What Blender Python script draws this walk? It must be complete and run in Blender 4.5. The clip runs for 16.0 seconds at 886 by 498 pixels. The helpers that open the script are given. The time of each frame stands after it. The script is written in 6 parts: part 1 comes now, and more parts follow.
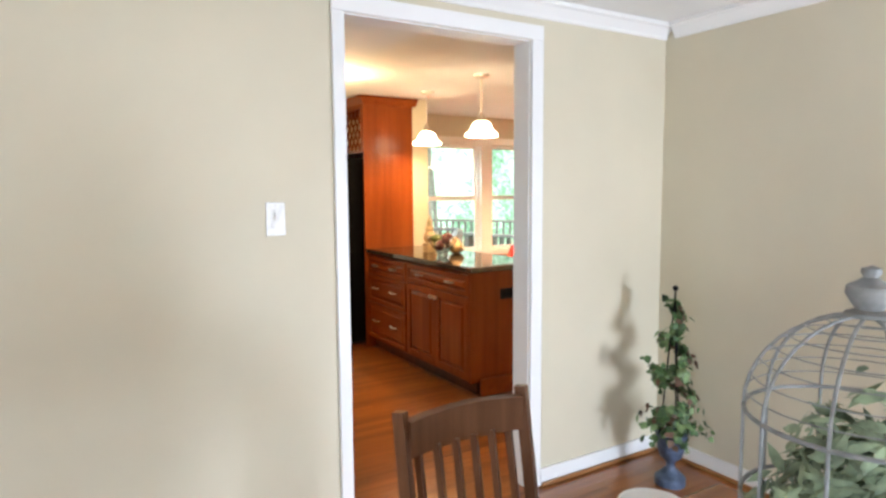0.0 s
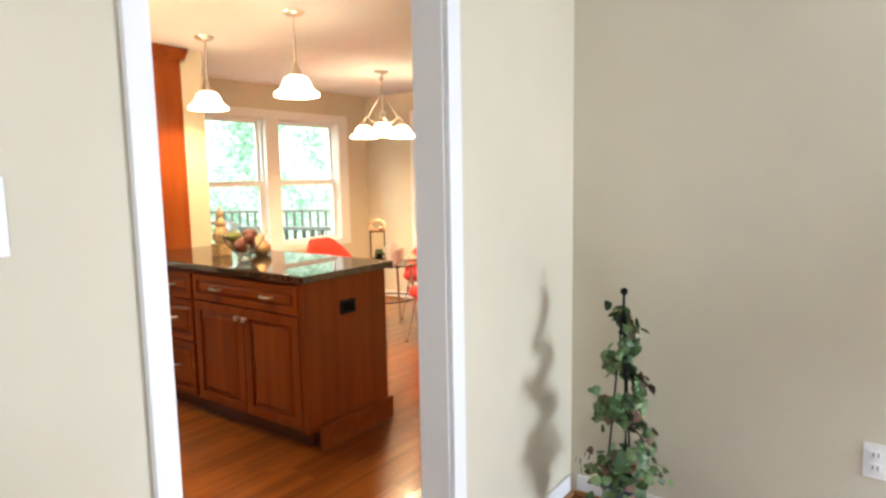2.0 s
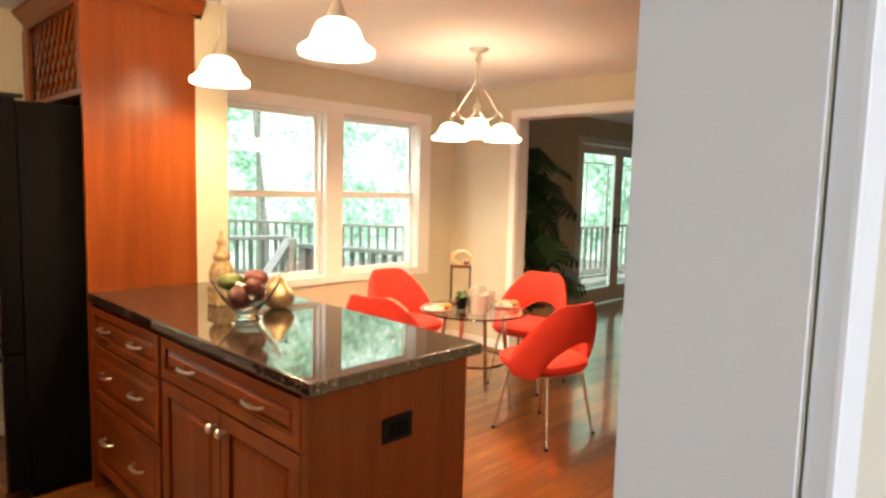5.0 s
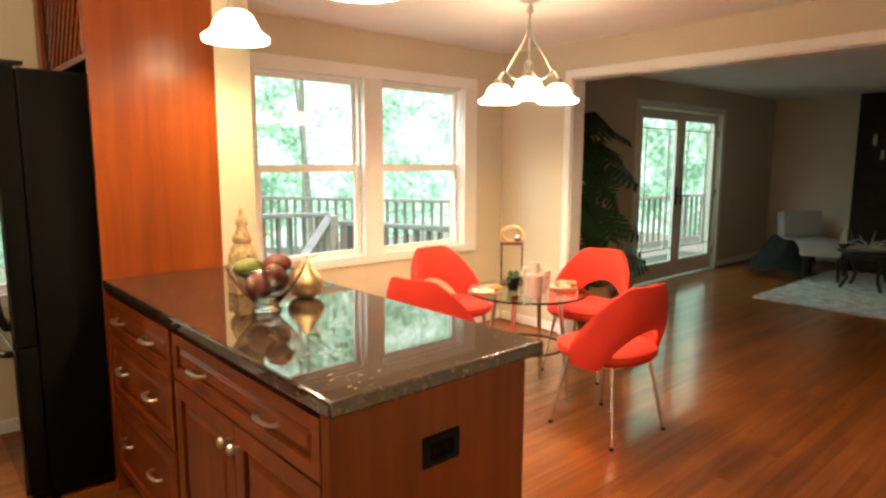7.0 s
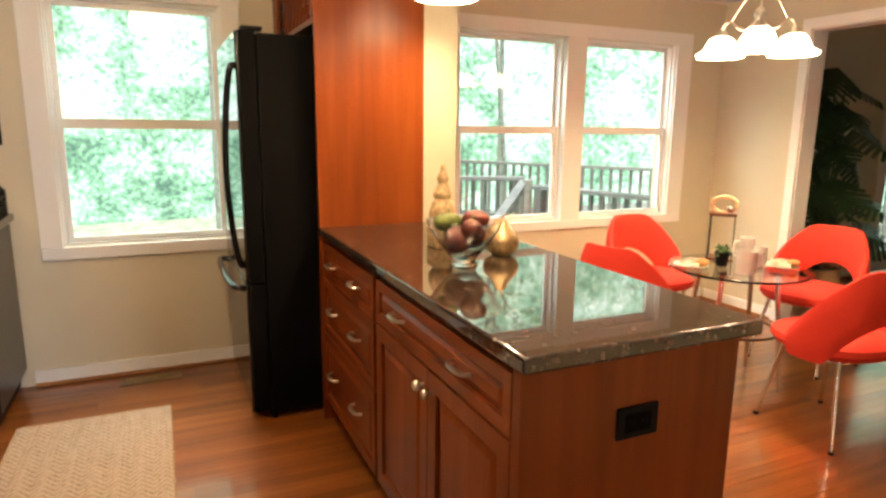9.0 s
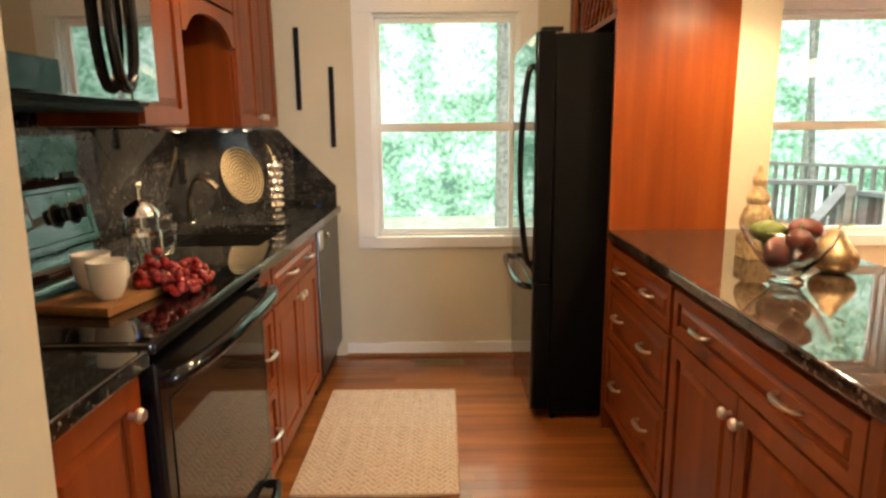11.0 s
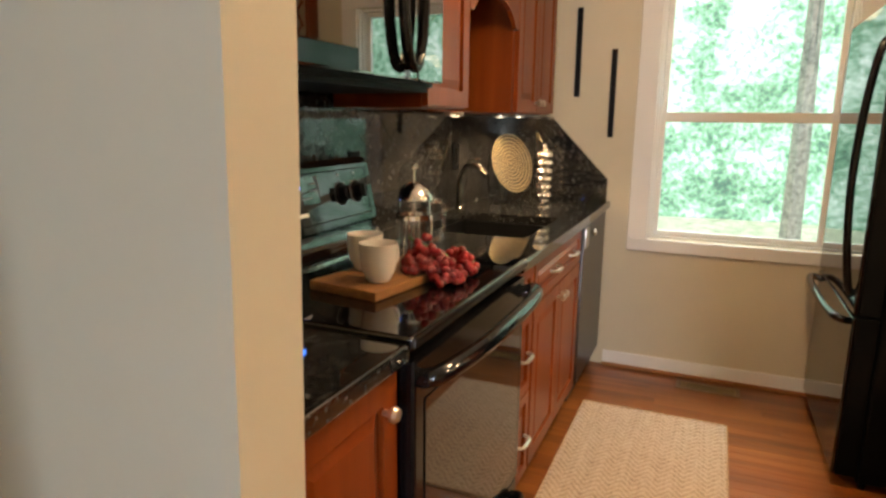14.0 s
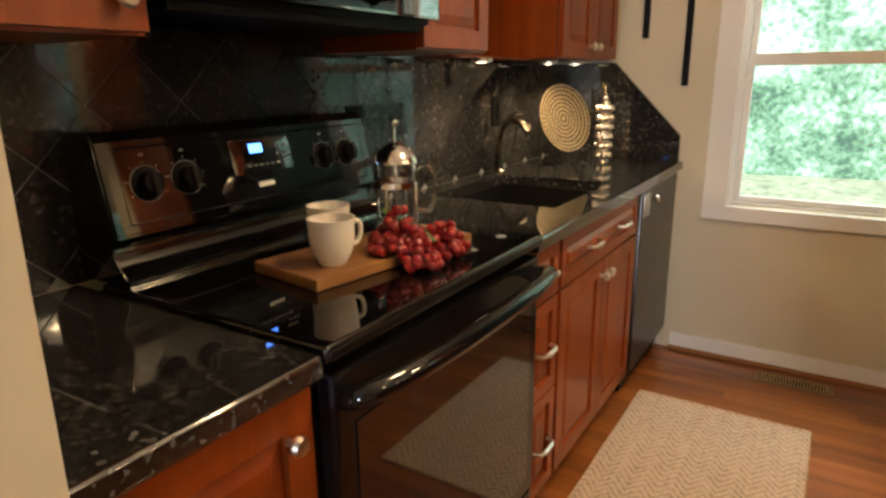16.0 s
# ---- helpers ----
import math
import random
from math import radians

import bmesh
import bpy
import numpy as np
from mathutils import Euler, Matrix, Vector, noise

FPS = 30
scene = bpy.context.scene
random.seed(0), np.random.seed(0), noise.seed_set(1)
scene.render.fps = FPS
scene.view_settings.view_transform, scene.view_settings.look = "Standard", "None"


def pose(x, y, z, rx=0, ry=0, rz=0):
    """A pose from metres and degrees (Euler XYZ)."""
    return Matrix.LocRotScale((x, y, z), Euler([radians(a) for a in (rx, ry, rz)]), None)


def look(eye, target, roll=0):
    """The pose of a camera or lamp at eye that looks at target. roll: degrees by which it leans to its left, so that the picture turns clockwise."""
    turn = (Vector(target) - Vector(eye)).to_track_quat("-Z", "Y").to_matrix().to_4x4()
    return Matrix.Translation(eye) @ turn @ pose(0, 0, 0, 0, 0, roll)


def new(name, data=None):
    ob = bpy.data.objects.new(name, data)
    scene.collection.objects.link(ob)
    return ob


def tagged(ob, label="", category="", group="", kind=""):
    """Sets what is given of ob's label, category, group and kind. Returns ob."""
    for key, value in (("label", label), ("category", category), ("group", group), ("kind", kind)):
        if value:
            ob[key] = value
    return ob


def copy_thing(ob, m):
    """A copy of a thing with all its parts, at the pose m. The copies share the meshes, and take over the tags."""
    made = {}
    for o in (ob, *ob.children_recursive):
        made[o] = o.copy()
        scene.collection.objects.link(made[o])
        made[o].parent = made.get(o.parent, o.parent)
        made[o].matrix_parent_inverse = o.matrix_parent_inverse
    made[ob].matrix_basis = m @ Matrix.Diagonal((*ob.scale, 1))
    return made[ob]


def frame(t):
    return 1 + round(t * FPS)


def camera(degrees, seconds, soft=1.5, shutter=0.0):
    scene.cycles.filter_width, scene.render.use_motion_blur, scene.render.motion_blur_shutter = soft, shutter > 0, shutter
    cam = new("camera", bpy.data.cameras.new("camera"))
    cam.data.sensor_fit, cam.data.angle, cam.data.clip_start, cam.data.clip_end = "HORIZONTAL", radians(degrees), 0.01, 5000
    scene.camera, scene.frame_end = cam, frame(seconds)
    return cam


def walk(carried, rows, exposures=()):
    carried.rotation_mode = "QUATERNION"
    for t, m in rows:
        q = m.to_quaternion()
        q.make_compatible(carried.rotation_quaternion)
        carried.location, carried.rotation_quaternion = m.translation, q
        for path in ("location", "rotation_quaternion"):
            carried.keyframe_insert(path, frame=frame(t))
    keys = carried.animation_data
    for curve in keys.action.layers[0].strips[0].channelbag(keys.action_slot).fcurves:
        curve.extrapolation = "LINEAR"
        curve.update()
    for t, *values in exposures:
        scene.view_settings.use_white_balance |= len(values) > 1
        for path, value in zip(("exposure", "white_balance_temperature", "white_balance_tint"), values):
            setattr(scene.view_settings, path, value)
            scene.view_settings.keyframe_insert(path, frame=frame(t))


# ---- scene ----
cam = camera(70.6, 16.0, soft=2.7)
EXPOSURES = [(0, 0.12), (1, 0.18), (3.5, 0.18), (6, 0.04), (8.2, 0.0), (10.3, -0.03), (13, -0.1), (14, -0.16), (15.5, -0.24), (16, -0.32)]
PATH = [
    (0, (0.784, 0.48, 1.444), (1.816, 2.182, 1.255), -0.4),
    (0.5, (0.788, 0.795, 1.432), (1.911, 2.438, 1.232), -1.4),
    (1, (0.823, 1.106, 1.426), (2.164, 2.566, 1.16), -2.6),
    (1.5, (0.964, 1.407, 1.412), (2.442, 2.733, 1.177), -1.7),
    (2, (1.103, 1.652, 1.393), (2.707, 2.823, 1.158), -1.0),
    (2.5, (1.259, 1.908, 1.396), (2.946, 2.949, 1.129), -0.9),
    (3, (1.511, 2.108, 1.394), (3.094, 3.314, 1.192), 0.4),
    (3.5, (1.73, 2.298, 1.397), (3.261, 3.57, 1.197), 1.6),
    (3.7, (1.814, 2.318, 1.404), (3.321, 3.618, 1.202), 1.8),
    (5.8, (2.399, 2.858, 1.416), (3.826, 4.247, 1.225), 1.4),
    (6, (2.427, 2.873, 1.413), (3.88, 4.234, 1.213), 1.0),
    (6.5, (2.475, 2.903, 1.406), (3.909, 4.276, 1.166), 1.8),
    (7, (2.495, 2.927, 1.392), (3.813, 4.406, 1.114), 0.2),
    (7.5, (2.507, 2.947, 1.376), (3.681, 4.534, 1.055), 0.1),
    (8, (2.508, 2.965, 1.365), (3.581, 4.614, 1.008), 0.5),
    (8.2, (2.505, 2.968, 1.36), (3.546, 4.636, 0.997), 0.7),
    (10.3, (2.458, 3.028, 1.353), (2.721, 4.969, 0.946), -0.8),
    (10.5, (2.442, 3.042, 1.347), (2.632, 4.99, 0.939), -0.9),
    (11, (2.425, 3.053, 1.348), (2.417, 5.017, 0.969), -0.6),
    (11.5, (2.403, 3.07, 1.345), (2.198, 5.022, 0.959), -0.2),
    (12, (2.386, 3.082, 1.338), (2.0, 5.008, 0.964), -0.4),
    (12.5, (2.373, 3.094, 1.331), (1.786, 4.969, 0.959), -0.9),
    (13, (2.357, 3.11, 1.322), (1.633, 4.934, 0.935), 0.9),
    (13.5, (2.342, 3.145, 1.318), (1.562, 4.942, 0.913), 0.1),
    (14, (2.32, 3.26, 1.328), (1.543, 5.058, 0.924), 0.6),
    (14.5, (2.306, 3.359, 1.338), (1.608, 5.188, 0.928), 0.8),
    (15, (2.311, 3.445, 1.324), (1.517, 5.227, 0.881), -0.5),
    (15.5, (2.356, 3.575, 1.309), (1.359, 5.238, 0.817), -0.7),
    (16, (2.413, 3.652, 1.301), (1.384, 5.283, 0.769), -0.7),
]
walk(cam, [(t, look(eye, target, roll)) for t, eye, target, roll in PATH], EXPOSURES)
# ---- world, sun and lamps ----
world = bpy.data.worlds.new("world")
scene.world = world
world.use_nodes = True
wn = world.node_tree.nodes
sky = wn.new("ShaderNodeTexSky")
sky.sky_type = "NISHITA"
sky.sun_disc = False
sky.sun_elevation, sky.sun_rotation = radians(50), radians(200)
wn["Background"].inputs["Strength"].default_value = 0.15
world.node_tree.links.new(sky.outputs[0], wn["Background"].inputs[0])


def lamp(kind, name, m, power, color=(1, 1, 1), size=0.1, size_y=None, label="", spot=None):
    data = bpy.data.lights.new(name, kind)
    data.energy, data.color = power, color
    if kind == "AREA":
        data.shape = "RECTANGLE"
        data.size, data.size_y = size, size_y or size
    elif kind == "SUN":
        data.angle = size
    else:
        data.shadow_soft_size = size
    if spot:
        data.spot_size, data.spot_blend = radians(spot), 0.7
    ob = new(name, data)
    ob.matrix_basis = m
    return ob


WARM = (1.0, 0.69, 0.365)
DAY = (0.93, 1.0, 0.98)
CEIL = 2.29
lamp("SUN", "sun", look((0, 0, 10), (-2, 4, 0)), 5.0, (1.0, 0.95, 0.86), radians(0.6))
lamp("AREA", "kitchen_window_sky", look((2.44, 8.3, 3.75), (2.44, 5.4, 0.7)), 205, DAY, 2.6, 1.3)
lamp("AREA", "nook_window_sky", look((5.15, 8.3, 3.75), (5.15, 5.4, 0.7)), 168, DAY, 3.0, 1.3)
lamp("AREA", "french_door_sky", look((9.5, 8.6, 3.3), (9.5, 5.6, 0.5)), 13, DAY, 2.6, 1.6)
lamp("AREA", "dining_daylight", pose(3.12, -1.44, 0.60, 90, 0, 0), 124, (0.69, 0.81, 1.0), 0.6, 0.7)
# unseen lamp on the west side, added to brighten the east wall
lamp("AREA", "dining_daylight", pose(-1.44, -0.35, 0.62, 90, 0, -90), 88, (0.69, 0.81, 1.0), 1.2, 0.8)
# fill lamp added in the unseen hall to cool the partition wall
lamp("AREA", "hall_fill_light", pose(-1.0, 3.32, 1.35, 90, 0, -90), 3.5, (0.68, 0.84, 1.0), 0.7, 1.1)


# ---- materials ----
def node_mat(name, rough=0.5, metal=0.0, spec=0.5):
    m = bpy.data.materials.new(name)
    m.use_nodes = True
    b = m.node_tree.nodes["Principled BSDF"]
    b.inputs["Roughness"].default_value = rough
    b.inputs["Metallic"].default_value = metal
    b.inputs["Specular IOR Level"].default_value = spec
    return m, m.node_tree.nodes, m.node_tree.links, b


def ramp(nodes, stops):
    r = nodes.new("ShaderNodeValToRGB")
    while len(r.color_ramp.elements) < len(stops):
        r.color_ramp.elements.new(0.5)
    for e, (p, c) in zip(r.color_ramp.elements, stops):
        e.position, e.color = p, (*c, 1)
    return r


def coords(nodes, links, scale=(1, 1, 1), rot=(0, 0, 0), world_space=True):
    if world_space:
        g = nodes.new("ShaderNodeNewGeometry")
        out = g.outputs["Position"]
    else:
        g = nodes.new("ShaderNodeTexCoord")
        out = g.outputs["Object"]
    mp = nodes.new("ShaderNodeMapping")
    mp.inputs["Scale"].default_value = scale
    mp.inputs["Rotation"].default_value = rot
    links.new(out, mp.inputs["Vector"])
    return mp.outputs[0]


def tex_noise(nodes, links, vec, scale, detail=4, rough=0.55, distortion=0.0):
    n = nodes.new("ShaderNodeTexNoise")
    n.inputs["Scale"].default_value = scale
    n.inputs["Detail"].default_value = detail
    n.inputs["Roughness"].default_value = rough
    n.inputs["Distortion"].default_value = distortion
    links.new(vec, n.inputs["Vector"])
    return n


def bump(nodes, links, b, height, strength=0.2, distance=0.002):
    bp = nodes.new("ShaderNodeBump")
    bp.inputs["Strength"].default_value = strength
    bp.inputs["Distance"].default_value = distance
    links.new(height, bp.inputs["Height"])
    links.new(bp.outputs[0], b.inputs["Normal"])


def paint(name, c, rough=0.6, vary=0.04, grain=90.0, relief=0.15):
    m, n, l, b = node_mat(name, rough, 0, 0.35)
    v = coords(n, l)
    t = tex_noise(n, l, v, 1.7, 5)
    lo, hi = [x * (1 - vary) for x in c], [min(1, x * (1 + vary)) for x in c]
    r = ramp(n, [(0.3, lo), (0.7, hi)])
    l.new(t.outputs[0], r.inputs[0])
    l.new(r.outputs[0], b.inputs["Base Color"])
    g = tex_noise(n, l, v, grain, 3)
    bump(n, l, b, g.outputs[0], relief, 0.0015)
    return m


def plain(name, c, rough=0.5, metal=0.0, grain=40.0, vary=0.08, relief=0.05, coat=0.0, spec=0.5):
    m, n, l, b = node_mat(name, rough, metal, spec)
    v = coords(n, l)
    t = tex_noise(n, l, v, grain, 4)
    r = ramp(n, [(0.3, [x * (1 - vary) for x in c]), (0.7, [min(1, x * (1 + vary)) for x in c])])
    l.new(t.outputs[0], r.inputs[0])
    l.new(r.outputs[0], b.inputs["Base Color"])
    b.inputs["Coat Weight"].default_value = coat
    if relief:
        bump(n, l, b, t.outputs[0], relief, 0.001)
    return m


def wood(name, dark, mid, light, axis="z", scale=1.0, rough=0.36, coat=0.06, per_piece=0.0, spec=0.3, coat_rough=0.16, coat_ior=1.5):
    """Fine streaks along one axis over a slow figure."""
    m, n, l, b = node_mat(name, rough, 0, spec)
    long, short = 1.1 * scale, 26 * scale
    s = {"x": (long, short, short), "y": (short, long, short), "z": (short, short, long)}[axis]
    v = coords(n, l, s)
    info = n.new("ShaderNodeObjectInfo")
    isl = n.new("ShaderNodeNewGeometry")
    add = n.new("ShaderNodeVectorMath")
    add.operation = "ADD"
    mul = n.new("ShaderNodeMath")
    mul.operation = "MULTIPLY_ADD"
    l.new(info.outputs["Random"], mul.inputs[0])
    mul.inputs[1].default_value = 37.0
    l.new(isl.outputs["Random Per Island"], mul.inputs[2])
    sc = n.new("ShaderNodeMath")
    sc.operation = "MULTIPLY"
    sc.inputs[1].default_value = 23.0
    l.new(mul.outputs[0], sc.inputs[0])
    l.new(v, add.inputs[0])
    l.new(sc.outputs[0], add.inputs[1])
    t = tex_noise(n, l, add.outputs[0], 1.0, 6, 0.6, 0.4)
    figure = tex_noise(n, l, coords(n, l, tuple(x ** 0.5 for x in s)), 1.3, 3)
    mix = n.new("ShaderNodeMath")
    mix.operation = "MULTIPLY_ADD"
    l.new(figure.outputs[0], mix.inputs[0])
    mix.inputs[1].default_value = 0.4
    half = n.new("ShaderNodeMath")
    half.operation = "MULTIPLY"
    half.inputs[1].default_value = 0.6
    l.new(t.outputs[0], half.inputs[0])
    l.new(half.outputs[0], mix.inputs[2])
    src = mix.outputs[0]
    if per_piece:
        frac = n.new("ShaderNodeMath")
        frac.operation = "FRACT"
        l.new(sc.outputs[0], frac.inputs[0])
        off = n.new("ShaderNodeMath")
        off.operation = "MULTIPLY_ADD"
        l.new(frac.outputs[0], off.inputs[0])
        off.inputs[1].default_value = per_piece
        l.new(src, off.inputs[2])
        sub = n.new("ShaderNodeMath")
        sub.operation = "SUBTRACT"
        l.new(off.outputs[0], sub.inputs[0])
        sub.inputs[1].default_value = per_piece / 2
        src = sub.outputs[0]
    r = ramp(n, [(0.3, dark), (0.5, mid), (0.72, light)])
    l.new(src, r.inputs[0])
    l.new(r.outputs[0], b.inputs["Base Color"])
    b.inputs["Coat Weight"].default_value = coat
    b.inputs["Coat Roughness"].default_value = coat_rough
    b.inputs["Coat IOR"].default_value = coat_ior
    bump(n, l, b, t.outputs[0], 0.08, 0.001)
    return m


def granite(name, base, fleck, pale, rough=0.07, scale=1.0):
    m, n, l, b = node_mat(name, rough, 0, 1.0)
    v = coords(n, l)
    vo = n.new("ShaderNodeTexVoronoi")
    vo.inputs["Scale"].default_value = 150 * scale
    warp = tex_noise(n, l, v, 38 * scale, 3)
    shift = n.new("ShaderNodeVectorMath")
    shift.operation = "MULTIPLY_ADD"
    shift.inputs[1].default_value = (0.007, 0.007, 0.007)
    l.new(warp.outputs[1], shift.inputs[0])
    l.new(v, shift.inputs[2])
    l.new(shift.outputs[0], vo.inputs["Vector"])
    t = tex_noise(n, l, v, 75 * scale, 6, 0.7)
    big = tex_noise(n, l, v, 6 * scale, 4)
    sep = n.new("ShaderNodeSeparateColor")
    l.new(vo.outputs["Color"], sep.inputs[0])
    r1 = ramp(n, [(0.0, base), (0.68, [x * 1.9 for x in base]), (0.86, fleck), (1.0, pale)])
    l.new(sep.outputs[0], r1.inputs[0])
    r2 = ramp(n, [(0.35, base), (0.6, [x * 1.8 for x in base]), (0.76, fleck)])
    l.new(t.outputs[0], r2.inputs[0])
    mx = n.new("ShaderNodeMix")
    mx.data_type = "RGBA"
    l.new(big.outputs[0], mx.inputs[0])
    l.new(r1.outputs[0], mx.inputs[6])
    l.new(r2.outputs[0], mx.inputs[7])
    l.new(mx.outputs[2], b.inputs["Base Color"])
    return m


def glass(name, c=(1, 1, 1), rough=0.0, ior=1.45):
    m, n, l, b = node_mat(name, rough)
    b.inputs["Base Color"].default_value = (*c, 1)
    b.inputs["Transmission Weight"].default_value = 1.0
    b.inputs["IOR"].default_value = ior
    return m


def glow(name, c, strength, base=(0.9, 0.88, 0.84)):
    m, n, l, b = node_mat(name, 0.3)
    b.inputs["Base Color"].default_value = (*base, 1)
    b.inputs["Emission Color"].default_value = (*c, 1)
    b.inputs["Emission Strength"].default_value = strength
    return m


def woven(name, c1, c2, scale, rough=0.9):
    m, n, l, b = node_mat(name, rough, 0, 0.2)
    v = coords(n, l)
    w = n.new("ShaderNodeTexWave")
    w.inputs["Scale"].default_value = scale
    w.inputs["Distortion"].default_value = 3
    w.inputs["Detail"].default_value = 3
    l.new(v, w.inputs["Vector"])
    t = tex_noise(n, l, v, scale * 2, 4)
    mx = n.new("ShaderNodeMath")
    mx.operation = "MULTIPLY"
    l.new(w.outputs[1], mx.inputs[0])
    l.new(t.outputs[0], mx.inputs[1])
    r = ramp(n, [(0.1, c2), (0.5, c1)])
    l.new(mx.outputs[0], r.inputs[0])
    l.new(r.outputs[0], b.inputs["Base Color"])
    bump(n, l, b, mx.outputs[0], 0.5, 0.003)
    return m


M = {}
M["wall"] = paint("beige_wall_paint", (0.61, 0.55, 0.415))
M["white"] = paint("white_trim_paint", (0.80, 0.79, 0.77), 0.35, 0.02, 60, 0.05)
M["ceiling"] = paint("white_ceiling_paint", (0.78, 0.77, 0.75), 0.85, 0.03, 120, 0.3)
M["cherry"] = wood("cherry_wood", (0.142, 0.026, 0.0042), (0.195, 0.040, 0.0066), (0.255, 0.061, 0.0105), "z", 0.6, 0.4, 0.42, 0.0, 0.08, 0.26, 1.5)
M["cherry_x"] = wood("cherry_wood_crosswise", (0.142, 0.026, 0.0042), (0.195, 0.040, 0.0066), (0.255, 0.061, 0.0105), "y", 0.6, 0.4, 0.42, 0.0, 0.08, 0.26, 1.5)
# darker cherry, used on the recessed toe kicks and the rack back
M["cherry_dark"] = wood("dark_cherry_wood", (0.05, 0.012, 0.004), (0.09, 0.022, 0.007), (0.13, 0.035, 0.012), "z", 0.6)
M["floor"] = wood("oak_floor", (0.138, 0.036, 0.006), (0.228, 0.067, 0.0125), (0.325, 0.107, 0.022), "x", 1.0, 0.3, 0.85, 0.22, 0.2, 0.09, 1.5)
M["walnut"] = wood("brown_chair_wood", (0.06, 0.022, 0.010), (0.11, 0.045, 0.02), (0.17, 0.075, 0.036), "z", 1.0, 0.3)
M["table_wood"] = wood("brown_table_wood", (0.12, 0.04, 0.014), (0.2, 0.07, 0.025), (0.27, 0.105, 0.04), "x", 1.0, 0.18, 0.5)
M["shoe"] = wood("stained_shoe_moulding", (0.2, 0.08, 0.025), (0.3, 0.13, 0.045), (0.4, 0.19, 0.07), "x", 1.0)
M["granite"] = granite("black_granite", (0.0085, 0.0083, 0.0082), (0.045, 0.045, 0.046), (0.15, 0.15, 0.15), 0.035, 0.85)
M["splash"] = granite("dark_granite_tile", (0.012, 0.0118, 0.0125), (0.045, 0.045, 0.048), (0.10, 0.10, 0.105), 0.045, 0.6)
M["splash"].node_tree.nodes["Principled BSDF"].inputs["Specular IOR Level"].default_value = 0.38
M["granite"].node_tree.nodes["Principled BSDF"].inputs["IOR"].default_value = 1.72
# the side counters' granite again, warm light put into its colour as brown
M["granite_warm_lit"] = granite("speckled_granite_warm_light", (0.016, 0.010, 0.007), (0.125, 0.075, 0.05), (0.33, 0.24, 0.18), 0.03, 0.75)
M["granite_warm_lit"].node_tree.nodes["Principled BSDF"].inputs["IOR"].default_value = 1.62
M["grout"] = plain("pale_grout", (0.27, 0.27, 0.275), 0.8)
M["black"] = plain("black_gloss_enamel", (0.005, 0.005, 0.0055), 0.13, 0, 300, 0.2, 0.03, 0.0, 0.32)
M["black_matt"] = plain("black_plastic", (0.004, 0.004, 0.0044), 0.5, spec=0.15)
M["black_side"] = plain("textured_black_side", (0.003, 0.003, 0.0033), 0.55, 0, 400, 0.2, 0.2, 0, 0.05)
M["black_glass"] = plain("black_glass", (0.003, 0.003, 0.0035), 0.02, 0, 5, 0.05, 0, 0, 1.0)
M["mirror_glass"] = plain("mirror_black_glass", (0.003, 0.003, 0.0035), 0.02, 0, 5, 0.05, 0, 0, 1.0)
M["mirror_glass"].node_tree.nodes["Principled BSDF"].inputs["IOR"].default_value = 2.5
M["black_gloss"] = plain("glossy_black_enamel", (0.004, 0.004, 0.0045), 0.06, 0, 300, 0.2, 0.02, 0, 0.6)
M["black_panel"] = plain("black_panel_enamel", (0.003, 0.003, 0.0034), 0.04, 0, 300, 0.2, 0.005, 0, 0.5)
M["black_panel"].node_tree.nodes["Principled BSDF"].inputs["IOR"].default_value = 1.65
M["oven_glass"] = plain("oven_door_glass", (0.006, 0.006, 0.006), 0.03, 0, 5, 0.05, 0, 0, 0.9)
M["faucet_metal"] = plain("dark_brushed_nickel", (0.30, 0.265, 0.22), 0.2, 1.0, 90, 0.08, 0.03)
M["chrome"] = plain("chrome", (0.75, 0.74, 0.72), 0.12, 1.0, 60, 0.04, 0)
M["nickel"] = plain("brushed_nickel", (0.62, 0.57, 0.50), 0.28, 1.0, 90, 0.08, 0.03)
M["steel"] = plain("brushed_steel", (0.065, 0.06, 0.055), 0.3, 1.0, 60, 0.05, 0)
M["red"] = plain("red_wool_upholstery", (0.66, 0.035, 0.018), 0.85, 0, 400, 0.18, 0.4)
M["glass"] = glass("clear_glass")
M["shade"] = glow("lit_alabaster_glass", (1.0, 0.75, 0.47), 15.0)
M["print"] = plain("grey_print", (0.16, 0.16, 0.16), 0.6, 0, 40, 0.05, 0)
M["plate"] = plain("white_plastic_plate", (0.78, 0.77, 0.74), 0.4)

# ---- mesh helpers ----


def mesh_ob(name, bm, mat, smooth=False):
    bmesh.ops.recalc_face_normals(bm, faces=bm.faces)
    me = bpy.data.meshes.new(name)
    bm.to_mesh(me)
    bm.free()
    if mat:
        me.materials.append(mat)
    if smooth:
        me.shade_smooth()
        me.set_sharp_from_angle(angle=radians(40))
        # large plane faces keep their true normal beside rounded edges
        for p in me.polygons:
            c = sorted(abs(x) for x in p.normal)
            if (c[1] < 1e-4 and p.area > 0.003) or (c[0] < 1e-5 and p.area > 0.02):
                p.use_smooth = False
    return new(name, me)


def part(name, bm, material, parent=None, label="", smooth=True):
    ob = mesh_ob(name, bm, material, smooth)
    if parent:
        ob.parent = parent
    if label:
        ob["label"] = label
    return ob


def thing(name, label, category, at=(0, 0, 0), rz=0, group="", kind=""):
    e = new(name)
    e.empty_display_size = 0.1
    e.matrix_basis = pose(*at, 0, 0, rz)
    return tagged(e, label, category, group, kind)


def single(name, bm, mat, label, category, kind="", group="", smooth=True, at=None):
    ob = mesh_ob(name, bm, mat, smooth)
    if at is not None:
        ob.matrix_basis = at
    return tagged(ob, label, category, group, kind)


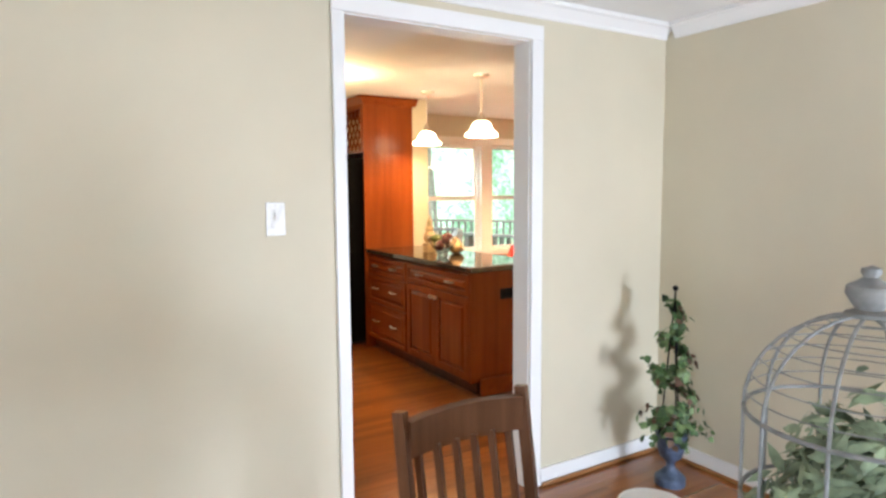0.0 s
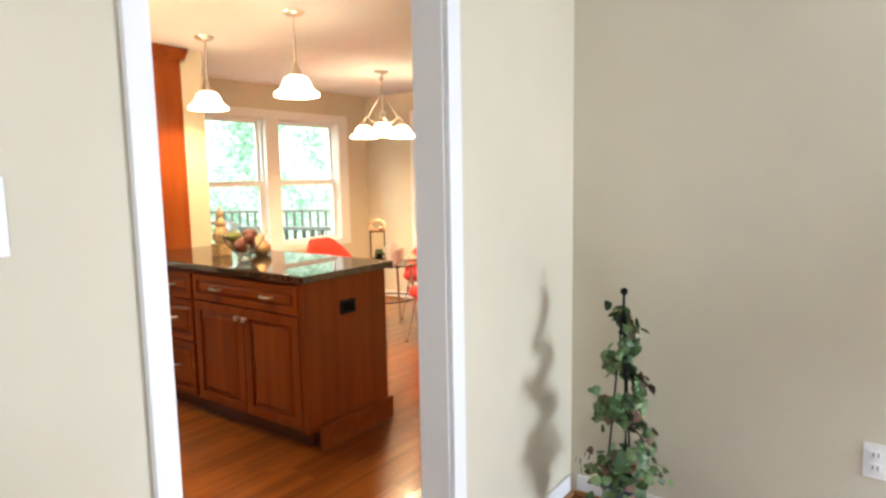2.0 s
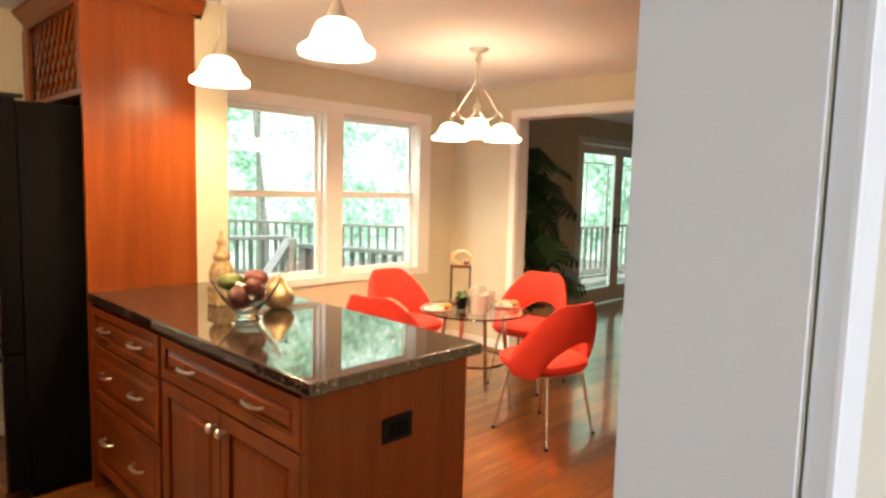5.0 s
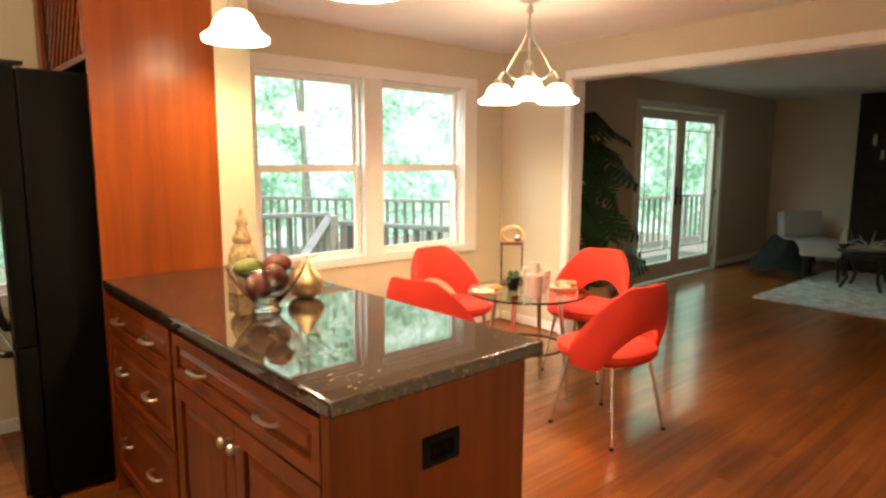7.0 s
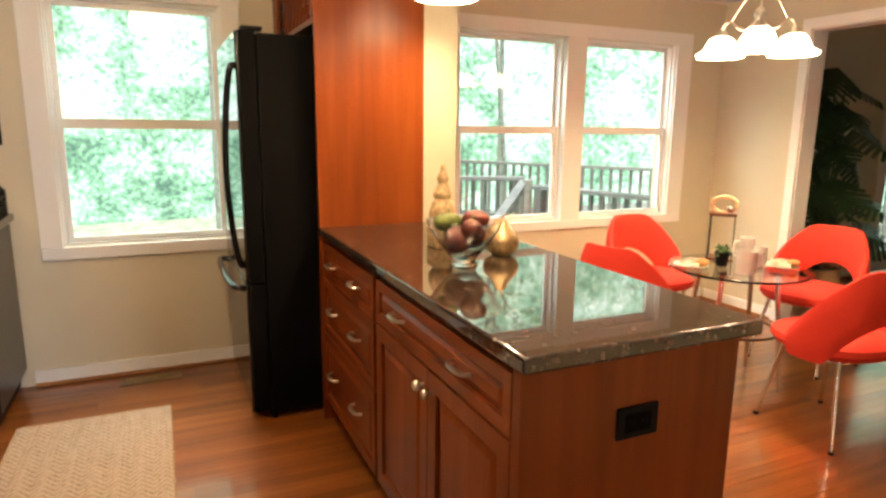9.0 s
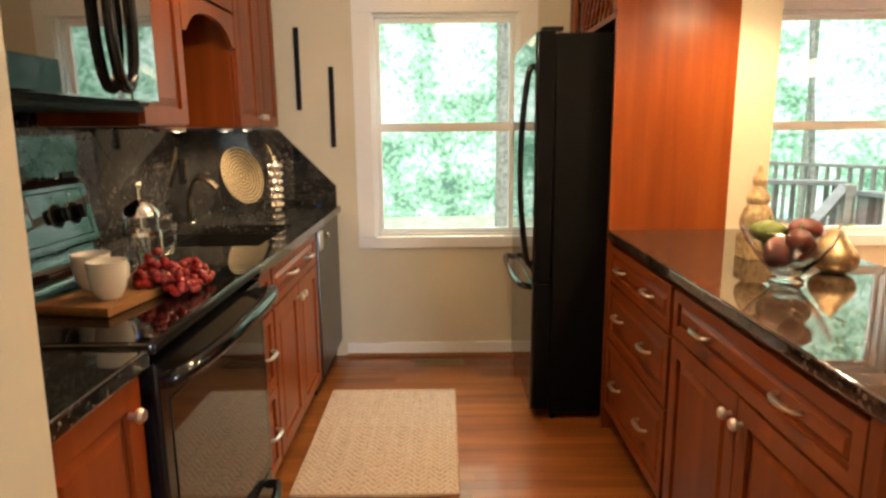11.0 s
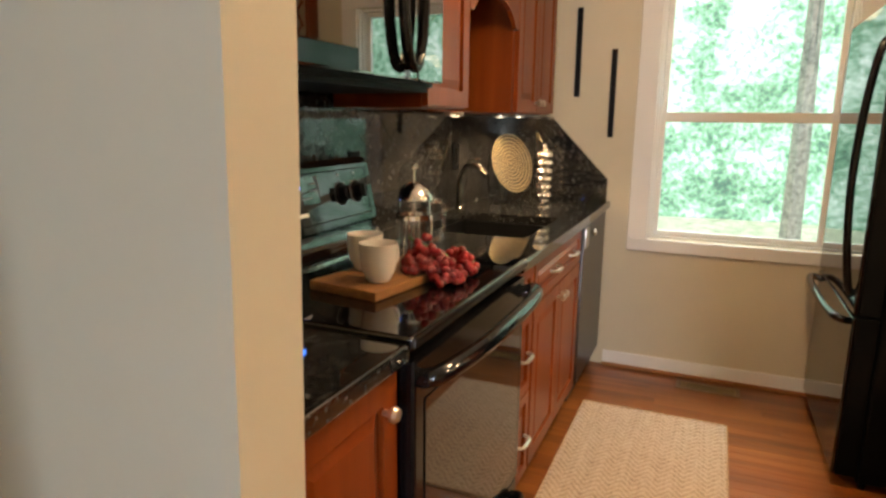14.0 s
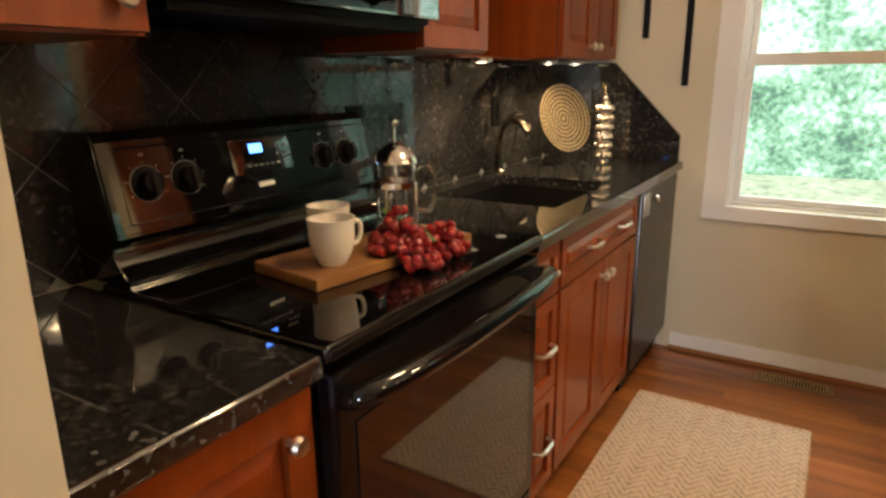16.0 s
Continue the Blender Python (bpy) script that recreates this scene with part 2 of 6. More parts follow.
def box(x0, x1, y0, y1, z0, z1, bevel=0.0, seg=2, bm=None):
    b = bmesh.new()
    vs = [b.verts.new((x, y, z)) for x in (x0, x1) for y in (y0, y1) for z in (z0, z1)]
    for f in ((0, 1, 3, 2), (4, 6, 7, 5), (0, 4, 5, 1), (2, 3, 7, 6), (0, 2, 6, 4), (1, 5, 7, 3)):
        b.faces.new([vs[i] for i in f])
    bmesh.ops.recalc_face_normals(b, faces=b.faces)
    if bevel:
        bmesh.ops.bevel(b, geom=b.edges[:], offset=bevel, segments=seg, profile=0.6, affect="EDGES", clamp_overlap=True)
    return join(bm, b) if bm else b


def join(bm, other):
    me = bpy.data.meshes.new("tmp")
    other.to_mesh(me)
    other.free()
    bm.from_mesh(me)
    bpy.data.meshes.remove(me)
    return bm


def moved(bm, m):
    bmesh.ops.transform(bm, matrix=m, verts=bm.verts)
    return bm


def lathe(profile, segs=32, m=None):
    """A body of revolution about z from (radius, height) pairs."""
    b = bmesh.new()
    rings = []
    for r, z in profile:
        if r < 1e-5:
            rings.append([b.verts.new((0, 0, z))])
        else:
            rings.append([b.verts.new((r * math.cos(a), r * math.sin(a), z)) for a in [2 * math.pi * i / segs for i in range(segs)]])
    for p, q in zip(rings, rings[1:]):
        for i in range(segs):
            j = (i + 1) % segs
            f = [p[i % len(p)], p[j % len(p)], q[j % len(q)], q[i % len(q)]]
            f = list(dict.fromkeys(f))
            if len(f) > 2:
                b.faces.new(f)
    if m:
        moved(b, m)
    return b


def tube(points, r, segs=10, closed=False):
    """A round bar along points; r may be one radius or one for each point."""
    b = bmesh.new()
    pts = [Vector(p) for p in points]
    rs = r if isinstance(r, (list, tuple)) else [r] * len(pts)
    rings = []
    up = Vector((0.123, 0.345, 0.93)).normalized()
    for i, p in enumerate(pts):
        a = pts[i - 1] if (i or closed) else p
        c = pts[(i + 1) % len(pts)] if (i < len(pts) - 1 or closed) else p
        d = (c - a).normalized()
        u = d.cross(up)
        if u.length < 0.05:
            u = d.cross(Vector((1, 0, 0)))
        u.normalize()
        v = d.cross(u)
        rings.append([b.verts.new(p + rs[i] * (u * math.cos(t) + v * math.sin(t))) for t in [2 * math.pi * k / segs for k in range(segs)]])
    n = len(rings)
    for i in range(n if closed else n - 1):
        p, q = rings[i], rings[(i + 1) % n]
        for k in range(segs):
            j = (k + 1) % segs
            b.faces.new((p[k], p[j], q[j], q[k]))
    if not closed:
        b.faces.new(rings[0])
        b.faces.new(rings[-1])
    return b


def curve_pts(pts, n=8):
    """A smooth line through pts."""
    P = [Vector(p) for p in pts]
    out = []
    for i in range(len(P) - 1):
        a, b_, c, d = P[max(i - 1, 0)], P[i], P[i + 1], P[min(i + 2, len(P) - 1)]
        for k in range(n):
            t = k / n
            out.append(0.5 * ((2 * b_) + (c - a) * t + (2 * a - 5 * b_ + 4 * c - d) * t * t + (3 * b_ - a - 3 * c + d) * t ** 3))
    out.append(P[-1])
    return out


def slab(axis, lo, hi, u0, u1, z0, z1, holes=()):
    """A wall with rectangular openings through it; axis: the one across its thickness (lo to hi)."""
    us = sorted({u0, u1, *[h[0] for h in holes], *[h[1] for h in holes]})
    zs = sorted({z0, z1, *[h[2] for h in holes], *[h[3] for h in holes]})
    us = [u for u in us if u0 <= u <= u1]
    zs = [z for z in zs if z0 <= z <= z1]

    def solid(i, j):
        if not (0 <= i < len(us) - 1 and 0 <= j < len(zs) - 1):
            return False
        u, z = (us[i] + us[i + 1]) / 2, (zs[j] + zs[j + 1]) / 2
        return not any(h[0] < u < h[1] and h[2] < z < h[3] for h in holes)

    b = bmesh.new()
    cache = {}

    def V(d, u, z):
        k = (d, u, z)
        if k not in cache:
            cache[k] = b.verts.new((d, u, z) if axis == "x" else (u, d, z) if axis == "y" else (u, z, d))
        return cache[k]

    for i in range(len(us) - 1):
        for j in range(len(zs) - 1):
            if not solid(i, j):
                continue
            a, c, d, e = us[i], us[i + 1], zs[j], zs[j + 1]
            for t in (lo, hi):
                b.faces.new((V(t, a, d), V(t, c, d), V(t, c, e), V(t, a, e)))
            for ok, (p, q) in ((solid(i - 1, j), ((a, d), (a, e))), (solid(i + 1, j), ((c, d), (c, e))), (solid(i, j - 1), ((a, d), (c, d))), (solid(i, j + 1), ((a, e), (c, e)))):
                if not ok:
                    b.faces.new((V(lo, *p), V(lo, *q), V(hi, *q), V(hi, *p)))
    return b


def structure(name, bm, mat, label="", category="wall", smooth=False):
    return single(name, bm, mat, label, category, "structure", smooth=smooth)


# ---- the shell of the house ----
BACK, LEFT, EAST = 6.66, 1.17, 6.5
DW, DWB = 2.757, 2.87            # wall between dining room and kitchen
KWIN = (2.02, 2.843, 0.728, 1.97)
NWIN = (4.256, 6.036, 0.716, 1.965)
FDOOR = (8.66, 10.62, 0.0, 1.99)
structure("wall_back", slab("y", BACK, BACK + 0.16, -0.9, 12.5, 0, 2.5, [KWIN, NWIN, FDOOR]), M["wall"], "beige painted back wall with white-trimmed windows")
structure("wall_kitchen_west", slab("x", LEFT - 0.12, LEFT, 3.888, BACK, 0, 2.5), M["wall"], "beige painted kitchen wall behind the cabinets")
stub = slab("y", 3.765, 3.888, -0.9, 1.832, 0, 2.5)
for v_ in stub.verts:                # the wall end stands slightly out of plumb
    if v_.co.x > 1:
        v_.co.x += 0.021 * v_.co.z
structure("wall_stub", stub, M["wall"], "end of a painted partition wall beside the counter")
# closes the unseen hall; the opening is made up for the added lamp
structure("wall_hall_west", slab("x", -1.2, -1.06, DWB, 3.765, 0, 2.5, [(2.97, 3.67, 0.8, 1.9)]), M["wall"], "painted hall end wall")
structure("wall_dining_north", slab("y", DW, DWB, -1.5, 12.5, 0, 2.5, [(1.728, 2.635, 0.0, 2.115)]), M["wall"], "beige painted dining room wall with a cased opening")
structure("wall_dining_east", slab("x", 3.545, 3.66, -1.5, DW, 0, 2.5), M["wall"], "beige painted dining room side wall")
# unseen wall; its opening is made up for the added west lamp
structure("wall_dining_west", slab("x", -1.64, -1.5, -1.5, DW, 0, 2.5, [(-0.95, 0.25, 0.35, 1.9)]), M["wall"], "beige painted dining room wall with an opening for an added lamp")
structure("wall_dining_south", slab("y", -1.62, -1.5, -1.64, 3.66, 0, 2.5, [(0.1, 1.2, 0.35, 1.9), (2.77, 3.47, 0.35, 1.9)]), M["wall"], "beige dining room wall with two windows")
structure("wall_nook_east", slab("x", EAST, EAST + 0.14, DWB, BACK, 0, 2.5, [(3.41, 5.93, 0.0, 2.02)]), M["wall"], "beige wall with a wide opening to the living room")
structure("wall_living_east", slab("x", 12.3, 12.44, DWB, BACK, 0, 2.5), M["wall"], "beige painted living room wall")
structure("wall_partition", slab("y", 5.70, BACK, 3.623, 3.787, 0, 2.5), M["wall"], "beige partition wall end behind the refrigerator")
structure("ceiling", slab("z", CEIL, CEIL + 0.12, -1.6, 12.5, -1.6, BACK + 0.1), M["ceiling"], "white painted ceiling", "ceiling")
structure("subfloor", slab("z", -0.12, -0.012, -1.6, 12.5, -1.6, BACK + 0.1), M["walnut"], "dark wooden subfloor under the boards", "floor")


# ---- trim ----
def base_run(name, axis, at, u0, u1, side, shoe=True):
    """A baseboard against a wall at at, proud to the side +1 or -1, with a stained shoe moulding."""
    lo, hi = sorted((at + side * 0.001, at + side * 0.015))
    b = box(*((lo, hi, u0, u1) if axis == "x" else (u0, u1, lo, hi)), 0.0, 0.085, 0.004)
    ob = structure(name, b, M["white"], "white painted baseboard", "baseboard", True)
    if shoe:
        lo, hi = sorted((at + side * 0.016, at + side * 0.032))
        b = box(*((lo, hi, u0, u1) if axis == "x" else (u0, u1, lo, hi)), 0.001, 0.02, 0.006)
        part("shoe_moulding", b, M["shoe"], ob, "orange-stained wooden shoe moulding")
    return ob


base_run("baseboard_back_kitchen", "y", BACK, 1.83, 3.6, -1)
base_run("baseboard_back_nook", "y", BACK, 3.79, EAST - 0.01, -1)
base_run("baseboard_living", "y", BACK, 10.70, 12.27, -1)
base_run("baseboard_living_plant", "y", BACK, EAST + 0.17, 8.58, -1)
base_run("baseboard_nook_east", "x", EAST, 6.0, BACK - 0.035, -1)
base_run("baseboard_dining_east", "x", 3.545, -1.45, DW - 0.034, -1)
base_run("baseboard_dining_north", "y", DW, 2.705, 3.51, -1)
base_run("baseboard_dining_north_west", "y", DW, -1.45, 1.676, -1)
base_run("baseboard_living_east", "x", 12.3, 5.6, BACK - 0.04, -1)
base_run("baseboard_kitchen_south", "y", DWB, 2.71, EAST - 0.04, 1)


def casing(name, axis, at, side, u0, u1, z1, w=0.066, label="white painted door casing", w0=None):
    """Flat casing round an opening that reaches the floor."""
    lo, hi = sorted((at + side * 0.001, at + side * 0.018))

    def seg(a, b_, c, d):
        return box(*((lo, hi, a, b_) if axis == "x" else (a, b_, lo, hi)), c, d, 0.004)
    w0 = w0 or w
    head = structure(name, seg(u0 - w0, u1 + w, z1, z1 + w), M["white"], label, "trim", True)
    part("jamb_casing", seg(u0 - w0, u0, 0.001, z1), M["white"], head)
    part("jamb_casing", seg(u1, u1 + w, 0.001, z1), M["white"], head)
    return head


casing("trim_dining_opening", "y", DW, -1, 1.728, 2.635, 2.115, w0=0.05)
casing("trim_living_opening", "x", EAST, -1, 3.41, 5.93, 2.02)
lining = structure("trim_opening_lining", box(1.7285, 1.734, DW + 0.001, DWB - 0.001, 0.0, 2.114), M["white"], "white painted opening lining", "trim")
part("lining", box(2.629, 2.6345, DW + 0.001, DWB - 0.001, 0.0, 2.114), M["white"], lining)
part("lining", box(1.734, 2.629, DW + 0.001, DWB - 0.001, 2.109, 2.1145), M["white"], lining)
lining = structure("trim_living_opening_lining", box(EAST + 0.001, EAST + 0.139, 5.922, 5.9295, 0.0, 2.019), M["white"], "white painted opening lining", "trim")
part("lining", box(EAST + 0.001, EAST + 0.139, 3.4105, 3.418, 0.0, 2.019), M["white"], lining)
part("lining", box(EAST + 0.001, EAST + 0.139, 3.418, 5.922, 2.012, 2.0195), M["white"], lining)


def crown(name, axis, at, side, u0, u1, z):
    """A sloped crown moulding under the ceiling."""
    prof = [(0, -0.075), (0.012, -0.075), (0.018, -0.06), (0.045, -0.025), (0.06, -0.018), (0.06, 0), (0, 0)]
    b = bmesh.new()
    ends = []
    for u in (u0, u1):
        ends.append([b.verts.new((at + side * p, u, z + q) if axis == "x" else (u, at + side * p, z + q)) for p, q in prof])
    n = len(prof)
    for i in range(n):
        j = (i + 1) % n
        b.faces.new((ends[0][i], ends[0][j], ends[1][j], ends[1][i]))
    b.faces.new(ends[0])
    b.faces.new(ends[1])
    return structure(name, b, M["white"], "white crown moulding", "trim")


crown("crown_dining_north", "y", DW - 0.001, -1, -1.49, 3.54, CEIL - 0.001)
crown("crown_dining_east", "x", 3.544, -1, -1.49, 2.692, CEIL - 0.001)

# ---- windows and doors to the outside ----


def sash_window(name, x0, x1, z0, z1, rail, label):
    """A white double-hung window: frame, two sashes and two panes."""
    y = BACK
    w = structure(name, box(x0, x1, y + 0.03, y + 0.11, z1 - 0.014, z1 - 0.001), M["white"], label, "window")
    for a, b_ in ((x0, x0 + 0.018), (x1 - 0.018, x1)):
        part("window_frame", box(a + 0.0005, b_ - 0.0005, y + 0.03, y + 0.11, z0, z1 - 0.0145, 0.002), M["white"], w)
    part("window_sill", box(x0 + 0.019, x1 - 0.019, y + 0.03, y + 0.11, z0 + 0.001, z0 + 0.013, 0.002), M["white"], w)
    a, b_ = x0 + 0.019, x1 - 0.019
    for nm, lo, hi, d in (("upper_sash", rail - 0.02, z1 - 0.015, 0.075), ("lower_sash", z0 + 0.014, rail + 0.024, 0.045)):
        s, e = 0.025, 0.027
        bm = box(a, a + s, y + d, y + d + 0.028, lo, hi, 0.003)
        box(b_ - s, b_, y + d, y + d + 0.028, lo, hi, 0.003, bm=bm)
        box(a + s, b_ - s, y + d, y + d + 0.028, lo, lo + (0.044 if nm == "upper_sash" else e), 0.003, bm=bm)
        box(a + s, b_ - s, y + d, y + d + 0.028, hi - (e if nm == "upper_sash" else 0.05), hi, 0.003, bm=bm)
        sash = part(nm, bm, M["white"], w)
        p = part("pane", box(a + s, b_ - s, y + d + 0.012, y + d + 0.016, lo + e, hi - e), M["glass"], sash, "clear window glass", False)
        p.visible_shadow = False
    return w


def window_trim(name, x0, x1, z0, z1, w=0.1, mull=None):
    y0, y1 = BACK - 0.02, BACK - 0.001
    h = structure(name, box(x0 - w, x1 + w, y0, y1, z1, z1 + 0.085, 0.004), M["white"], "wide white painted window casing", "trim", True)
    part("side_casing", box(x0 - w, x0, y0, y1, z0, z1, 0.004), M["white"], h)
    part("side_casing", box(x1, x1 + w, y0, y1, z0, z1, 0.004), M["white"], h)
    part("apron", box(x0 - w, x1 + w, y0, y1, z0 - 0.064, z0, 0.004), M["white"], h)
    part("jamb_lining", box(x0, x0 + 0.008, BACK, BACK + 0.03, z0, z1), M["white"], h)
    part("jamb_lining", box(x1 - 0.008, x1, BACK, BACK + 0.03, z0, z1), M["white"], h)
    if mull:
        part("mullion", box(mull[0], mull[1], y0, BACK + 0.1, z0, z1, 0.004), M["white"], h)


sash_window("window_1", KWIN[0], KWIN[1], KWIN[2], KWIN[3], 1.355, "white double-hung kitchen window, closed")
window_trim("trim_window_1", *KWIN)
sash_window("window_2", NWIN[0], 5.06, NWIN[2], NWIN[3], 1.343, "white double-hung window of a pair, closed")
sash_window("window_3", 5.222, NWIN[1], NWIN[2], NWIN[3], 1.343, "white double-hung window of a pair, closed")
window_trim("trim_window_2", *NWIN, w=0.14, mull=(5.061, 5.221))


def french_door(name, x0, x1, hinge):
    y = BACK + 0.03
    bm = box(x0, x0 + 0.10, y, y + 0.045, 0.02, 1.98, 0.004)
    box(x1 - 0.10, x1, y, y + 0.045, 0.02, 1.98, 0.004, bm=bm)
    box(x0 + 0.10, x1 - 0.10, y, y + 0.045, 0.02, 0.21, 0.004, bm=bm)
    box(x0 + 0.10, x1 - 0.10, y, y + 0.045, 1.875, 1.98, 0.004, bm=bm)
    d = structure(name, bm, M["white"], "white glazed french door, closed", "door", True)
    p = part("pane", box(x0 + 0.10, x1 - 0.10, y + 0.02, y + 0.025, 0.21, 1.875), M["glass"], d, "clear door glass", False)
    p.visible_shadow = False
    for z in (0.36, 1.76):
        part("muntin", box(x0 + 0.10, x1 - 0.10, y + 0.008, y + 0.019, z, z + 0.012), M["white"], d)
    for x in (x0 + 0.19, x1 - 0.27, x1 - 0.245):
        part("muntin", box(x, x + 0.012, y + 0.008, y + 0.019, 0.372, 1.76), M["white"], d)
    hx = x1 - 0.06 if hinge < 0 else x0 + 0.06
    h = part("door_handle", box(hx - 0.018, hx + 0.018, y - 0.012, y - 0.001, 0.88, 1.1, 0.005), M["black_matt"], d, "dark lever handle")
    part("lever", tube(curve_pts([(hx, y - 0.012, 0.99), (hx, y - 0.05, 0.99), (hx + 0.1 * hinge, y - 0.055, 0.99)]), 0.008), M["black_matt"], h)
    for z in (0.25, 1.0, 1.75):
        kx = x0 + 0.004 if hinge < 0 else x1 - 0.004
        part("hinge", tube([(kx, y - 0.008, z - 0.045), (kx, y - 0.008, z + 0.045)], 0.009), M["black_matt"], d)
    return d


french_door("door_1", FDOOR[0] + 0.03, 9.638, -1)
french_door("door_2", 9.642, FDOOR[1] - 0.03, 1)
casing("trim_french_door", "y", BACK, -1, FDOOR[0], FDOOR[1], FDOOR[3], 0.075)
for nm, a, b_ in (("window_4", 0.1, 1.2), ("window_5", 2.77, 3.47)):
    w = structure(nm, box(a, b_, -1.6, -1.53, 1.1, 1.14, 0.003), M["white"], "white dining room window, closed", "window", True)
    for q in ((a, a + 0.04, 0.35, 1.9), (b_ - 0.04, b_, 0.35, 1.9)):
        part("window_frame", box(q[0], q[1], -1.61, -1.51, q[2], q[3], 0.003), M["white"], w)
    p = part("pane", box(a + 0.04, b_ - 0.04, -1.57, -1.566, 0.37, 1.88), M["glass"], w, "clear window glass", False)
    p.visible_shadow = False

# ---- cabinets ----


def raised_front(y0, y1, z0, z1, x, side, rail=0.055, t=0.02):
    """The frame of a door or drawer front in the plane x, facing side (-1 or +1 in x)."""
    lo, hi = sorted((x, x + side * t))
    bm = slab("x", lo, hi, y0, y1, z0, z1, [(y0 + rail, y1 - rail, z0 + rail, z1 - rail)])
    es = [e for e in bm.edges if all(abs(v.co.x - (x + side * t)) < 1e-5 for v in e.verts) and len(e.link_faces) == 2 and e.calc_face_angle(0) > 0.5]
    bmesh.ops.bevel(bm, geom=es, offset=0.004, segments=2, affect="EDGES", clamp_overlap=True)
    return bm


def raised_panel(y0, y1, z0, z1, x, side, rail, t=0.02):
    """The raised centre of a framed front."""
    a, b_ = y0 + rail + 0.0005, y1 - rail - 0.0005
    c, d = z0 + rail + 0.0005, z1 - rail - 0.0005
    i = min(0.03, (d - c) * 0.28)
    bm = bmesh.new()
    rings = []
    for o, h in ((0, 0.15), (0, 0.4), (0.006, 0.4), (i, 0.85), (i + 0.002, 0.88)):
        q = x + side * t * h
        rings.append([bm.verts.new(p) for p in ((q, a + o, c + o), (q, b_ - o, c + o), (q, b_ - o, d - o), (q, a + o, d - o))])
    for p, q in zip(rings, rings[1:]):
        for k in range(4):
            bm.faces.new((p[k], p[(k + 1) % 4], q[(k + 1) % 4], q[k]))
    bm.faces.new(rings[0])
    bm.faces.new(rings[-1])
    return bm


def pull(y, z, x, side):
    """A small arched bar pull, lying along y."""
    pts = [(x, y - 0.048, z), (x + side * 0.02, y - 0.042, z), (x + side * 0.026, y - 0.02, z), (x + side * 0.026, y + 0.02, z), (x + side * 0.02, y + 0.042, z), (x, y + 0.048, z)]
    return tube(curve_pts(pts, 5), [0.0055] * 9 + [0.0075] * 8 + [0.0055] * 9, 8)


def knob(y, z, x, side):
    prof = [(0.0, 0.0), (0.006, 0.0), (0.006, 0.012), (0.014, 0.017), (0.016, 0.024), (0.012, 0.031), (0.0, 0.033)]
    return lathe(prof, 16, pose(x, y, z, 0, 90 * side, 0))


def hide_front(owner, name, y0, y1, z0, z1, x, side, mat, fixtures):
    rail = 0.052 if name == "door" else 0.034
    d = part(name, raised_front(y0, y1, z0, z1, x, side, rail), mat, owner, "", True)
    part("centre_panel", raised_panel(y0, y1, z0, z1, x, side, rail), mat, d, "", False)
    for kind, y, z in fixtures:
        fx = x + side * 0.0195
        if kind == "pull":
            part("handle", pull(y, z, fx, side), M["nickel"], d, "brushed nickel bar pull")
        else:
            part("knob", knob(y, z, fx, side), M["nickel"], d, "brushed nickel knob")
    return d


# peninsula
PX, PXB, PY = 3.152, 3.745, 3.995
cab = thing("drawer_cabinet", "cherry base cabinet with three drawers beside the refrigerator panel", "cabinet", (0, 0, 0))
part("body", box(PX, PXB - 0.02, 4.945, 5.695, 0.1, 0.873), M["cherry"], cab)
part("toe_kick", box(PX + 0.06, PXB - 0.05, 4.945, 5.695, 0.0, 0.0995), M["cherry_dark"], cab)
for z0, z1 in ((0.70, 0.855), (0.445, 0.69), (0.115, 0.435)):
    zz = (z0 + z1) / 2 + (0.0 if z1 - z0 < 0.2 else 0.01)
    hide_front(cab, "drawer", 4.955, 5.685, z0, z1, PX - 0.001, -1, M["cherry_x"], [("pull", 5.16, zz), ("pull", 5.50, zz)])
cab = thing("sink_style_cabinet", "cherry base cabinet with one wide drawer over two doors", "cabinet", (0, 0, 0))
part("body", box(PX, PXB - 0.02, PY + 0.021, 4.943, 0.1, 0.873), M["cherry"], cab)
part("toe_kick", box(PX + 0.06, PXB - 0.05, PY + 0.05, 4.943, 0.0, 0.0995), M["cherry_dark"], cab)
hide_front(cab, "drawer", 4.03, 4.925, 0.71, 0.855, PX - 0.001, -1, M["cherry_x"], [("pull", 4.26, 0.785), ("pull", 4.70, 0.785)])
hide_front(cab, "door", 4.03, 4.473, 0.115, 0.70, PX - 0.001, -1, M["cherry"], [("knob", 4.445, 0.645)])
hide_front(cab, "door", 4.478, 4.925, 0.115, 0.70, PX - 0.001, -1, M["cherry"], [("knob", 4.506, 0.645)])
pan = thing("end_panel", "cherry end panel of the peninsula with a plinth board", "panel", (0, 0, 0))
part("panel", box(PX - 0.002, PXB, PY, PY + 0.02, 0.1, 0.873, 0.002), M["cherry"], pan)
part("corner_post", box(PX - 0.022, PX + 0.012, PY - 0.006, PY + 0.028, 0.1, 0.873, 0.003), M["cherry"], pan)
part("back_panel", box(PXB - 0.019, PXB, PY + 0.021, 5.69, 0.0, 0.873, 0.002), M["cherry"], pan)
part("plinth", box(PX + 0.058, PXB + 0.02, PY - 0.022, PY - 0.0005, 0.0, 0.125, 0.006), M["cherry_x"], pan)
part("plinth", box(PXB + 0.0005, PXB + 0.02, PY, 5.69, 0.0, 0.125, 0.006), M["cherry_x"], pan)
out = thing("wall_outlet", "black double outlet plate on the peninsula end", "outlet", (0, 0, 0), group="outlets")
part("plate", box(3.382, 3.498, PY - 0.008, PY - 0.0005, 0.672, 0.748, 0.004), M["black_matt"], out)
part("socket", box(3.403, 3.477, PY - 0.0095, PY - 0.0082, 0.688, 0.732, 0.0005), M["black_side"], out)
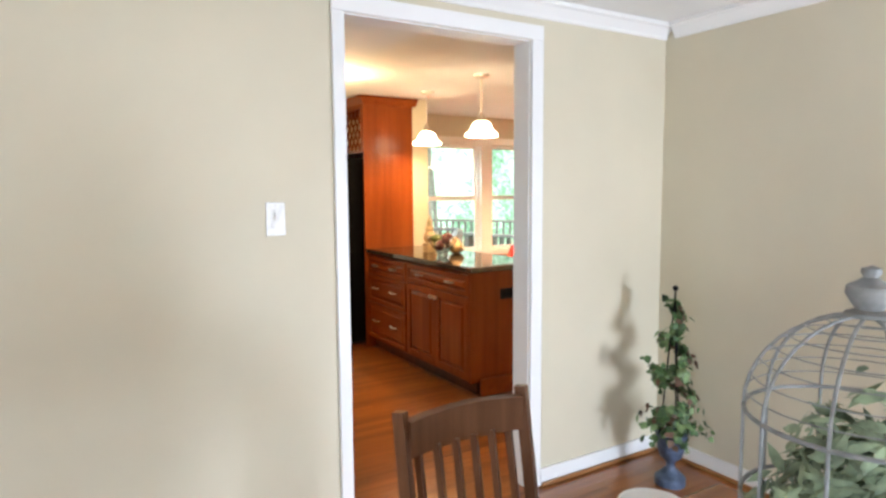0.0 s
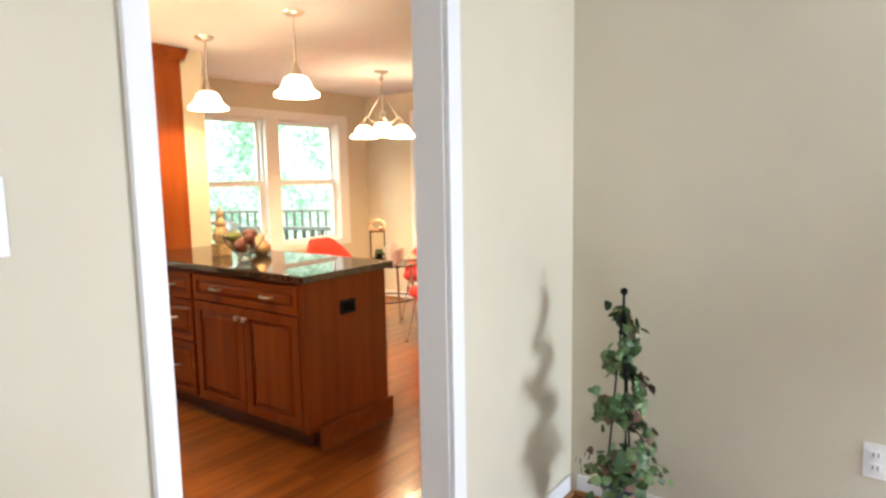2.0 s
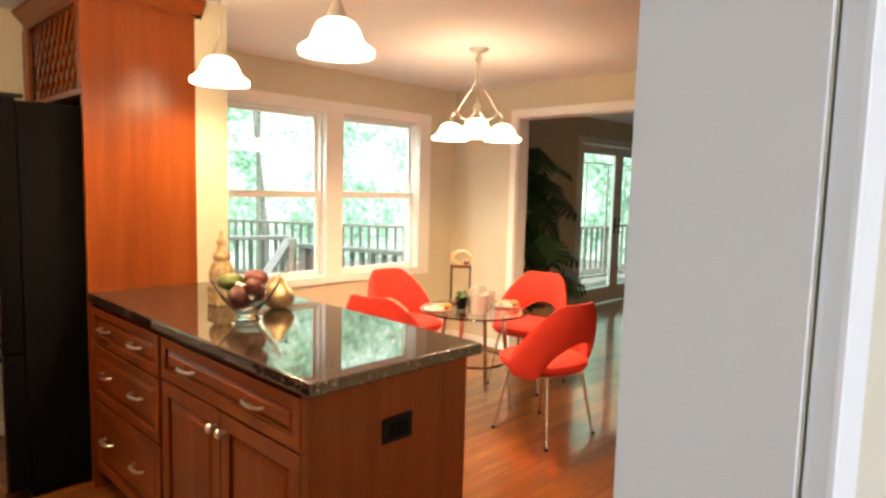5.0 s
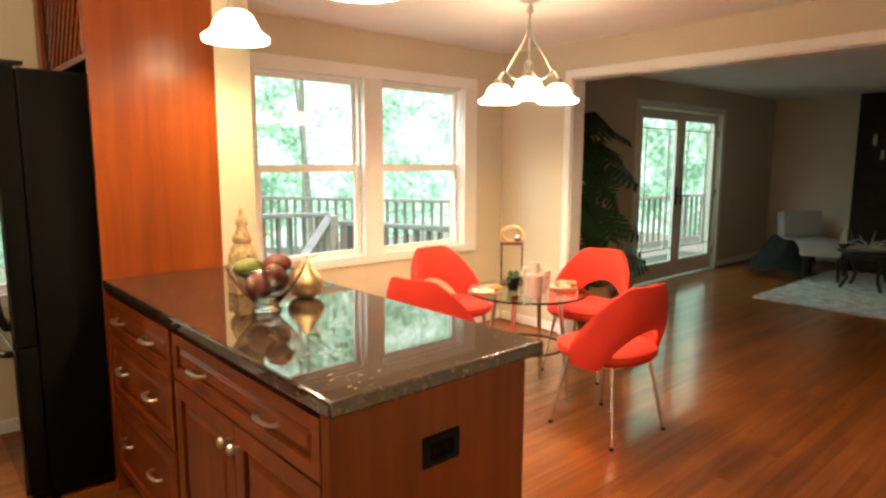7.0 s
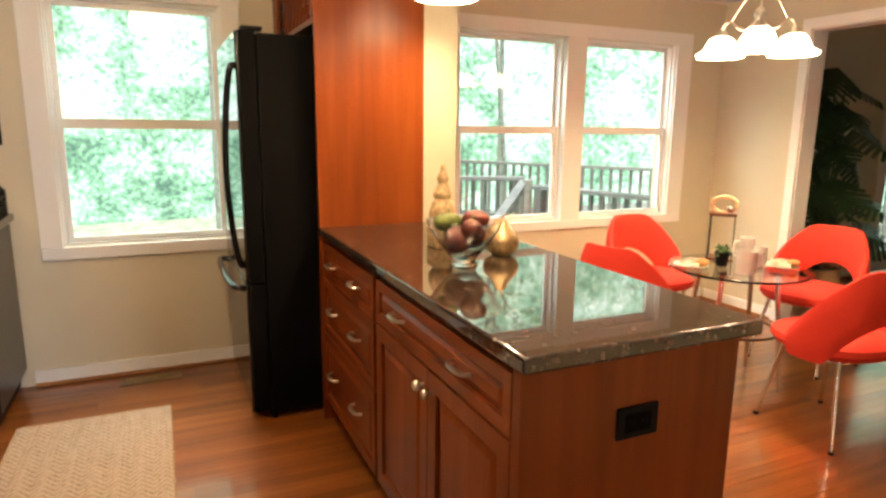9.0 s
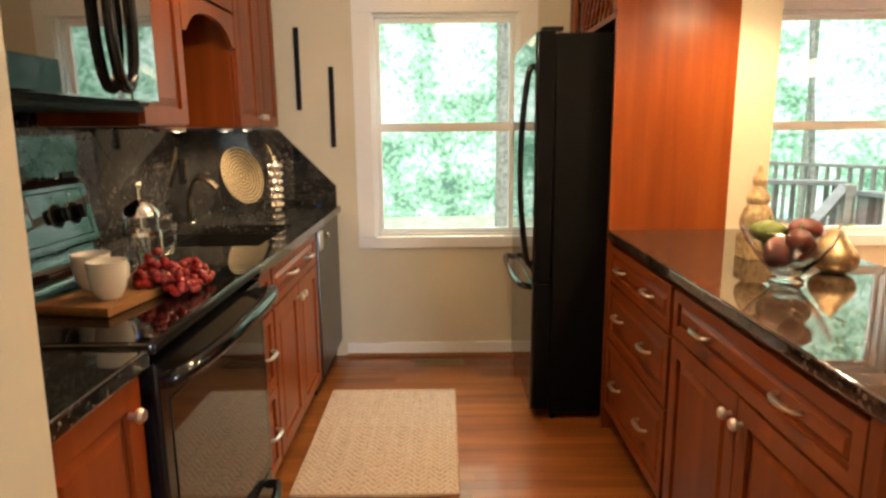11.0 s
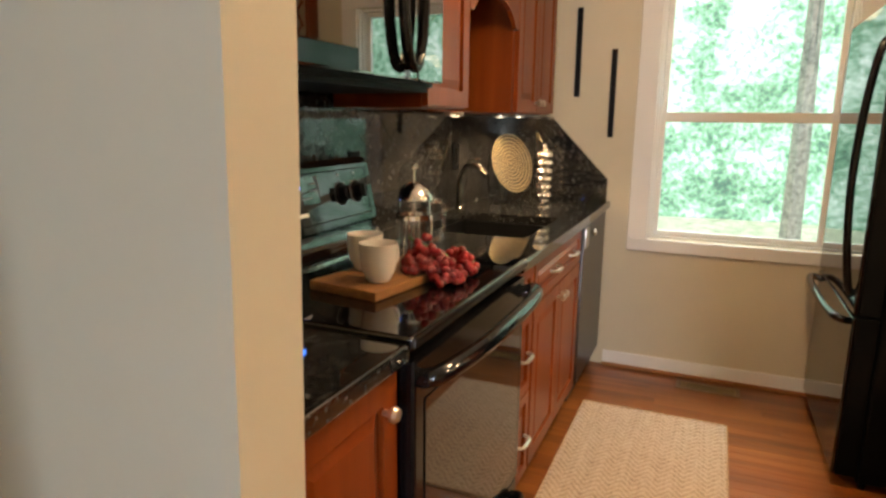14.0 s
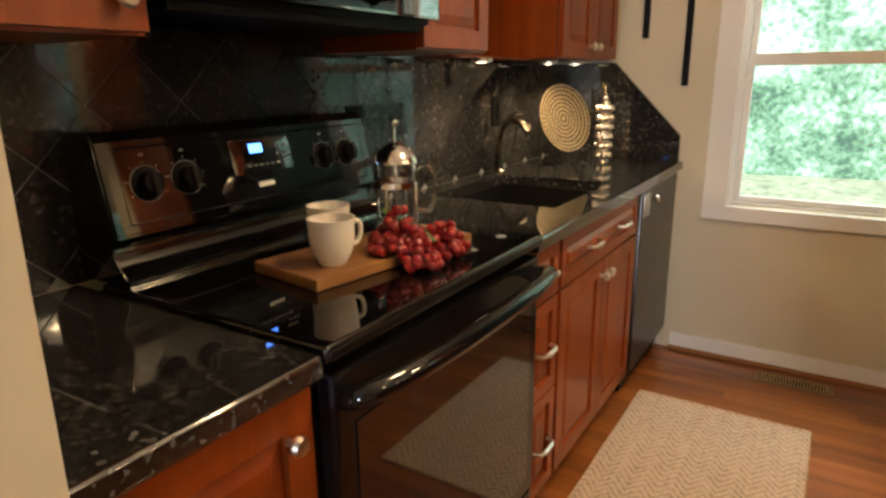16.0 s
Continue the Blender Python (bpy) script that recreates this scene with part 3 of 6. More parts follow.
for x in (3.422, 3.458):
    for dx in (-0.006, 0.006):
        part("slot", box(x + dx - 0.001, x + dx + 0.001, PY - 0.0102, PY - 0.0096, 0.704, 0.718), M["black_matt"], out, "", False)


def worktop(name, x0, x1, y0, y1, z0, z1, label, r=0.008, cut=None, stone="granite"):
    bm = bmesh.new()
    if cut:
        a, b_, c, d = cut
        bm = slab("z", z0, z1, x0, x1, y0, y1, [cut])
        es = [e for e in bm.edges if all(abs(v.co.x - x1) < 1e-4 for v in e.verts) and abs(e.verts[0].co.z - e.verts[1].co.z) < 1e-4]
        bmesh.ops.bevel(bm, geom=es, offset=r, segments=4, profile=0.5, affect="EDGES")
    else:
        join(bm, box(x0, x1, y0, y1, z0, z1, r, 4))
    return single(name, bm, M[stone], label, "countertop")


worktop("peninsula_countertop", 3.12, 3.787, 3.965, 5.697, 0.876, 0.914, "polished dark granite countertop on the peninsula, warm light in its brown colour", stone="granite_warm_lit")

# tall panel, refrigerator cabinet with a wine lattice
tall = thing("refrigerator_cabinet", "tall cherry cabinet with wine lattice over the refrigerator", "cabinet", (0, 0, 0))
part("side_panel", box(3.125, 3.622, 5.70, 5.722, 0.0, 2.20), M["cherry"], tall)
part("top", box(3.125, 3.615, 5.7225, 6.655, 2.18, 2.20), M["cherry_x"], tall)
part("shelf", box(3.13, 3.615, 5.7225, 6.655, 1.785, 1.81), M["cherry_x"], tall)
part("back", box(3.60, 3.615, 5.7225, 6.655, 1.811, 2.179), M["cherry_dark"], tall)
part("stile", box(3.12, 3.14, 5.7005, 5.76, 1.811, 2.179, 0.002), M["cherry"], tall)
part("stile", box(3.12, 3.14, 6.55, 6.655, 1.811, 2.179, 0.002), M["cherry"], tall)
prof = [(0.0, 2.195), (0.0, 2.215), (0.03, 2.25), (0.045, 2.262), (0.045, 2.282)]
bm = bmesh.new()
rows = []
for o, z in prof:
    rows.append([bm.verts.new((3.125 - o, 6.655, z)), bm.verts.new((3.125 - o, 5.70 - o, z)), bm.verts.new((3.66, 5.70 - o, z)), bm.verts.new((3.66, 6.655, z))])
for p, q in zip(rows, rows[1:]):
    for i in range(4):
        bm.faces.new((p[i], p[(i + 1) % 4], q[(i + 1) % 4], q[i]))
bm.faces.new(rows[-1])
bm.faces.new(rows[0])
part("crown", bm, M["cherry_x"], tall)
for k in range(-4, 12):
    for s in (1, -1):
        c = 5.76 + 0.09 * k + 0.02
        z0, z1 = 1.811, 2.179
        a, b_ = c, c + s * (z1 - z0) * 0.72
        lo_t, hi_t = sorted(((5.762 - a) / (b_ - a), (6.548 - a) / (b_ - a)))
        t0, t1 = max(0.0, lo_t), min(1.0, hi_t)
        if t1 - t0 < 0.08:
            continue
        p0 = Vector((3.155 + 0.012 * (s > 0), a + (b_ - a) * t0, z0 + (z1 - z0) * t0))
        p1 = Vector((3.155 + 0.012 * (s > 0), a + (b_ - a) * t1, z0 + (z1 - z0) * t1))
        part("lattice_slat", tube([p0, p1], 0.008, 4), M["cherry"], tall, "", False)

# refrigerator
fr = thing("refrigerator", "black two-door bottom-freezer refrigerator beside the tall panel", "refrigerator", (0, 0, 0))
part("body", box(2.90, 3.595, 5.785, 6.62, 0.03, 1.735, 0.008), M["black_side"], fr)
part("base_grille", box(2.91, 2.93, 5.80, 6.60, 0.0, 0.0295), M["black_matt"], fr)
M["fridge_front"] = plain("mirror_black_enamel", (0.003, 0.003, 0.0035), 0.025, 0, 200, 0.1, 0.004, 0, 0.5)
M["fridge_front"].node_tree.nodes["Principled BSDF"].inputs["IOR"].default_value = 1.65
for nm, z0, z1 in (("upper_door", 0.664, 1.742), ("freezer_drawer", 0.05, 0.656)):
    d = part(nm, box(2.826, 2.895, 5.785, 6.62, z0, z1, 0.004, 2), M["black_side"], fr)
    part("front_panel", box(2.812, 2.8255, 5.787, 6.618, z0 + 0.002, z1 - 0.002, 0.005, 3), M["fridge_front"], d, "glossy black front")
    if nm == "upper_door":
        pts = curve_pts([(2.815, 5.85, 0.735), (2.792, 5.84, 0.76), (2.768, 5.835, 0.95), (2.758, 5.835, 1.17), (2.768, 5.835, 1.40), (2.792, 5.84, 1.58), (2.815, 5.85, 1.605)], 6)
        part("handle", tube(pts, 0.014, 10), M["black"], d, "black curved bar handle")
    else:
        pts = curve_pts([(2.815, 5.86, 0.625), (2.772, 5.865, 0.635), (2.755, 6.0, 0.635), (2.752, 6.2, 0.635), (2.755, 6.41, 0.635), (2.772, 6.54, 0.635), (2.815, 6.545, 0.625)], 6)
        part("handle", tube(pts, 0.015, 10), M["black_gloss"], d, "black bowed bar handle")
part("hinge_cap", box(2.84, 2.93, 5.80, 5.86, 1.746, 1.762, 0.005), M["black_matt"], fr)

# left run: base cabinets
LX = 1.775
cab = thing("base_cabinet", "cherry base cabinet with one door between wall end and stove", "cabinet", (0, 0, 0))
part("body", box(LEFT + 0.005, LX, 3.894, 4.262, 0.1, 0.873), M["cherry"], cab)
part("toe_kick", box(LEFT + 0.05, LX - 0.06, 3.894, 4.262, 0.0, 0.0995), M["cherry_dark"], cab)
hide_front(cab, "door", 3.90, 4.255, 0.115, 0.86, LX + 0.001, 1, M["cherry"], [("knob", 4.205, 0.795)])
cab = thing("drawer_cabinet", "narrow cherry base cabinet with a stack of drawers", "cabinet", (0, 0, 0))
part("body", box(LEFT + 0.005, LX, 5.045, 5.24, 0.1, 0.873), M["cherry"], cab)
part("toe_kick", box(LEFT + 0.05, LX - 0.06, 5.045, 5.24, 0.0, 0.0995), M["cherry_dark"], cab)
for z0, z1 in ((0.715, 0.86), (0.43, 0.705), (0.115, 0.42)):
    hide_front(cab, "drawer", 5.05, 5.235, z0, z1, LX + 0.001, 1, M["cherry_x"], [("pull", 5.143, (z0 + z1) / 2)])
cab = thing("sink_cabinet", "cherry sink base cabinet with false drawer and two doors", "cabinet", (0, 0, 0))
part("body", box(LX - 0.02, LX, 5.242, 6.038, 0.1, 0.873), M["cherry"], cab)
part("side", box(LEFT + 0.005, LX - 0.021, 5.242, 5.26, 0.1, 0.873), M["cherry"], cab)
part("side", box(LEFT + 0.005, LX - 0.021, 6.02, 6.038, 0.1, 0.873), M["cherry"], cab)
part("toe_kick", box(LX - 0.08, LX - 0.06, 5.242, 6.038, 0.0, 0.0995), M["cherry_dark"], cab)
hide_front(cab, "drawer", 5.26, 6.025, 0.715, 0.86, LX + 0.001, 1, M["cherry_x"], [("pull", 5.52, 0.787), ("pull", 5.83, 0.787)])
hide_front(cab, "door", 5.26, 5.638, 0.115, 0.705, LX + 0.001, 1, M["cherry"], [("knob", 5.612, 0.655)])
hide_front(cab, "door", 5.643, 6.025, 0.115, 0.705, LX + 0.001, 1, M["cherry"], [("knob", 5.67, 0.655)])
dw = thing("dishwasher", "dark stainless dishwasher beside the sink cabinet", "dishwasher", (0, 0, 0))
part("body", box(LEFT + 0.05, LX - 0.01, 6.042, 6.645, 0.02, 0.87), M["black_matt"], dw)
d = part("door", box(LX - 0.009, LX + 0.028, 6.052, 6.635, 0.11, 0.868, 0.006), M["steel"], dw, "dark stainless door")
part("latch_plate", box(LX + 0.0285, LX + 0.034, 6.075, 6.16, 0.76, 0.85, 0.004), M["nickel"], d)
part("knob", knob(6.19, 0.82, LX + 0.028, 1), M["chrome"], d)
part("toe_panel", box(LX - 0.06, LX - 0.03, 6.05, 6.64, 0.0, 0.1), M["black_matt"], dw)
worktop("side_countertop", LEFT + 0.004, 1.82, 3.892, 4.264, 0.876, 0.914, "polished dark granite countertop between wall end and stove")
SINK = (1.265, 1.712, 5.40, 5.935)
worktop("sink_countertop", LEFT + 0.004, 1.82, 5.036, BACK - 0.003, 0.876, 0.914, "polished dark granite countertop with an undermounted sink", cut=SINK)
sx0, sx1, sy0, sy1 = SINK
bm = bmesh.new()
ring = []
for o, z in ((-0.012, 0.875), (0.0, 0.874), (0.012, 0.72), (0.03, 0.70), (0.15, 0.695)):
    ring.append([bm.verts.new(p) for p in ((sx0 + o, sy0 + o, z), (sx1 - o, sy0 + o, z), (sx1 - o, sy1 - o, z), (sx0 + o, sy1 - o, z))])
for p, q in zip(ring, ring[1:]):
    for i in range(4):
        bm.faces.new((p[i], p[(i + 1) % 4], q[(i + 1) % 4], q[i]))
bm.faces.new(ring[-1])
sink = thing("kitchen_sink", "black undermounted kitchen sink basin", "sink", (0, 0, 0))
part("basin", bm, M["black_matt"], sink)
part("drain", lathe([(0.0, 0.699), (0.035, 0.699), (0.04, 0.6965), (0.04, 0.6955)], 20, pose(1.5, 5.66, 0)), M["steel"], sink)

# stove
st = thing("stove", "black glass-top electric stove with knobs on a backguard", "stove", (0, 0, 0))
SY0, SY1 = 4.27, 5.03
part("body", box(LEFT + 0.02, 1.785, SY0, SY1, 0.02, 0.895, 0.004), M["black"], st)
part("cooktop", box(1.25, 1.825, SY0 - 0.004, SY1 + 0.004, 0.896, 0.925, 0.007, 3), M["black_glass"], st, "black ceramic glass cooktop")
part("front_trim", box(1.812, 1.832, SY0 - 0.002, SY1 + 0.002, 0.902, 0.9215, 0.006, 2), M["steel"], st)
door = part("oven_door", box(1.786, 1.825, SY0 + 0.005, SY1 - 0.005, 0.22, 0.875, 0.008), M["black"], st)
part("window", box(1.8255, 1.828, SY0 + 0.05, SY1 - 0.05, 0.27, 0.78, 0.001), M["oven_glass"], door, "dark oven glass")
pts = curve_pts([(1.825, SY0 + 0.03, 0.83), (1.868, SY0 + 0.04, 0.845), (1.898, SY0 + 0.18, 0.855), (1.905, (SY0 + SY1) / 2, 0.857), (1.898, SY1 - 0.18, 0.855), (1.868, SY1 - 0.04, 0.845), (1.825, SY1 - 0.03, 0.83)], 6)
part("handle", tube(pts, 0.02, 12), M["black_gloss"], door, "black bowed bar handle")
dr = part("storage_drawer", box(1.786, 1.822, SY0 + 0.005, SY1 - 0.005, 0.06, 0.21, 0.008), M["black"], st)
part("grip", tube(curve_pts([(1.822, SY0 + 0.04, 0.165), (1.852, SY0 + 0.06, 0.175), (1.872, SY0 + 0.2, 0.18), (1.872, SY1 - 0.2, 0.18), (1.852, SY1 - 0.06, 0.175), (1.822, SY1 - 0.04, 0.165)], 6), 0.015, 10), M["black_gloss"], dr, "black bowed bar handle")
bm = bmesh.new()
pr = [(1.185, 0.926), (1.33, 0.926), (1.336, 0.944), (1.322, 0.956), (1.298, 0.98), (1.296, 1.0), (1.32, 1.02), (1.284, 1.196), (1.268, 1.21), (1.185, 1.21)]
e = [[bm.verts.new((x, y, z)) for x, z in pr] for y in (SY0, SY1)]
for i in range(len(pr)):
    j = (i + 1) % len(pr)
    bm.faces.new((e[0][i], e[0][j], e[1][j], e[1][i]))
bm.faces.new(e[0])
bm.faces.new(e[1])
bmesh.ops.bevel(bm, geom=bm.edges[:], offset=0.004, segments=2, affect="EDGES", clamp_overlap=True)
bg = part("backguard", bm, M["black_panel"], st, "glossy black control panel")
tilt = math.degrees(math.atan2(0.036, 0.176))
FACE = Matrix.Translation((1.3016, 0, 1.11)) @ Matrix.Rotation(radians(-tilt), 4, "Y")


def on_face(y, h, out=0.0):
    """A place on the sloped control panel."""
    return FACE @ Matrix.Translation((out, y, h))


for y in (4.356, 4.444, 4.845, 4.93):
    k = part("knob", lathe([(0.0, 0.0), (0.033, 0.0), (0.033, 0.003), (0.024, 0.006), (0.021, 0.026), (0.0, 0.028)], 24, on_face(y, 0.0, 0.001) @ pose(0, 0, 0, 0, 90, 0)), M["black_side"], bg)
    part("knob_ring", lathe([(0.034, 0.0), (0.0355, 0.0), (0.0355, 0.001), (0.034, 0.001)], 24, on_face(y, 0.0, 0.001) @ pose(0, 0, 0, 0, 90, 0)), M["print"], k, "thin grey printed ring")
    part("knob_grip", moved(box(0.006, 0.034, -0.006, 0.006, -0.021, 0.021, 0.003), on_face(y, 0.0, 0.001)), M["black_matt"], k)
    for q in range(7):
        t_ = radians(-120 + 40 * q)
        part("tick", moved(box(0, 0.0008, 0.039, 0.044, -0.0008, 0.0008), on_face(y, 0.0, 0.0012) @ Matrix.Rotation(math.pi / 2 + t_, 4, "X")), M["print"], k, "fine grey print", False)
    part("symbol", moved(box(0, 0.0008, -0.005, 0.005, 0.053, 0.058), on_face(y, 0.0, 0.0012)), M["print"], k, "", False)
part("panel_border", moved(tube([(0, SY0 + 0.035, -0.072), (0, SY0 + 0.035, 0.07), (0, SY1 - 0.03, 0.07), (0, SY1 - 0.03, -0.072)], 0.0022, 6, True), on_face(0, 0, 0.0005)), M["black"], bg, "thin raised border line")
part("display_window", moved(box(0.0, 0.002, 4.56, 4.735, -0.015, 0.062, 0.001), on_face(0, 0, 0.0008)), M["black_glass"], bg)
M["blue"] = glow("blue_display", (0.08, 0.25, 1.0), 9.0, (0.02, 0.05, 0.2))
part("clock_display", moved(box(0, 0.001, 4.613, 4.65, 0.03, 0.05), on_face(0, 0, 0.003)), M["blue"], bg, "lit blue clock display", False)
for q in range(6):
    part("print_bar", moved(box(0, 0.001, 4.60 + 0.017 * q, 4.611 + 0.017 * q, 0.0, 0.004), on_face(0, 0, 0.003)), M["print"], bg, "grey row of small print", False)
    part("key_mark", moved(box(0, 0.001, 4.69 + 0.013 * (q % 3), 4.696 + 0.013 * (q % 3), 0.02 + 0.018 * (q // 3), 0.026 + 0.018 * (q // 3)), on_face(0, 0, 0.003)), M["print"], bg, "", False)
part("badge", moved(box(0, 0.001, 4.622, 4.668, -0.047, -0.036, 0.0004), on_face(0, 0, 0.0008)), M["plate"], bg, "small white badge", False)
part("edge_line", box(1.3305, 1.337, SY0 + 0.004, SY1 - 0.004, 0.9255, 0.9295, 0.001), M["chrome"], bg, "thin bright trim line")

# upper run
UX = 1.49
mw = thing("microwave", "black over-the-range microwave with an oval handle", "microwave", (0, 0, 0))
part("body", box(LEFT + 0.01, 1.53, SY0 + 0.003, 5.0, 1.42, 1.83, 0.004), M["black_matt"], mw)
d = part("door", box(1.531, 1.562, SY0 + 0.003, 4.83, 1.43, 1.825, 0.006), M["mirror_glass"], mw, "black mirror-like glass door")
part("control_panel", box(1.531, 1.562, 4.833, 5.0, 1.43, 1.825, 0.006), M["mirror_glass"], mw)
pts = []
for i in range(28):
    a = 2 * math.pi * i / 28
    c, s = math.cos(a), math.sin(a)
    pts.append((1.583, 4.768 + 0.06 * math.copysign(abs(c) ** 0.85, c) * (1 + 0.12 * s), 1.625 + 0.165 * s))
hd = part("handle", tube(pts, 0.015, 10, True), M["black"], d, "black oval loop handle")
for z in (1.465, 1.785):
    part("handle_post", tube([(1.5625, 4.768, z), (1.583, 4.768, z)], 0.011), M["black"], hd)
part("underside", box(LEFT + 0.03, 1.52, SY0 + 0.02, 4.98, 1.405, 1.4195), M["black_matt"], mw)


def upper(name, label, y0, y1, z0, z1, doors):
    c = thing(name, label, "cabinet", (0, 0, 0), group="upper cabinets")
    part("body", box(LEFT + 0.005, UX, y0 + 0.001, y1 - 0.001, z0, z1), M["cherry"], c)
    for a, b_, ky in doors:
        fix = [("knob", ky, z0 + 0.05)] if ky else []
        hide_front(c, "door", a, b_, z0 + 0.006, z1 - 0.01, UX + 0.001, 1, M["cherry"], fix)
    return c


upper("upper_cabinet", "cherry wall cabinet over the side counter", 3.894, SY0 - 0.002, 1.365, CEIL - 0.03, [(3.90, 4.262, 4.22)])
upper("upper_cabinet", "small cherry wall cabinet over the microwave", SY0, 4.998, 1.835, CEIL - 0.03, [(4.277, 4.63, None), (4.636, 4.99, None)])
upper("upper_cabinet", "narrow cherry wall cabinet beside the microwave", 5.003, 5.343, 1.365, CEIL - 0.03, [(5.006, 5.339, None)])
upper("upper_cabinet", "cherry wall cabinet with two doors in the corner", 5.918, 6.565, 1.36, CEIL - 0.03, [(5.923, 6.237, 6.208), (6.243, 6.56, 6.272)])
nic = thing("niche_cabinet", "cherry wall cabinet with an arched open niche over the sink", "cabinet", (0, 0, 0), group="upper cabinets")
part("body", box(LEFT + 0.005, UX, 5.345, 5.916, 1.84, CEIL - 0.03), M["cherry"], nic)
hide_front(nic, "door", 5.351, 5.628, 1.85, CEIL - 0.05, UX + 0.001, 1, M["cherry"], [])
hide_front(nic, "door", 5.634, 5.91, 1.85, CEIL - 0.05, UX + 0.001, 1, M["cherry"], [])
part("back", box(LEFT + 0.005, LEFT + 0.02, 5.345, 5.916, 1.37, 1.839), M["cherry"], nic)
part("side", box(LEFT + 0.021, UX, 5.345, 5.363, 1.365, 1.839), M["cherry"], nic)
part("side", box(LEFT + 0.021, UX, 5.898, 5.916, 1.365, 1.839), M["cherry"], nic)
bm = bmesh.new()
n = 16
lo_v, hi_v = [], []
for i in range(n + 1):
    u = i / n
    y = 5.347 + (5.914 - 5.347) * u
    s = abs(2 * u - 1)
    z = 1.70 if s > 0.8 else 1.705 + 0.085 * math.sqrt(max(0, 1 - (s / 0.8) ** 2))
    for x, L in ((UX + 0.001, lo_v), (UX + 0.02, hi_v)):
        L.append((bm.verts.new((x, y, z)), bm.verts.new((x, y, 1.838))))
for L in (lo_v, hi_v):
    for p, q in zip(L, L[1:]):
        bm.faces.new((p[0], q[0], q[1], p[1]))
for p, q, r_, t_ in zip(lo_v, lo_v[1:], hi_v, hi_v[1:]):
    bm.faces.new((p[0], q[0], t_[0], r_[0]))
    bm.faces.new((p[1], q[1], t_[1], r_[1]))
for i in (0, n):
    bm.faces.new((lo_v[i][0], lo_v[i][1], hi_v[i][1], hi_v[i][0]))
part("arched_valance", bm, M["cherry"], nic, "", False)
for y in (5.58, 6.15, 6.45):
    pk = thing("under_cabinet_light", "small lit puck lamp under the wall cabinet", "lamp", (1.36, y, 1.36), group="under-cabinet lamps")
    zt = 1.36 if y > 5.92 else 1.365
    part("housing", lathe([(0.0, -0.002), (0.036, -0.002), (0.036, -0.014), (0.028, -0.015)], 20), M["nickel"], pk)
    part("lens", lathe([(0.0, -0.0145), (0.027, -0.0145), (0.0, -0.0165)], 20), glow("puck_lens", (1.0, 0.8, 0.5), 14.0), pk, "glowing lens")
    if y < 5.92:
        part("cross_bar", box(-0.02, 0.02, -0.21, 0.33, -0.0018, 0.004), M["cherry"], pk)
    lamp("SPOT", "under_cabinet_lamp", pose(1.36, y, 1.335), 17, WARM, 0.03, spot=140)

# ---- pendants and chandelier ----


def bell(r=0.145, h=0.13):
    out_p = [(0.028, h), (0.05, h * 0.98), (0.075, h * 0.86), (0.092, h * 0.62), (0.105, h * 0.36), (0.122, h * 0.15), (r, 0.0)]
    k = r / 0.145
    out_p = [(a * k if a < r else a, z) for a, z in out_p]
    inn = [(a - 0.004, z - 0.002) for a, z in reversed(out_p)]
    inn[0] = (r - 0.003, 0.0)
    return lathe(out_p + inn, 36)


def pendant(x, y):
    p = thing("pendant_lamp", "lit white glass bell pendant on a nickel rod", "pendant lamp", (x, y, CEIL), group="pendants over the peninsula")
    part("canopy", lathe([(0.0, 0.0), (0.062, -0.0005), (0.06, -0.012), (0.04, -0.024), (0.01, -0.03), (0.0, -0.031)], 28), M["nickel"], p)
    part("rod", tube([(0, 0, -0.03), (0, 0, -0.29)], 0.006), M["nickel"], p)
    part("socket_cap", lathe([(0.008, -0.27), (0.014, -0.285), (0.02, -0.30), (0.034, -0.335), (0.034, -0.342), (0.0, -0.343)], 24), M["nickel"], p)
    part("shade", moved(bell(0.122, 0.112), pose(0, 0, -0.452)), M["shade"], p, "glowing white glass bell shade")
    lamp("POINT", "pendant_bulb", pose(x, y, CEIL - 0.385), 42, WARM, 0.05)


pendant(3.54, 5.28)
pendant(3.49, 4.375)
CX, CY = 5.27, 5.32
ch = thing("chandelier", "lit three-shade nickel chandelier with scrolled arms", "chandelier", (CX, CY, CEIL))
part("canopy", lathe([(0.0, 0.0), (0.065, -0.0005), (0.062, -0.012), (0.035, -0.024), (0.01, -0.032), (0.0, -0.033)], 28), M["nickel"], ch)
part("loop", lathe([(0.0, -0.03), (0.018, -0.05), (0.02, -0.07), (0.012, -0.085), (0.0, -0.088)], 16), M["nickel"], ch)
part("stem", tube([(0, 0, -0.08), (0, 0, -0.34)], 0.007), M["nickel"], ch)
part("hub", lathe([(0.0, -0.33), (0.012, -0.335), (0.028, -0.36), (0.022, -0.385), (0.008, -0.41), (0.012, -0.43), (0.0, -0.445)], 20), M["nickel"], ch)
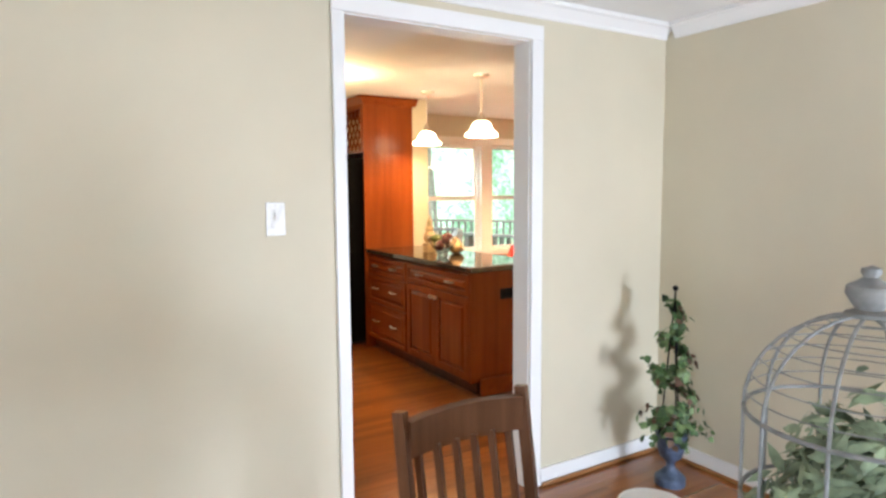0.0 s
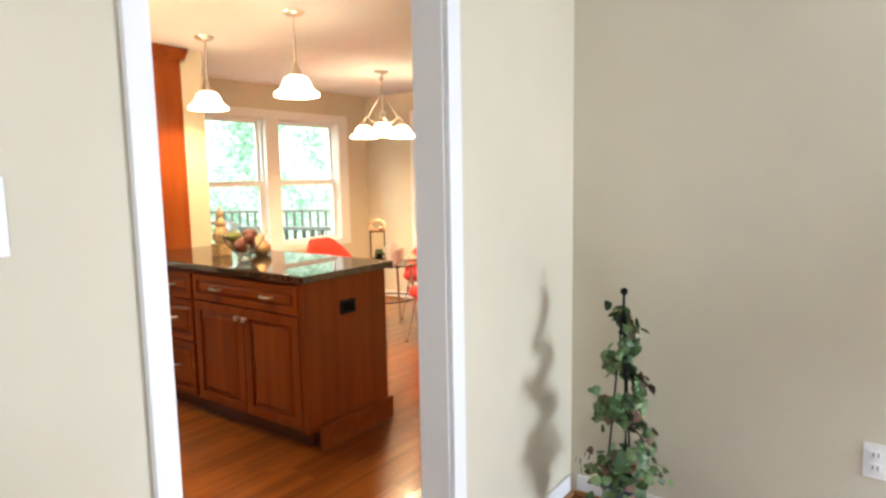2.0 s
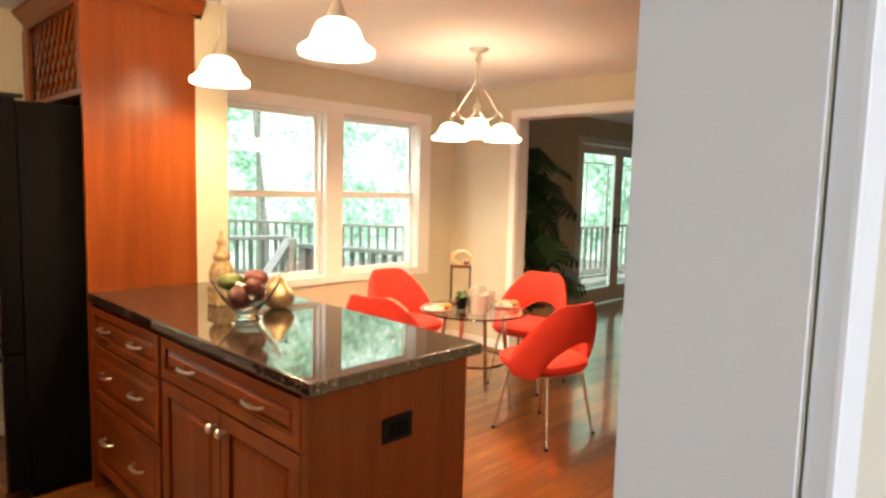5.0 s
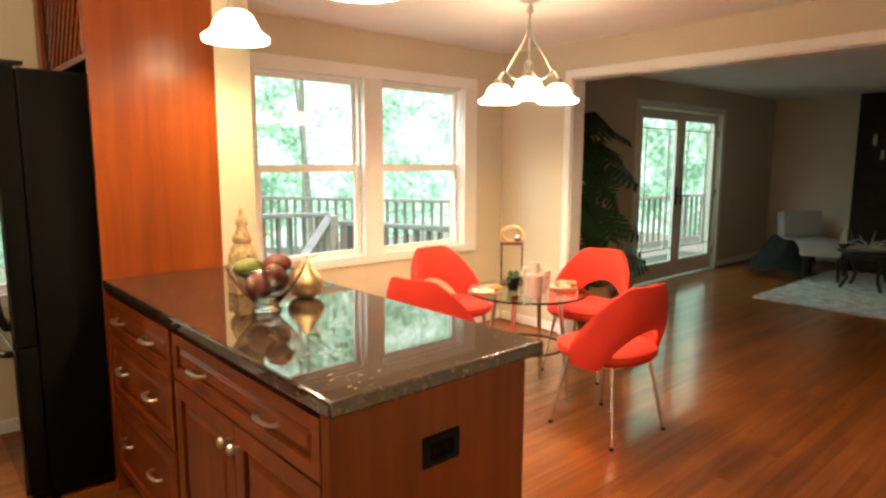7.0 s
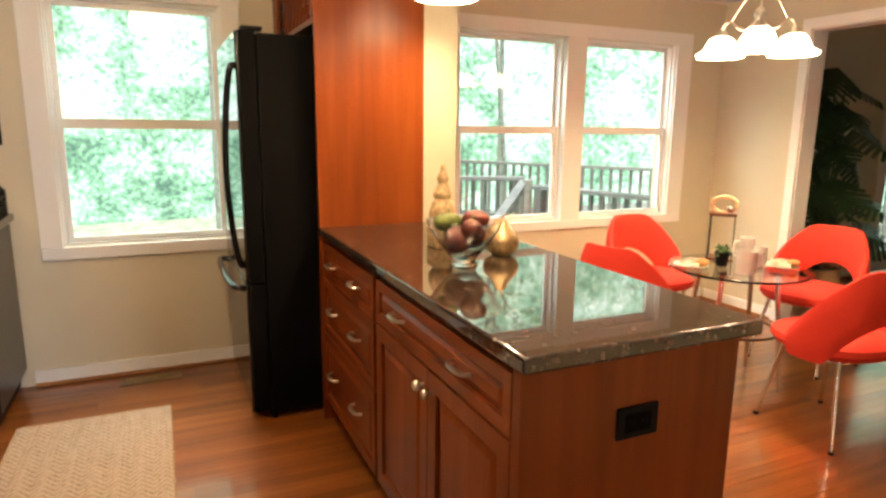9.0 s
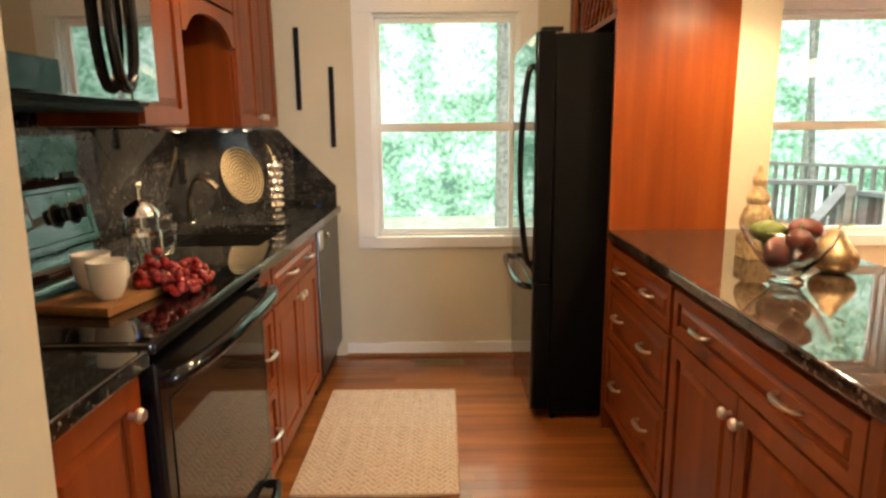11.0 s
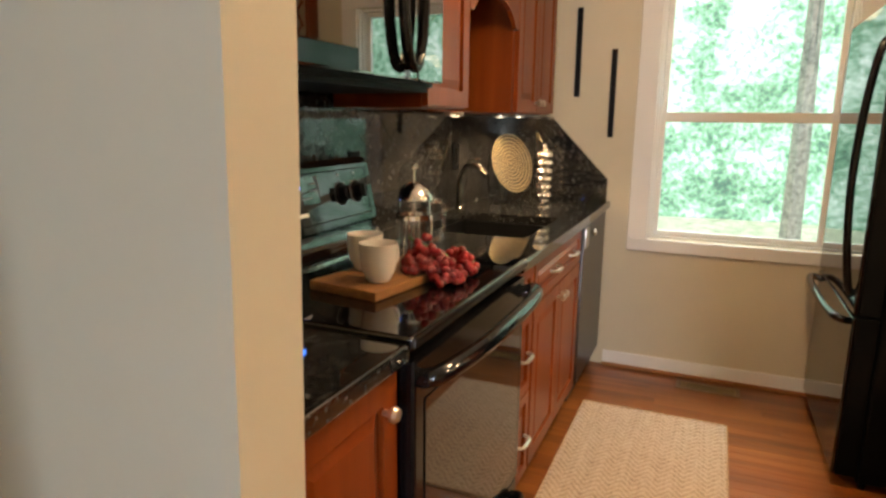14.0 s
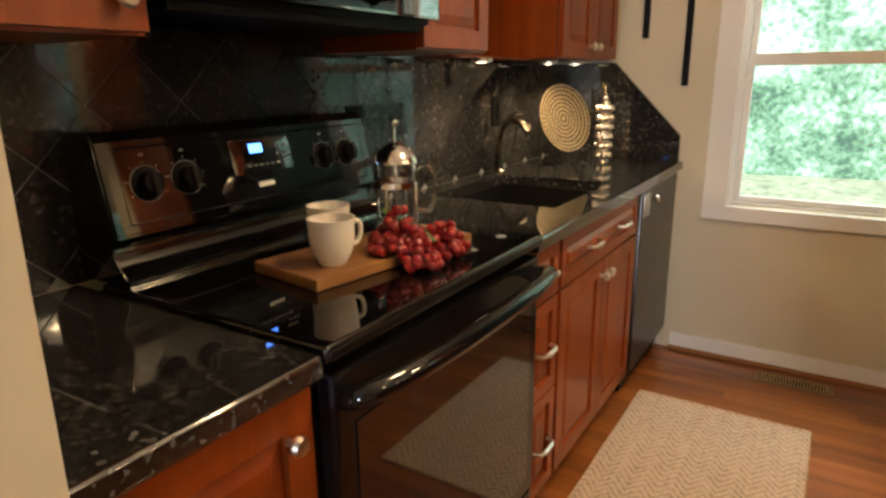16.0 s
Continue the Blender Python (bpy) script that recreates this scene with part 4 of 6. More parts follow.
for k in range(3):
    a = radians(101 + 120 * k)
    c, s = math.cos(a), math.sin(a)
    arm = [(0.01, -0.385), (0.06, -0.43), (0.11, -0.42), (0.155, -0.385), (0.185, -0.40), (0.195, -0.43)]
    ar = part("arm", tube(curve_pts([(c * r, s * r, z) for r, z in arm], 6), 0.0065, 8), M["nickel"], ch)
    rod = [(0.008, -0.14), (0.03, -0.22), (0.10, -0.31), (0.15, -0.385)]
    part("brace", tube(curve_pts([(c * r, s * r, z) for r, z in rod], 6), 0.004, 6), M["nickel"], ar)
    part("cup", lathe([(0.0, -0.42), (0.02, -0.425), (0.03, -0.455), (0.0, -0.456)], 16, pose(c * 0.195, s * 0.195, 0)), M["nickel"], ar)
    part("shade", moved(bell(0.115, 0.105), pose(c * 0.195, s * 0.195, -0.56)), M["shade"], ch, "glowing white glass bell shade")
    lamp("POINT", "chandelier_bulb", pose(CX + c * 0.195, CY + s * 0.195, CEIL - 0.50), 46, WARM, 0.05)
cl = thing("ceiling_light", "lit flush ceiling light with a white glass bowl", "ceiling light", (2.45, 4.9, CEIL))
part("base", lathe([(0.0, 0.0), (0.16, -0.0005), (0.16, -0.02), (0.14, -0.025)], 32), M["nickel"], cl)
part("bowl", lathe([(0.145, -0.02), (0.14, -0.045), (0.11, -0.075), (0.06, -0.09), (0.0, -0.095)], 32), M["shade"], cl, "glowing white glass bowl")
lamp("POINT", "ceiling_bulb", pose(2.45, 4.9, CEIL - 0.16), 52, WARM, 0.1)
# ---- kitchen things ----
M["ceramic"] = plain("white_ceramic", (0.78, 0.75, 0.70), 0.18, 0, 30, 0.03, 0.02)
M["board"] = wood("pale_board_wood", (0.13, 0.055, 0.018), (0.23, 0.11, 0.04), (0.33, 0.17, 0.07), "y", 1.2, 0.5, 0.0)
M["gold"] = plain("aged_gold", (0.50, 0.36, 0.20), 0.42, 1.0, 70, 0.35, 0.25)
M["pale_gold"] = plain("aged_gilt_paint", (0.47, 0.34, 0.18), 0.55, 0.2, 60, 0.45, 0.4)
M["grape"] = plain("red_grape_skin", (0.20, 0.010, 0.010), 0.15, 0, 60, 0.5, 0.02)
M["fruit_red"] = plain("dark_red_fruit_skin", (0.10, 0.015, 0.009), 0.5, 0, 25, 0.5, 0.1)
M["fruit_green"] = plain("green_fruit_skin", (0.11, 0.14, 0.022), 0.6, 0, 40, 0.4, 0.5)
M["jute"] = woven("jute_weave", (0.56, 0.38, 0.23), (0.30, 0.19, 0.105), 34)
M["stem"] = plain("green_stem", (0.10, 0.16, 0.03), 0.6)
M["silver"] = plain("polished_silver", (0.80, 0.76, 0.70), 0.1, 1.0, 40, 0.06, 0)
M["brass"] = plain("old_brass", (0.55, 0.40, 0.16), 0.3, 1.0, 60, 0.2, 0.05)


def ball(r, c=(0, 0, 0), s=(1, 1, 1), u=12, v=8):
    b = bmesh.new()
    bmesh.ops.create_uvsphere(b, u_segments=u, v_segments=v, radius=r)
    return moved(b, Matrix.Translation(c) @ Matrix.Diagonal((*s, 1)))


# diagonal stone tiles behind the counters
def clip_poly(poly, lo, hi, k):
    for sign, lim in ((1, lo), (-1, -hi)):
        out = []
        for i in range(len(poly)):
            p, q = poly[i - 1], poly[i]
            dp, dq = sign * p[k] - lim, sign * q[k] - lim
            if dp >= 0:
                if dq < 0:
                    t = dp / (dp - dq)
                    out += [p, tuple(a + (b_ - a) * t for a, b_ in zip(p, q))]
                else:
                    out.append(p)
            elif dq >= 0:
                t = dp / (dp - dq)
                out.append(tuple(a + (b_ - a) * t for a, b_ in zip(p, q)))
        # keep order and drop repeats
        poly = []
        for p in out:
            if not poly or abs(p[0] - poly[-1][0]) + abs(p[1] - poly[-1][1]) > 1e-6:
                poly.append(p)
        if len(poly) < 3:
            return []
    return poly


splash = structure("backsplash", box(LEFT + 0.0005, LEFT + 0.005, 3.892, BACK - 0.001, 0.915, 1.43), M["grout"], "dark diagonal stone tile backsplash with pale joints", "backsplash")
P = 0.2115
for i in range(-6, 26):
    for j in range(-1, 6):
        cy, cz = 4.435 + P * 0.5 * (i - 2) , 1.255 + P * 0.5 * (j - 3) + P * 0.5
        if (i + j) % 2:
            continue
        h = P / 2 - 0.0022
        poly = [(cy - h, cz), (cy, cz - h), (cy + h, cz), (cy, cz + h)]
        poly = clip_poly(clip_poly(poly, 3.894, BACK - 0.012, 0), 0.916, 1.428, 1)
        if len(poly) < 3:
            continue
        b = bmesh.new()
        f = [b.verts.new((LEFT + 0.0052, y, z)) for y, z in poly]
        g = [b.verts.new((LEFT + 0.010, y, z)) for y, z in poly]
        b.faces.new(f)
        b.faces.new(g)
        for k in range(len(f)):
            b.faces.new((f[k - 1], f[k], g[k], g[k - 1]))
        part("tile", b, M["splash"], splash, "", False)
b = bmesh.new()
prof = [(LEFT + 0.011, 0.9145), (1.80, 0.9145), (1.80, 1.03), (1.486, 1.352), (LEFT + 0.011, 1.352)]
f = [b.verts.new((x, BACK - 0.020, z)) for x, z in prof]
g = [b.verts.new((x, BACK - 0.001, z)) for x, z in prof]
b.faces.new(f)
b.faces.new(g)
for k in range(len(f)):
    b.faces.new((f[k - 1], f[k], g[k], g[k - 1]))
structure("backsplash_end", b, M["granite"], "dark granite splash slab with a slanted corner", "backsplash")
for y in (5.12, 6.03):
    o = thing("wall_outlet", "black outlet plate on the tile backsplash", "outlet", (0, 0, 0), group="outlets")
    part("plate", box(LEFT + 0.0105, LEFT + 0.016, y - 0.035, y + 0.035, 1.10, 1.22, 0.002), M["black_matt"], o)
    part("socket", box(LEFT + 0.0162, LEFT + 0.019, y - 0.017, y + 0.017, 1.12, 1.20, 0.002), M["black"], o)

# faucet
fa = thing("faucet", "brushed nickel single-lever kitchen faucet behind the sink", "faucet", (1.222, 5.99, 0.9145))
part("body", lathe([(0.0, 0.0), (0.03, 0.0), (0.03, 0.008), (0.022, 0.014), (0.022, 0.10), (0.0, 0.10)], 20), M["faucet_metal"], fa)
part("spout", tube(curve_pts([(0, 0, 0.09), (0.004, 0, 0.17), (0.05, -0.005, 0.235), (0.11, -0.01, 0.24), (0.155, -0.012, 0.215)], 6), [0.017] * 8 + [0.014] * 10 + [0.013] * 7, 14), M["faucet_metal"], fa)
part("spray_head", tube([(0.145, -0.012, 0.222), (0.175, -0.012, 0.195)], [0.018, 0.02], 14), M["faucet_metal"], fa)
part("lever", tube(curve_pts([(0.02, 0.0, 0.225), (0.07, 0.0, 0.268), (0.13, 0.0, 0.278)], 5), [0.009] * 6 + [0.007] * 5, 8), M["faucet_metal"], fa)

fa.scale = (0.78, 0.82, 0.86)
# plate on a stand
pl = thing("plate_stand", "black wire stand holding a patterned plate", "plate stand", (1.31, 6.36, 0.9145), 67)
for s in (-1, 1):
    part("wire", tube(curve_pts([(s * 0.05, -0.10, 0.075), (s * 0.055, -0.095, 0.05), (s * 0.06, -0.06, 0.006), (s * 0.055, 0.03, 0.006), (s * 0.03, 0.075, 0.2), (s * 0.02, 0.07, 0.24)], 5), 0.004, 6), M["black_matt"], pl)
part("cross_wire", tube([(-0.06, 0.0, 0.006), (0.06, 0.0, 0.006)], 0.004, 6), M["black_matt"], pl)
m, n, l, bb = node_mat("ringed_plate", 0.4)
v = coords(n, l, (1, 1, 1), (0, 0, 0), False)
w = n.new("ShaderNodeTexWave")
w.wave_type, w.rings_direction = "RINGS", "SPHERICAL"
w.inputs["Scale"].default_value = 17
w.inputs["Distortion"].default_value = 2.5
w.inputs["Detail"].default_value = 4
w.inputs["Detail Scale"].default_value = 9
l.new(v, w.inputs["Vector"])
gr_ = n.new("ShaderNodeTexGradient")
gr_.gradient_type = "RADIAL"
l.new(v, gr_.inputs[0])
tk = n.new("ShaderNodeMath")
tk.operation = "MULTIPLY"
tk.inputs[1].default_value = 2 * math.pi * 44
l.new(gr_.outputs[1], tk.inputs[0])
ts = n.new("ShaderNodeMath")
ts.operation = "SINE"
l.new(tk.outputs[0], ts.inputs[0])
tm = n.new("ShaderNodeMath")
tm.operation = "MULTIPLY_ADD"
tm.inputs[1].default_value = 0.3
l.new(ts.outputs[0], tm.inputs[0])
l.new(w.outputs[1], tm.inputs[2])
r = ramp(n, [(0.25, (0.02, 0.014, 0.006)), (0.55, (0.17, 0.125, 0.06)), (0.85, (0.36, 0.28, 0.16))])
l.new(tm.outputs[0], r.inputs[0])
l.new(r.outputs[0], bb.inputs["Base Color"])
bump(n, l, bb, w.outputs[0], 0.4, 0.004)
dish = single("decorative_plate", lathe([(0.0, 0.0), (0.10, 0.002), (0.145, 0.014), (0.158, 0.018), (0.158, 0.022), (0.14, 0.02), (0.1, 0.009), (0.0, 0.007)], 48), m, "round cream plate with a ringed dark pattern, on a stand", "plate")
dish.matrix_basis = pose(1.31, 6.36, 0.9145, 0, 0, 67) @ pose(0, -0.048, 0.198, 74, 0, 0) @ Matrix.Scale(0.95, 4)

# silver bubble ornament
orn = thing("silver_ornament", "tall polished silver bubble-shaped vase on the counter", "vase", (1.49, 6.51, 0.9145))
b = lathe([(0.0, 0.0), (0.03, 0.0), (0.026, 0.02), (0.024, 0.25), (0.02, 0.27), (0.0, 0.272)], 20)
part("core", b, M["silver"], orn)
for k in range(6):
    for a in range(6):
        t = 2 * math.pi * (a + 0.5 * (k % 2)) / 6
        part("bubble", ball(0.0205, (0.026 * math.cos(t), 0.026 * math.sin(t), 0.026 + 0.042 * k)), M["silver"], orn)
part("finial", ball(0.013, (0, 0, 0.283)), M["silver"], orn)

# french press
fp = thing("french_press", "glass french press with a chrome lid on the board", "coffee maker", (1.572, 4.788, 0.95), 55)
fp.scale = (1.0, 1.0, 1.04)
part("beaker", lathe([(0.0, 0.012), (0.046, 0.012), (0.047, 0.16), (0.0445, 0.16), (0.0435, 0.015), (0.0, 0.015)], 32), M["glass"], fp, "clear glass beaker")
for k in range(4):
    a = math.pi / 4 + k * math.pi / 2
    part("frame_strut", tube([(0.049 * math.cos(a), 0.049 * math.sin(a), 0.0), (0.049 * math.cos(a), 0.049 * math.sin(a), 0.12)], 0.003, 6), M["chrome"], fp)
part("frame_ring", lathe([(0.0475, 0.012), (0.051, 0.012), (0.051, 0.022), (0.0475, 0.022)], 32), M["chrome"], fp)
part("frame_ring", lathe([(0.0475, 0.108), (0.051, 0.108), (0.051, 0.12), (0.0475, 0.12)], 32), M["chrome"], fp)
part("lid", lathe([(0.0, 0.205), (0.012, 0.203), (0.035, 0.188), (0.05, 0.168), (0.051, 0.160), (0.0, 0.160)], 32), M["chrome"], fp, "domed chrome lid")
part("plunger_rod", tube([(0, 0, 0.04), (0, 0, 0.235)], 0.0025, 6), M["chrome"], fp)
part("plunger_knob", ball(0.012, (0, 0, 0.243), (1, 1, 0.8)), M["chrome"], fp)
part("handle", tube(curve_pts([(0.05, 0, 0.145), (0.085, 0, 0.15), (0.096, 0, 0.10), (0.085, 0, 0.05), (0.05, 0, 0.05)], 6), 0.006, 8), M["glass"], fp, "clear loop handle")
part("plunger_disc", lathe([(0.0, 0.035), (0.042, 0.035), (0.042, 0.042), (0.0, 0.042)], 24), M["chrome"], fp)

# board, mugs, grapes
BZ = 0.9255
bd = thing("cutting_board", "oiled wooden cutting board on the cooktop", "cutting board", (1.584, 4.674, BZ), -8.7)
part("board", box(-0.1, 0.1, -0.226, 0.226, 0.0, 0.024, 0.005, 2), M["board"], bd)


def mug(x, y, rz, label):
    m_ = thing("mug", label, "mug", (x, y, BZ + 0.0245), rz, group="mugs on the cutting board")
    m_.scale = (0.88, 0.88, 0.9)
    part("bowl", lathe([(0.0, 0.0), (0.028, 0.0), (0.032, 0.004), (0.045, 0.03), (0.05, 0.06), (0.052, 0.10), (0.053, 0.103), (0.050, 0.103), (0.047, 0.06), (0.041, 0.03), (0.0, 0.010)], 36), M["ceramic"], m_)
    part("handle", tube(curve_pts([(0.048, 0, 0.085), (0.075, 0, 0.083), (0.08, 0, 0.06), (0.07, 0, 0.038), (0.045, 0, 0.032)], 6), 0.0055, 8), M["ceramic"], m_)


mug(1.605, 4.53, 78, "white ceramic mug on the cutting board")
mug(1.515, 4.622, 140, "white ceramic mug behind another on the board")
gr = thing("grape_bunch", "bunch of red grapes spilling over the cutting board", "grapes", (1.66, 4.70, BZ))
part("stalk", tube(curve_pts([(-0.06, 0.0, 0.10), (-0.02, 0, 0.085), (0.03, 0.01, 0.07), (0.06, 0.02, 0.04)], 4), 0.003, 6), M["stem"], gr)
rnd = random.Random(5)
gb = ball(0.0118, u=12, v=8)
gm = bpy.data.meshes.new("grape")
gb.to_mesh(gm)
gb.free()
gm.materials.append(M["grape"])
gm.shade_smooth()
# a high shoulder on the board, one tail over its edge and one along it
for cx, cy, rx, ry, rise, count in ((0.0, -0.03, 0.058, 0.062, 0.085, 105), (0.062, -0.045, 0.045, 0.045, 0.055, 50), (0.062, 0.06, 0.045, 0.06, 0.05, 60)):
    for k in range(count):
        a, q = rnd.uniform(0, 6.28), math.sqrt(rnd.random())
        x, y = cx + rx * q * math.cos(a), cy + ry * q * math.sin(a)
        base = 0.036 if x < 0.042 + 0.15 * y else 0.012
        z = rnd.uniform(base, base + max(0.004, rise * (1 - q * q)))
        if math.hypot(x + 0.088, y - 0.088) < 0.064:
            continue
        o = new("grape", gm)
        o.location = (x, y, z)
        o.parent = gr

# jute rug, floor vent, wall bars
rg = thing("jute_rug", "natural jute rug with a herringbone weave", "rug", (2.15, 5.645, 0.0))
b = bmesh.new()
nx, ny = 60, 130
W, L = 0.63, 0.95
grid = [[b.verts.new((-W / 2 + W * i / nx, -L / 2 + L * j / ny, 0.010 + 0.002 * math.sin(j * 1.35 + 5.2 * abs((i / 4.0) % 2 - 1)) + 0.0012 * math.sin(i * 2.2))) for j in range(ny + 1)] for i in range(nx + 1)]
for i in range(nx):
    for j in range(ny):
        b.faces.new((grid[i][j], grid[i + 1][j], grid[i + 1][j + 1], grid[i][j + 1]))
box(-W / 2 + 0.001, W / 2 - 0.001, -L / 2 + 0.001, L / 2 - 0.001, 0.0005, 0.006, bm=b)
m, n, l, bb = node_mat("herringbone_jute", 0.9, 0, 0.2)
sx = n.new("ShaderNodeSeparateXYZ")
l.new(coords(n, l), sx.inputs[0])
zig = n.new("ShaderNodeMath")
zig.operation = "PINGPONG"
zig.inputs[1].default_value = 0.042
l.new(sx.outputs[0], zig.inputs[0])
al = n.new("ShaderNodeMath")
al.operation = "MULTIPLY_ADD"
al.inputs[1].default_value = 1.3
l.new(zig.outputs[0], al.inputs[0])
l.new(sx.outputs[1], al.inputs[2])
fq = n.new("ShaderNodeMath")
fq.operation = "MULTIPLY"
fq.inputs[1].default_value = 190.0
l.new(al.outputs[0], fq.inputs[0])
sn = n.new("ShaderNodeMath")
sn.operation = "SINE"
l.new(fq.outputs[0], sn.inputs[0])
ns = tex_noise(n, l, coords(n, l), 60, 4, 0.7)
mixn = n.new("ShaderNodeMath")
mixn.operation = "MULTIPLY_ADD"
mixn.inputs[1].default_value = 0.2
l.new(sn.outputs[0], mixn.inputs[0])
l.new(ns.outputs[0], mixn.inputs[2])
r = ramp(n, [(0.2, (0.27, 0.185, 0.12)), (0.42, (0.41, 0.295, 0.205)), (0.75, (0.50, 0.375, 0.27))])
l.new(mixn.outputs[0], r.inputs[0])
l.new(r.outputs[0], bb.inputs["Base Color"])
bump(n, l, bb, mixn.outputs[0], 0.6, 0.004)
part("weave", b, m, rg)
for s in (-1, 1):
    part("hem", tube([(-W / 2, s * L / 2, 0.007), (W / 2, s * L / 2, 0.007)], 0.0065, 6), M["jute"], rg)
    part("side_hem", tube([(s * W / 2, -L / 2, 0.006), (s * W / 2, L / 2, 0.006)], 0.0055, 6), M["jute"], rg)
vt = thing("floor_vent", "brown metal floor register near the baseboard", "floor vent", (2.38, 6.53, 0.0005))
part("frame", slab("z", 0.0, 0.006, -0.15, 0.15, -0.055, 0.055, [(-0.13, 0.13, -0.036, 0.036)]), plain("brown_vent_paint", (0.15, 0.085, 0.04), 0.4), vt, "", False)
part("backing", box(-0.13, 0.13, -0.036, 0.036, 0.0, 0.001), M["black_matt"], vt)
for k in range(22):
    x = -0.124 + k * 0.0118
    part("slat", box(x, x + 0.004, -0.036, 0.036, 0.0012, 0.0055), M["brass"], vt, "", False)
for x, z0, z1 in ((1.612, 1.455, 1.90), (1.797, 1.248, 1.69)):
    single("wall_bar", box(x - 0.014, x + 0.014, BACK - 0.016, BACK - 0.0005, z0, z1, 0.003), M["black_matt"], "slim black vertical wall bar beside the window", "wall decor", group="wall bars")

# things on the peninsula
bw = thing("fruit_bowl", "footed clear glass bowl heaped with dark fruit", "bowl", (3.385, 4.775, 0.9145))
part("bowl", lathe([(0.0, 0.003), (0.045, 0.0), (0.047, 0.006), (0.036, 0.013), (0.046, 0.03), (0.086, 0.075), (0.112, 0.115), (0.126, 0.148), (0.1235, 0.149), (0.109, 0.117), (0.082, 0.078), (0.042, 0.034), (0.03, 0.026), (0.0, 0.022)], 40), M["glass"], bw, "clear glass bowl")


def fruit(x, y, z, r, mat, label, s=(1, 1, 1)):
    f_ = thing("fruit", label, "fruit", (3.385 + x, 4.775 + y, 0.9145 + z - 0.028), group="fruit in the bowl")
    part("flesh", ball(r, (0, 0, 0), s, 20, 14), mat, f_)
    part("stalk", tube([(0, 0, r * s[2] * 0.9), (0.004, 0.002, r * s[2] + 0.012)], 0.0025, 5), M["stem"], f_)


fruit(-0.03, -0.015, 0.115, 0.044, M["fruit_red"], "dark red apple in the bowl")
fruit(0.035, 0.01, 0.118, 0.046, M["fruit_red"], "dark red apple in the bowl", (1, 1, 0.9))
fruit(-0.005, 0.052, 0.12, 0.043, M["fruit_green"], "mossy green fruit in the bowl")
fruit(0.0, -0.05, 0.15, 0.035, M["fruit_red"], "small red plum on the heap")
fruit(-0.045, 0.03, 0.165, 0.04, M["fruit_green"], "mossy green fruit on the heap", (1.3, 1, 0.8))
fruit(0.03, -0.02, 0.178, 0.04, M["fruit_red"], "dark red apple on top of the heap", (1.15, 1, 0.8))
fruit(0.0, 0.0, 0.11, 0.034, M["fruit_red"], "dark fruit at the bottom of the bowl")
pe = thing("gold_pear", "large gilded pear ornament on the countertop", "ornament", (3.58, 4.875, 0.9145))
pe.scale = (0.98, 0.98, 0.75)
part("body", lathe([(0.0, 0.0), (0.03, 0.001), (0.055, 0.02), (0.066, 0.05), (0.062, 0.08), (0.045, 0.11), (0.03, 0.135), (0.024, 0.155), (0.016, 0.168), (0.0, 0.17)], 32), M["gold"], pe)
part("stalk", tube(curve_pts([(0, 0, 0.165), (0.005, 0, 0.18), (0.014, 0.0, 0.195)], 4), 0.004, 6), M["gold"], pe)
part("leaf", moved(ball(0.02, (0.03, 0, 0), (1, 0.5, 0.12)), pose(0.005, 0, 0.178, 0, -25, -30)), M["stem"], pe)
fi = thing("gilded_finial", "tall carved gilt finial ornament on the countertop", "ornament", (3.45, 5.095, 0.9145))
part("base", box(-0.045, 0.045, -0.045, 0.045, 0.0, 0.075, 0.006), M["pale_gold"], fi)
part("body", lathe([(0.03, 0.076), (0.05, 0.10), (0.052, 0.13), (0.04, 0.165), (0.03, 0.18), (0.036, 0.19), (0.035, 0.205), (0.022, 0.225), (0.016, 0.24), (0.022, 0.252), (0.02, 0.265), (0.010, 0.28), (0.008, 0.30), (0.0, 0.318)], 14), M["pale_gold"], fi)
# ---- dining room ----
M["leaf_ivy"] = plain("ivy_leaf", (0.045, 0.095, 0.026), 0.5, 0, 30, 0.7, 0.1)
M["leaf_pale"] = plain("pale_ivy_leaf", (0.14, 0.21, 0.08), 0.5, 0, 30, 0.5, 0.1)
M["leaf_dry"] = plain("dry_brown_leaf", (0.13, 0.07, 0.04), 0.7, 0, 30, 0.4, 0.1)
M["urn"] = plain("weathered_blue_grey_metal", (0.07, 0.095, 0.15), 0.5, 0.2, 25, 0.5, 0.5)
M["wire"] = plain("grey_painted_wire", (0.21, 0.21, 0.20), 0.6, 0.2, 30, 0.3, 0.1)
M["dusty_leaf"] = plain("dusty_grey_green_leaf", (0.20, 0.25, 0.15), 0.7, 0, 20, 0.6, 0.1)


def leaf_cloud(places, size, rnd, shape=((-0.1, 0), (0.2, 0.55), (0.6, 0.45), (1.15, 0), (0.6, -0.45), (0.2, -0.55))):
    verts, faces = [], []
    for c, face in places:
        rot = face.to_track_quat("Z", "Y").to_matrix() @ Euler((rnd.uniform(-0.7, 0.7), rnd.uniform(-0.7, 0.7), rnd.uniform(0, 6.28))).to_matrix()
        s = size * rnd.uniform(0.7, 1.25)
        i = len(verts)
        verts.append(c + rot @ Vector((0.4 * s, 0, 0.09 * s)))
        for u, w in shape:
            verts.append(c + rot @ Vector((u * s, w * s, -0.1 * s * abs(w) - 0.12 * s * u * u)))
        n_ = len(shape)
        faces += [(i, i + 1 + k, i + 1 + (k + 1) % n_) for k in range(n_)]
    me = bpy.data.meshes.new("leaves")
    me.from_pydata([tuple(v_) for v_ in verts], [], faces)
    me.shade_smooth()
    return me


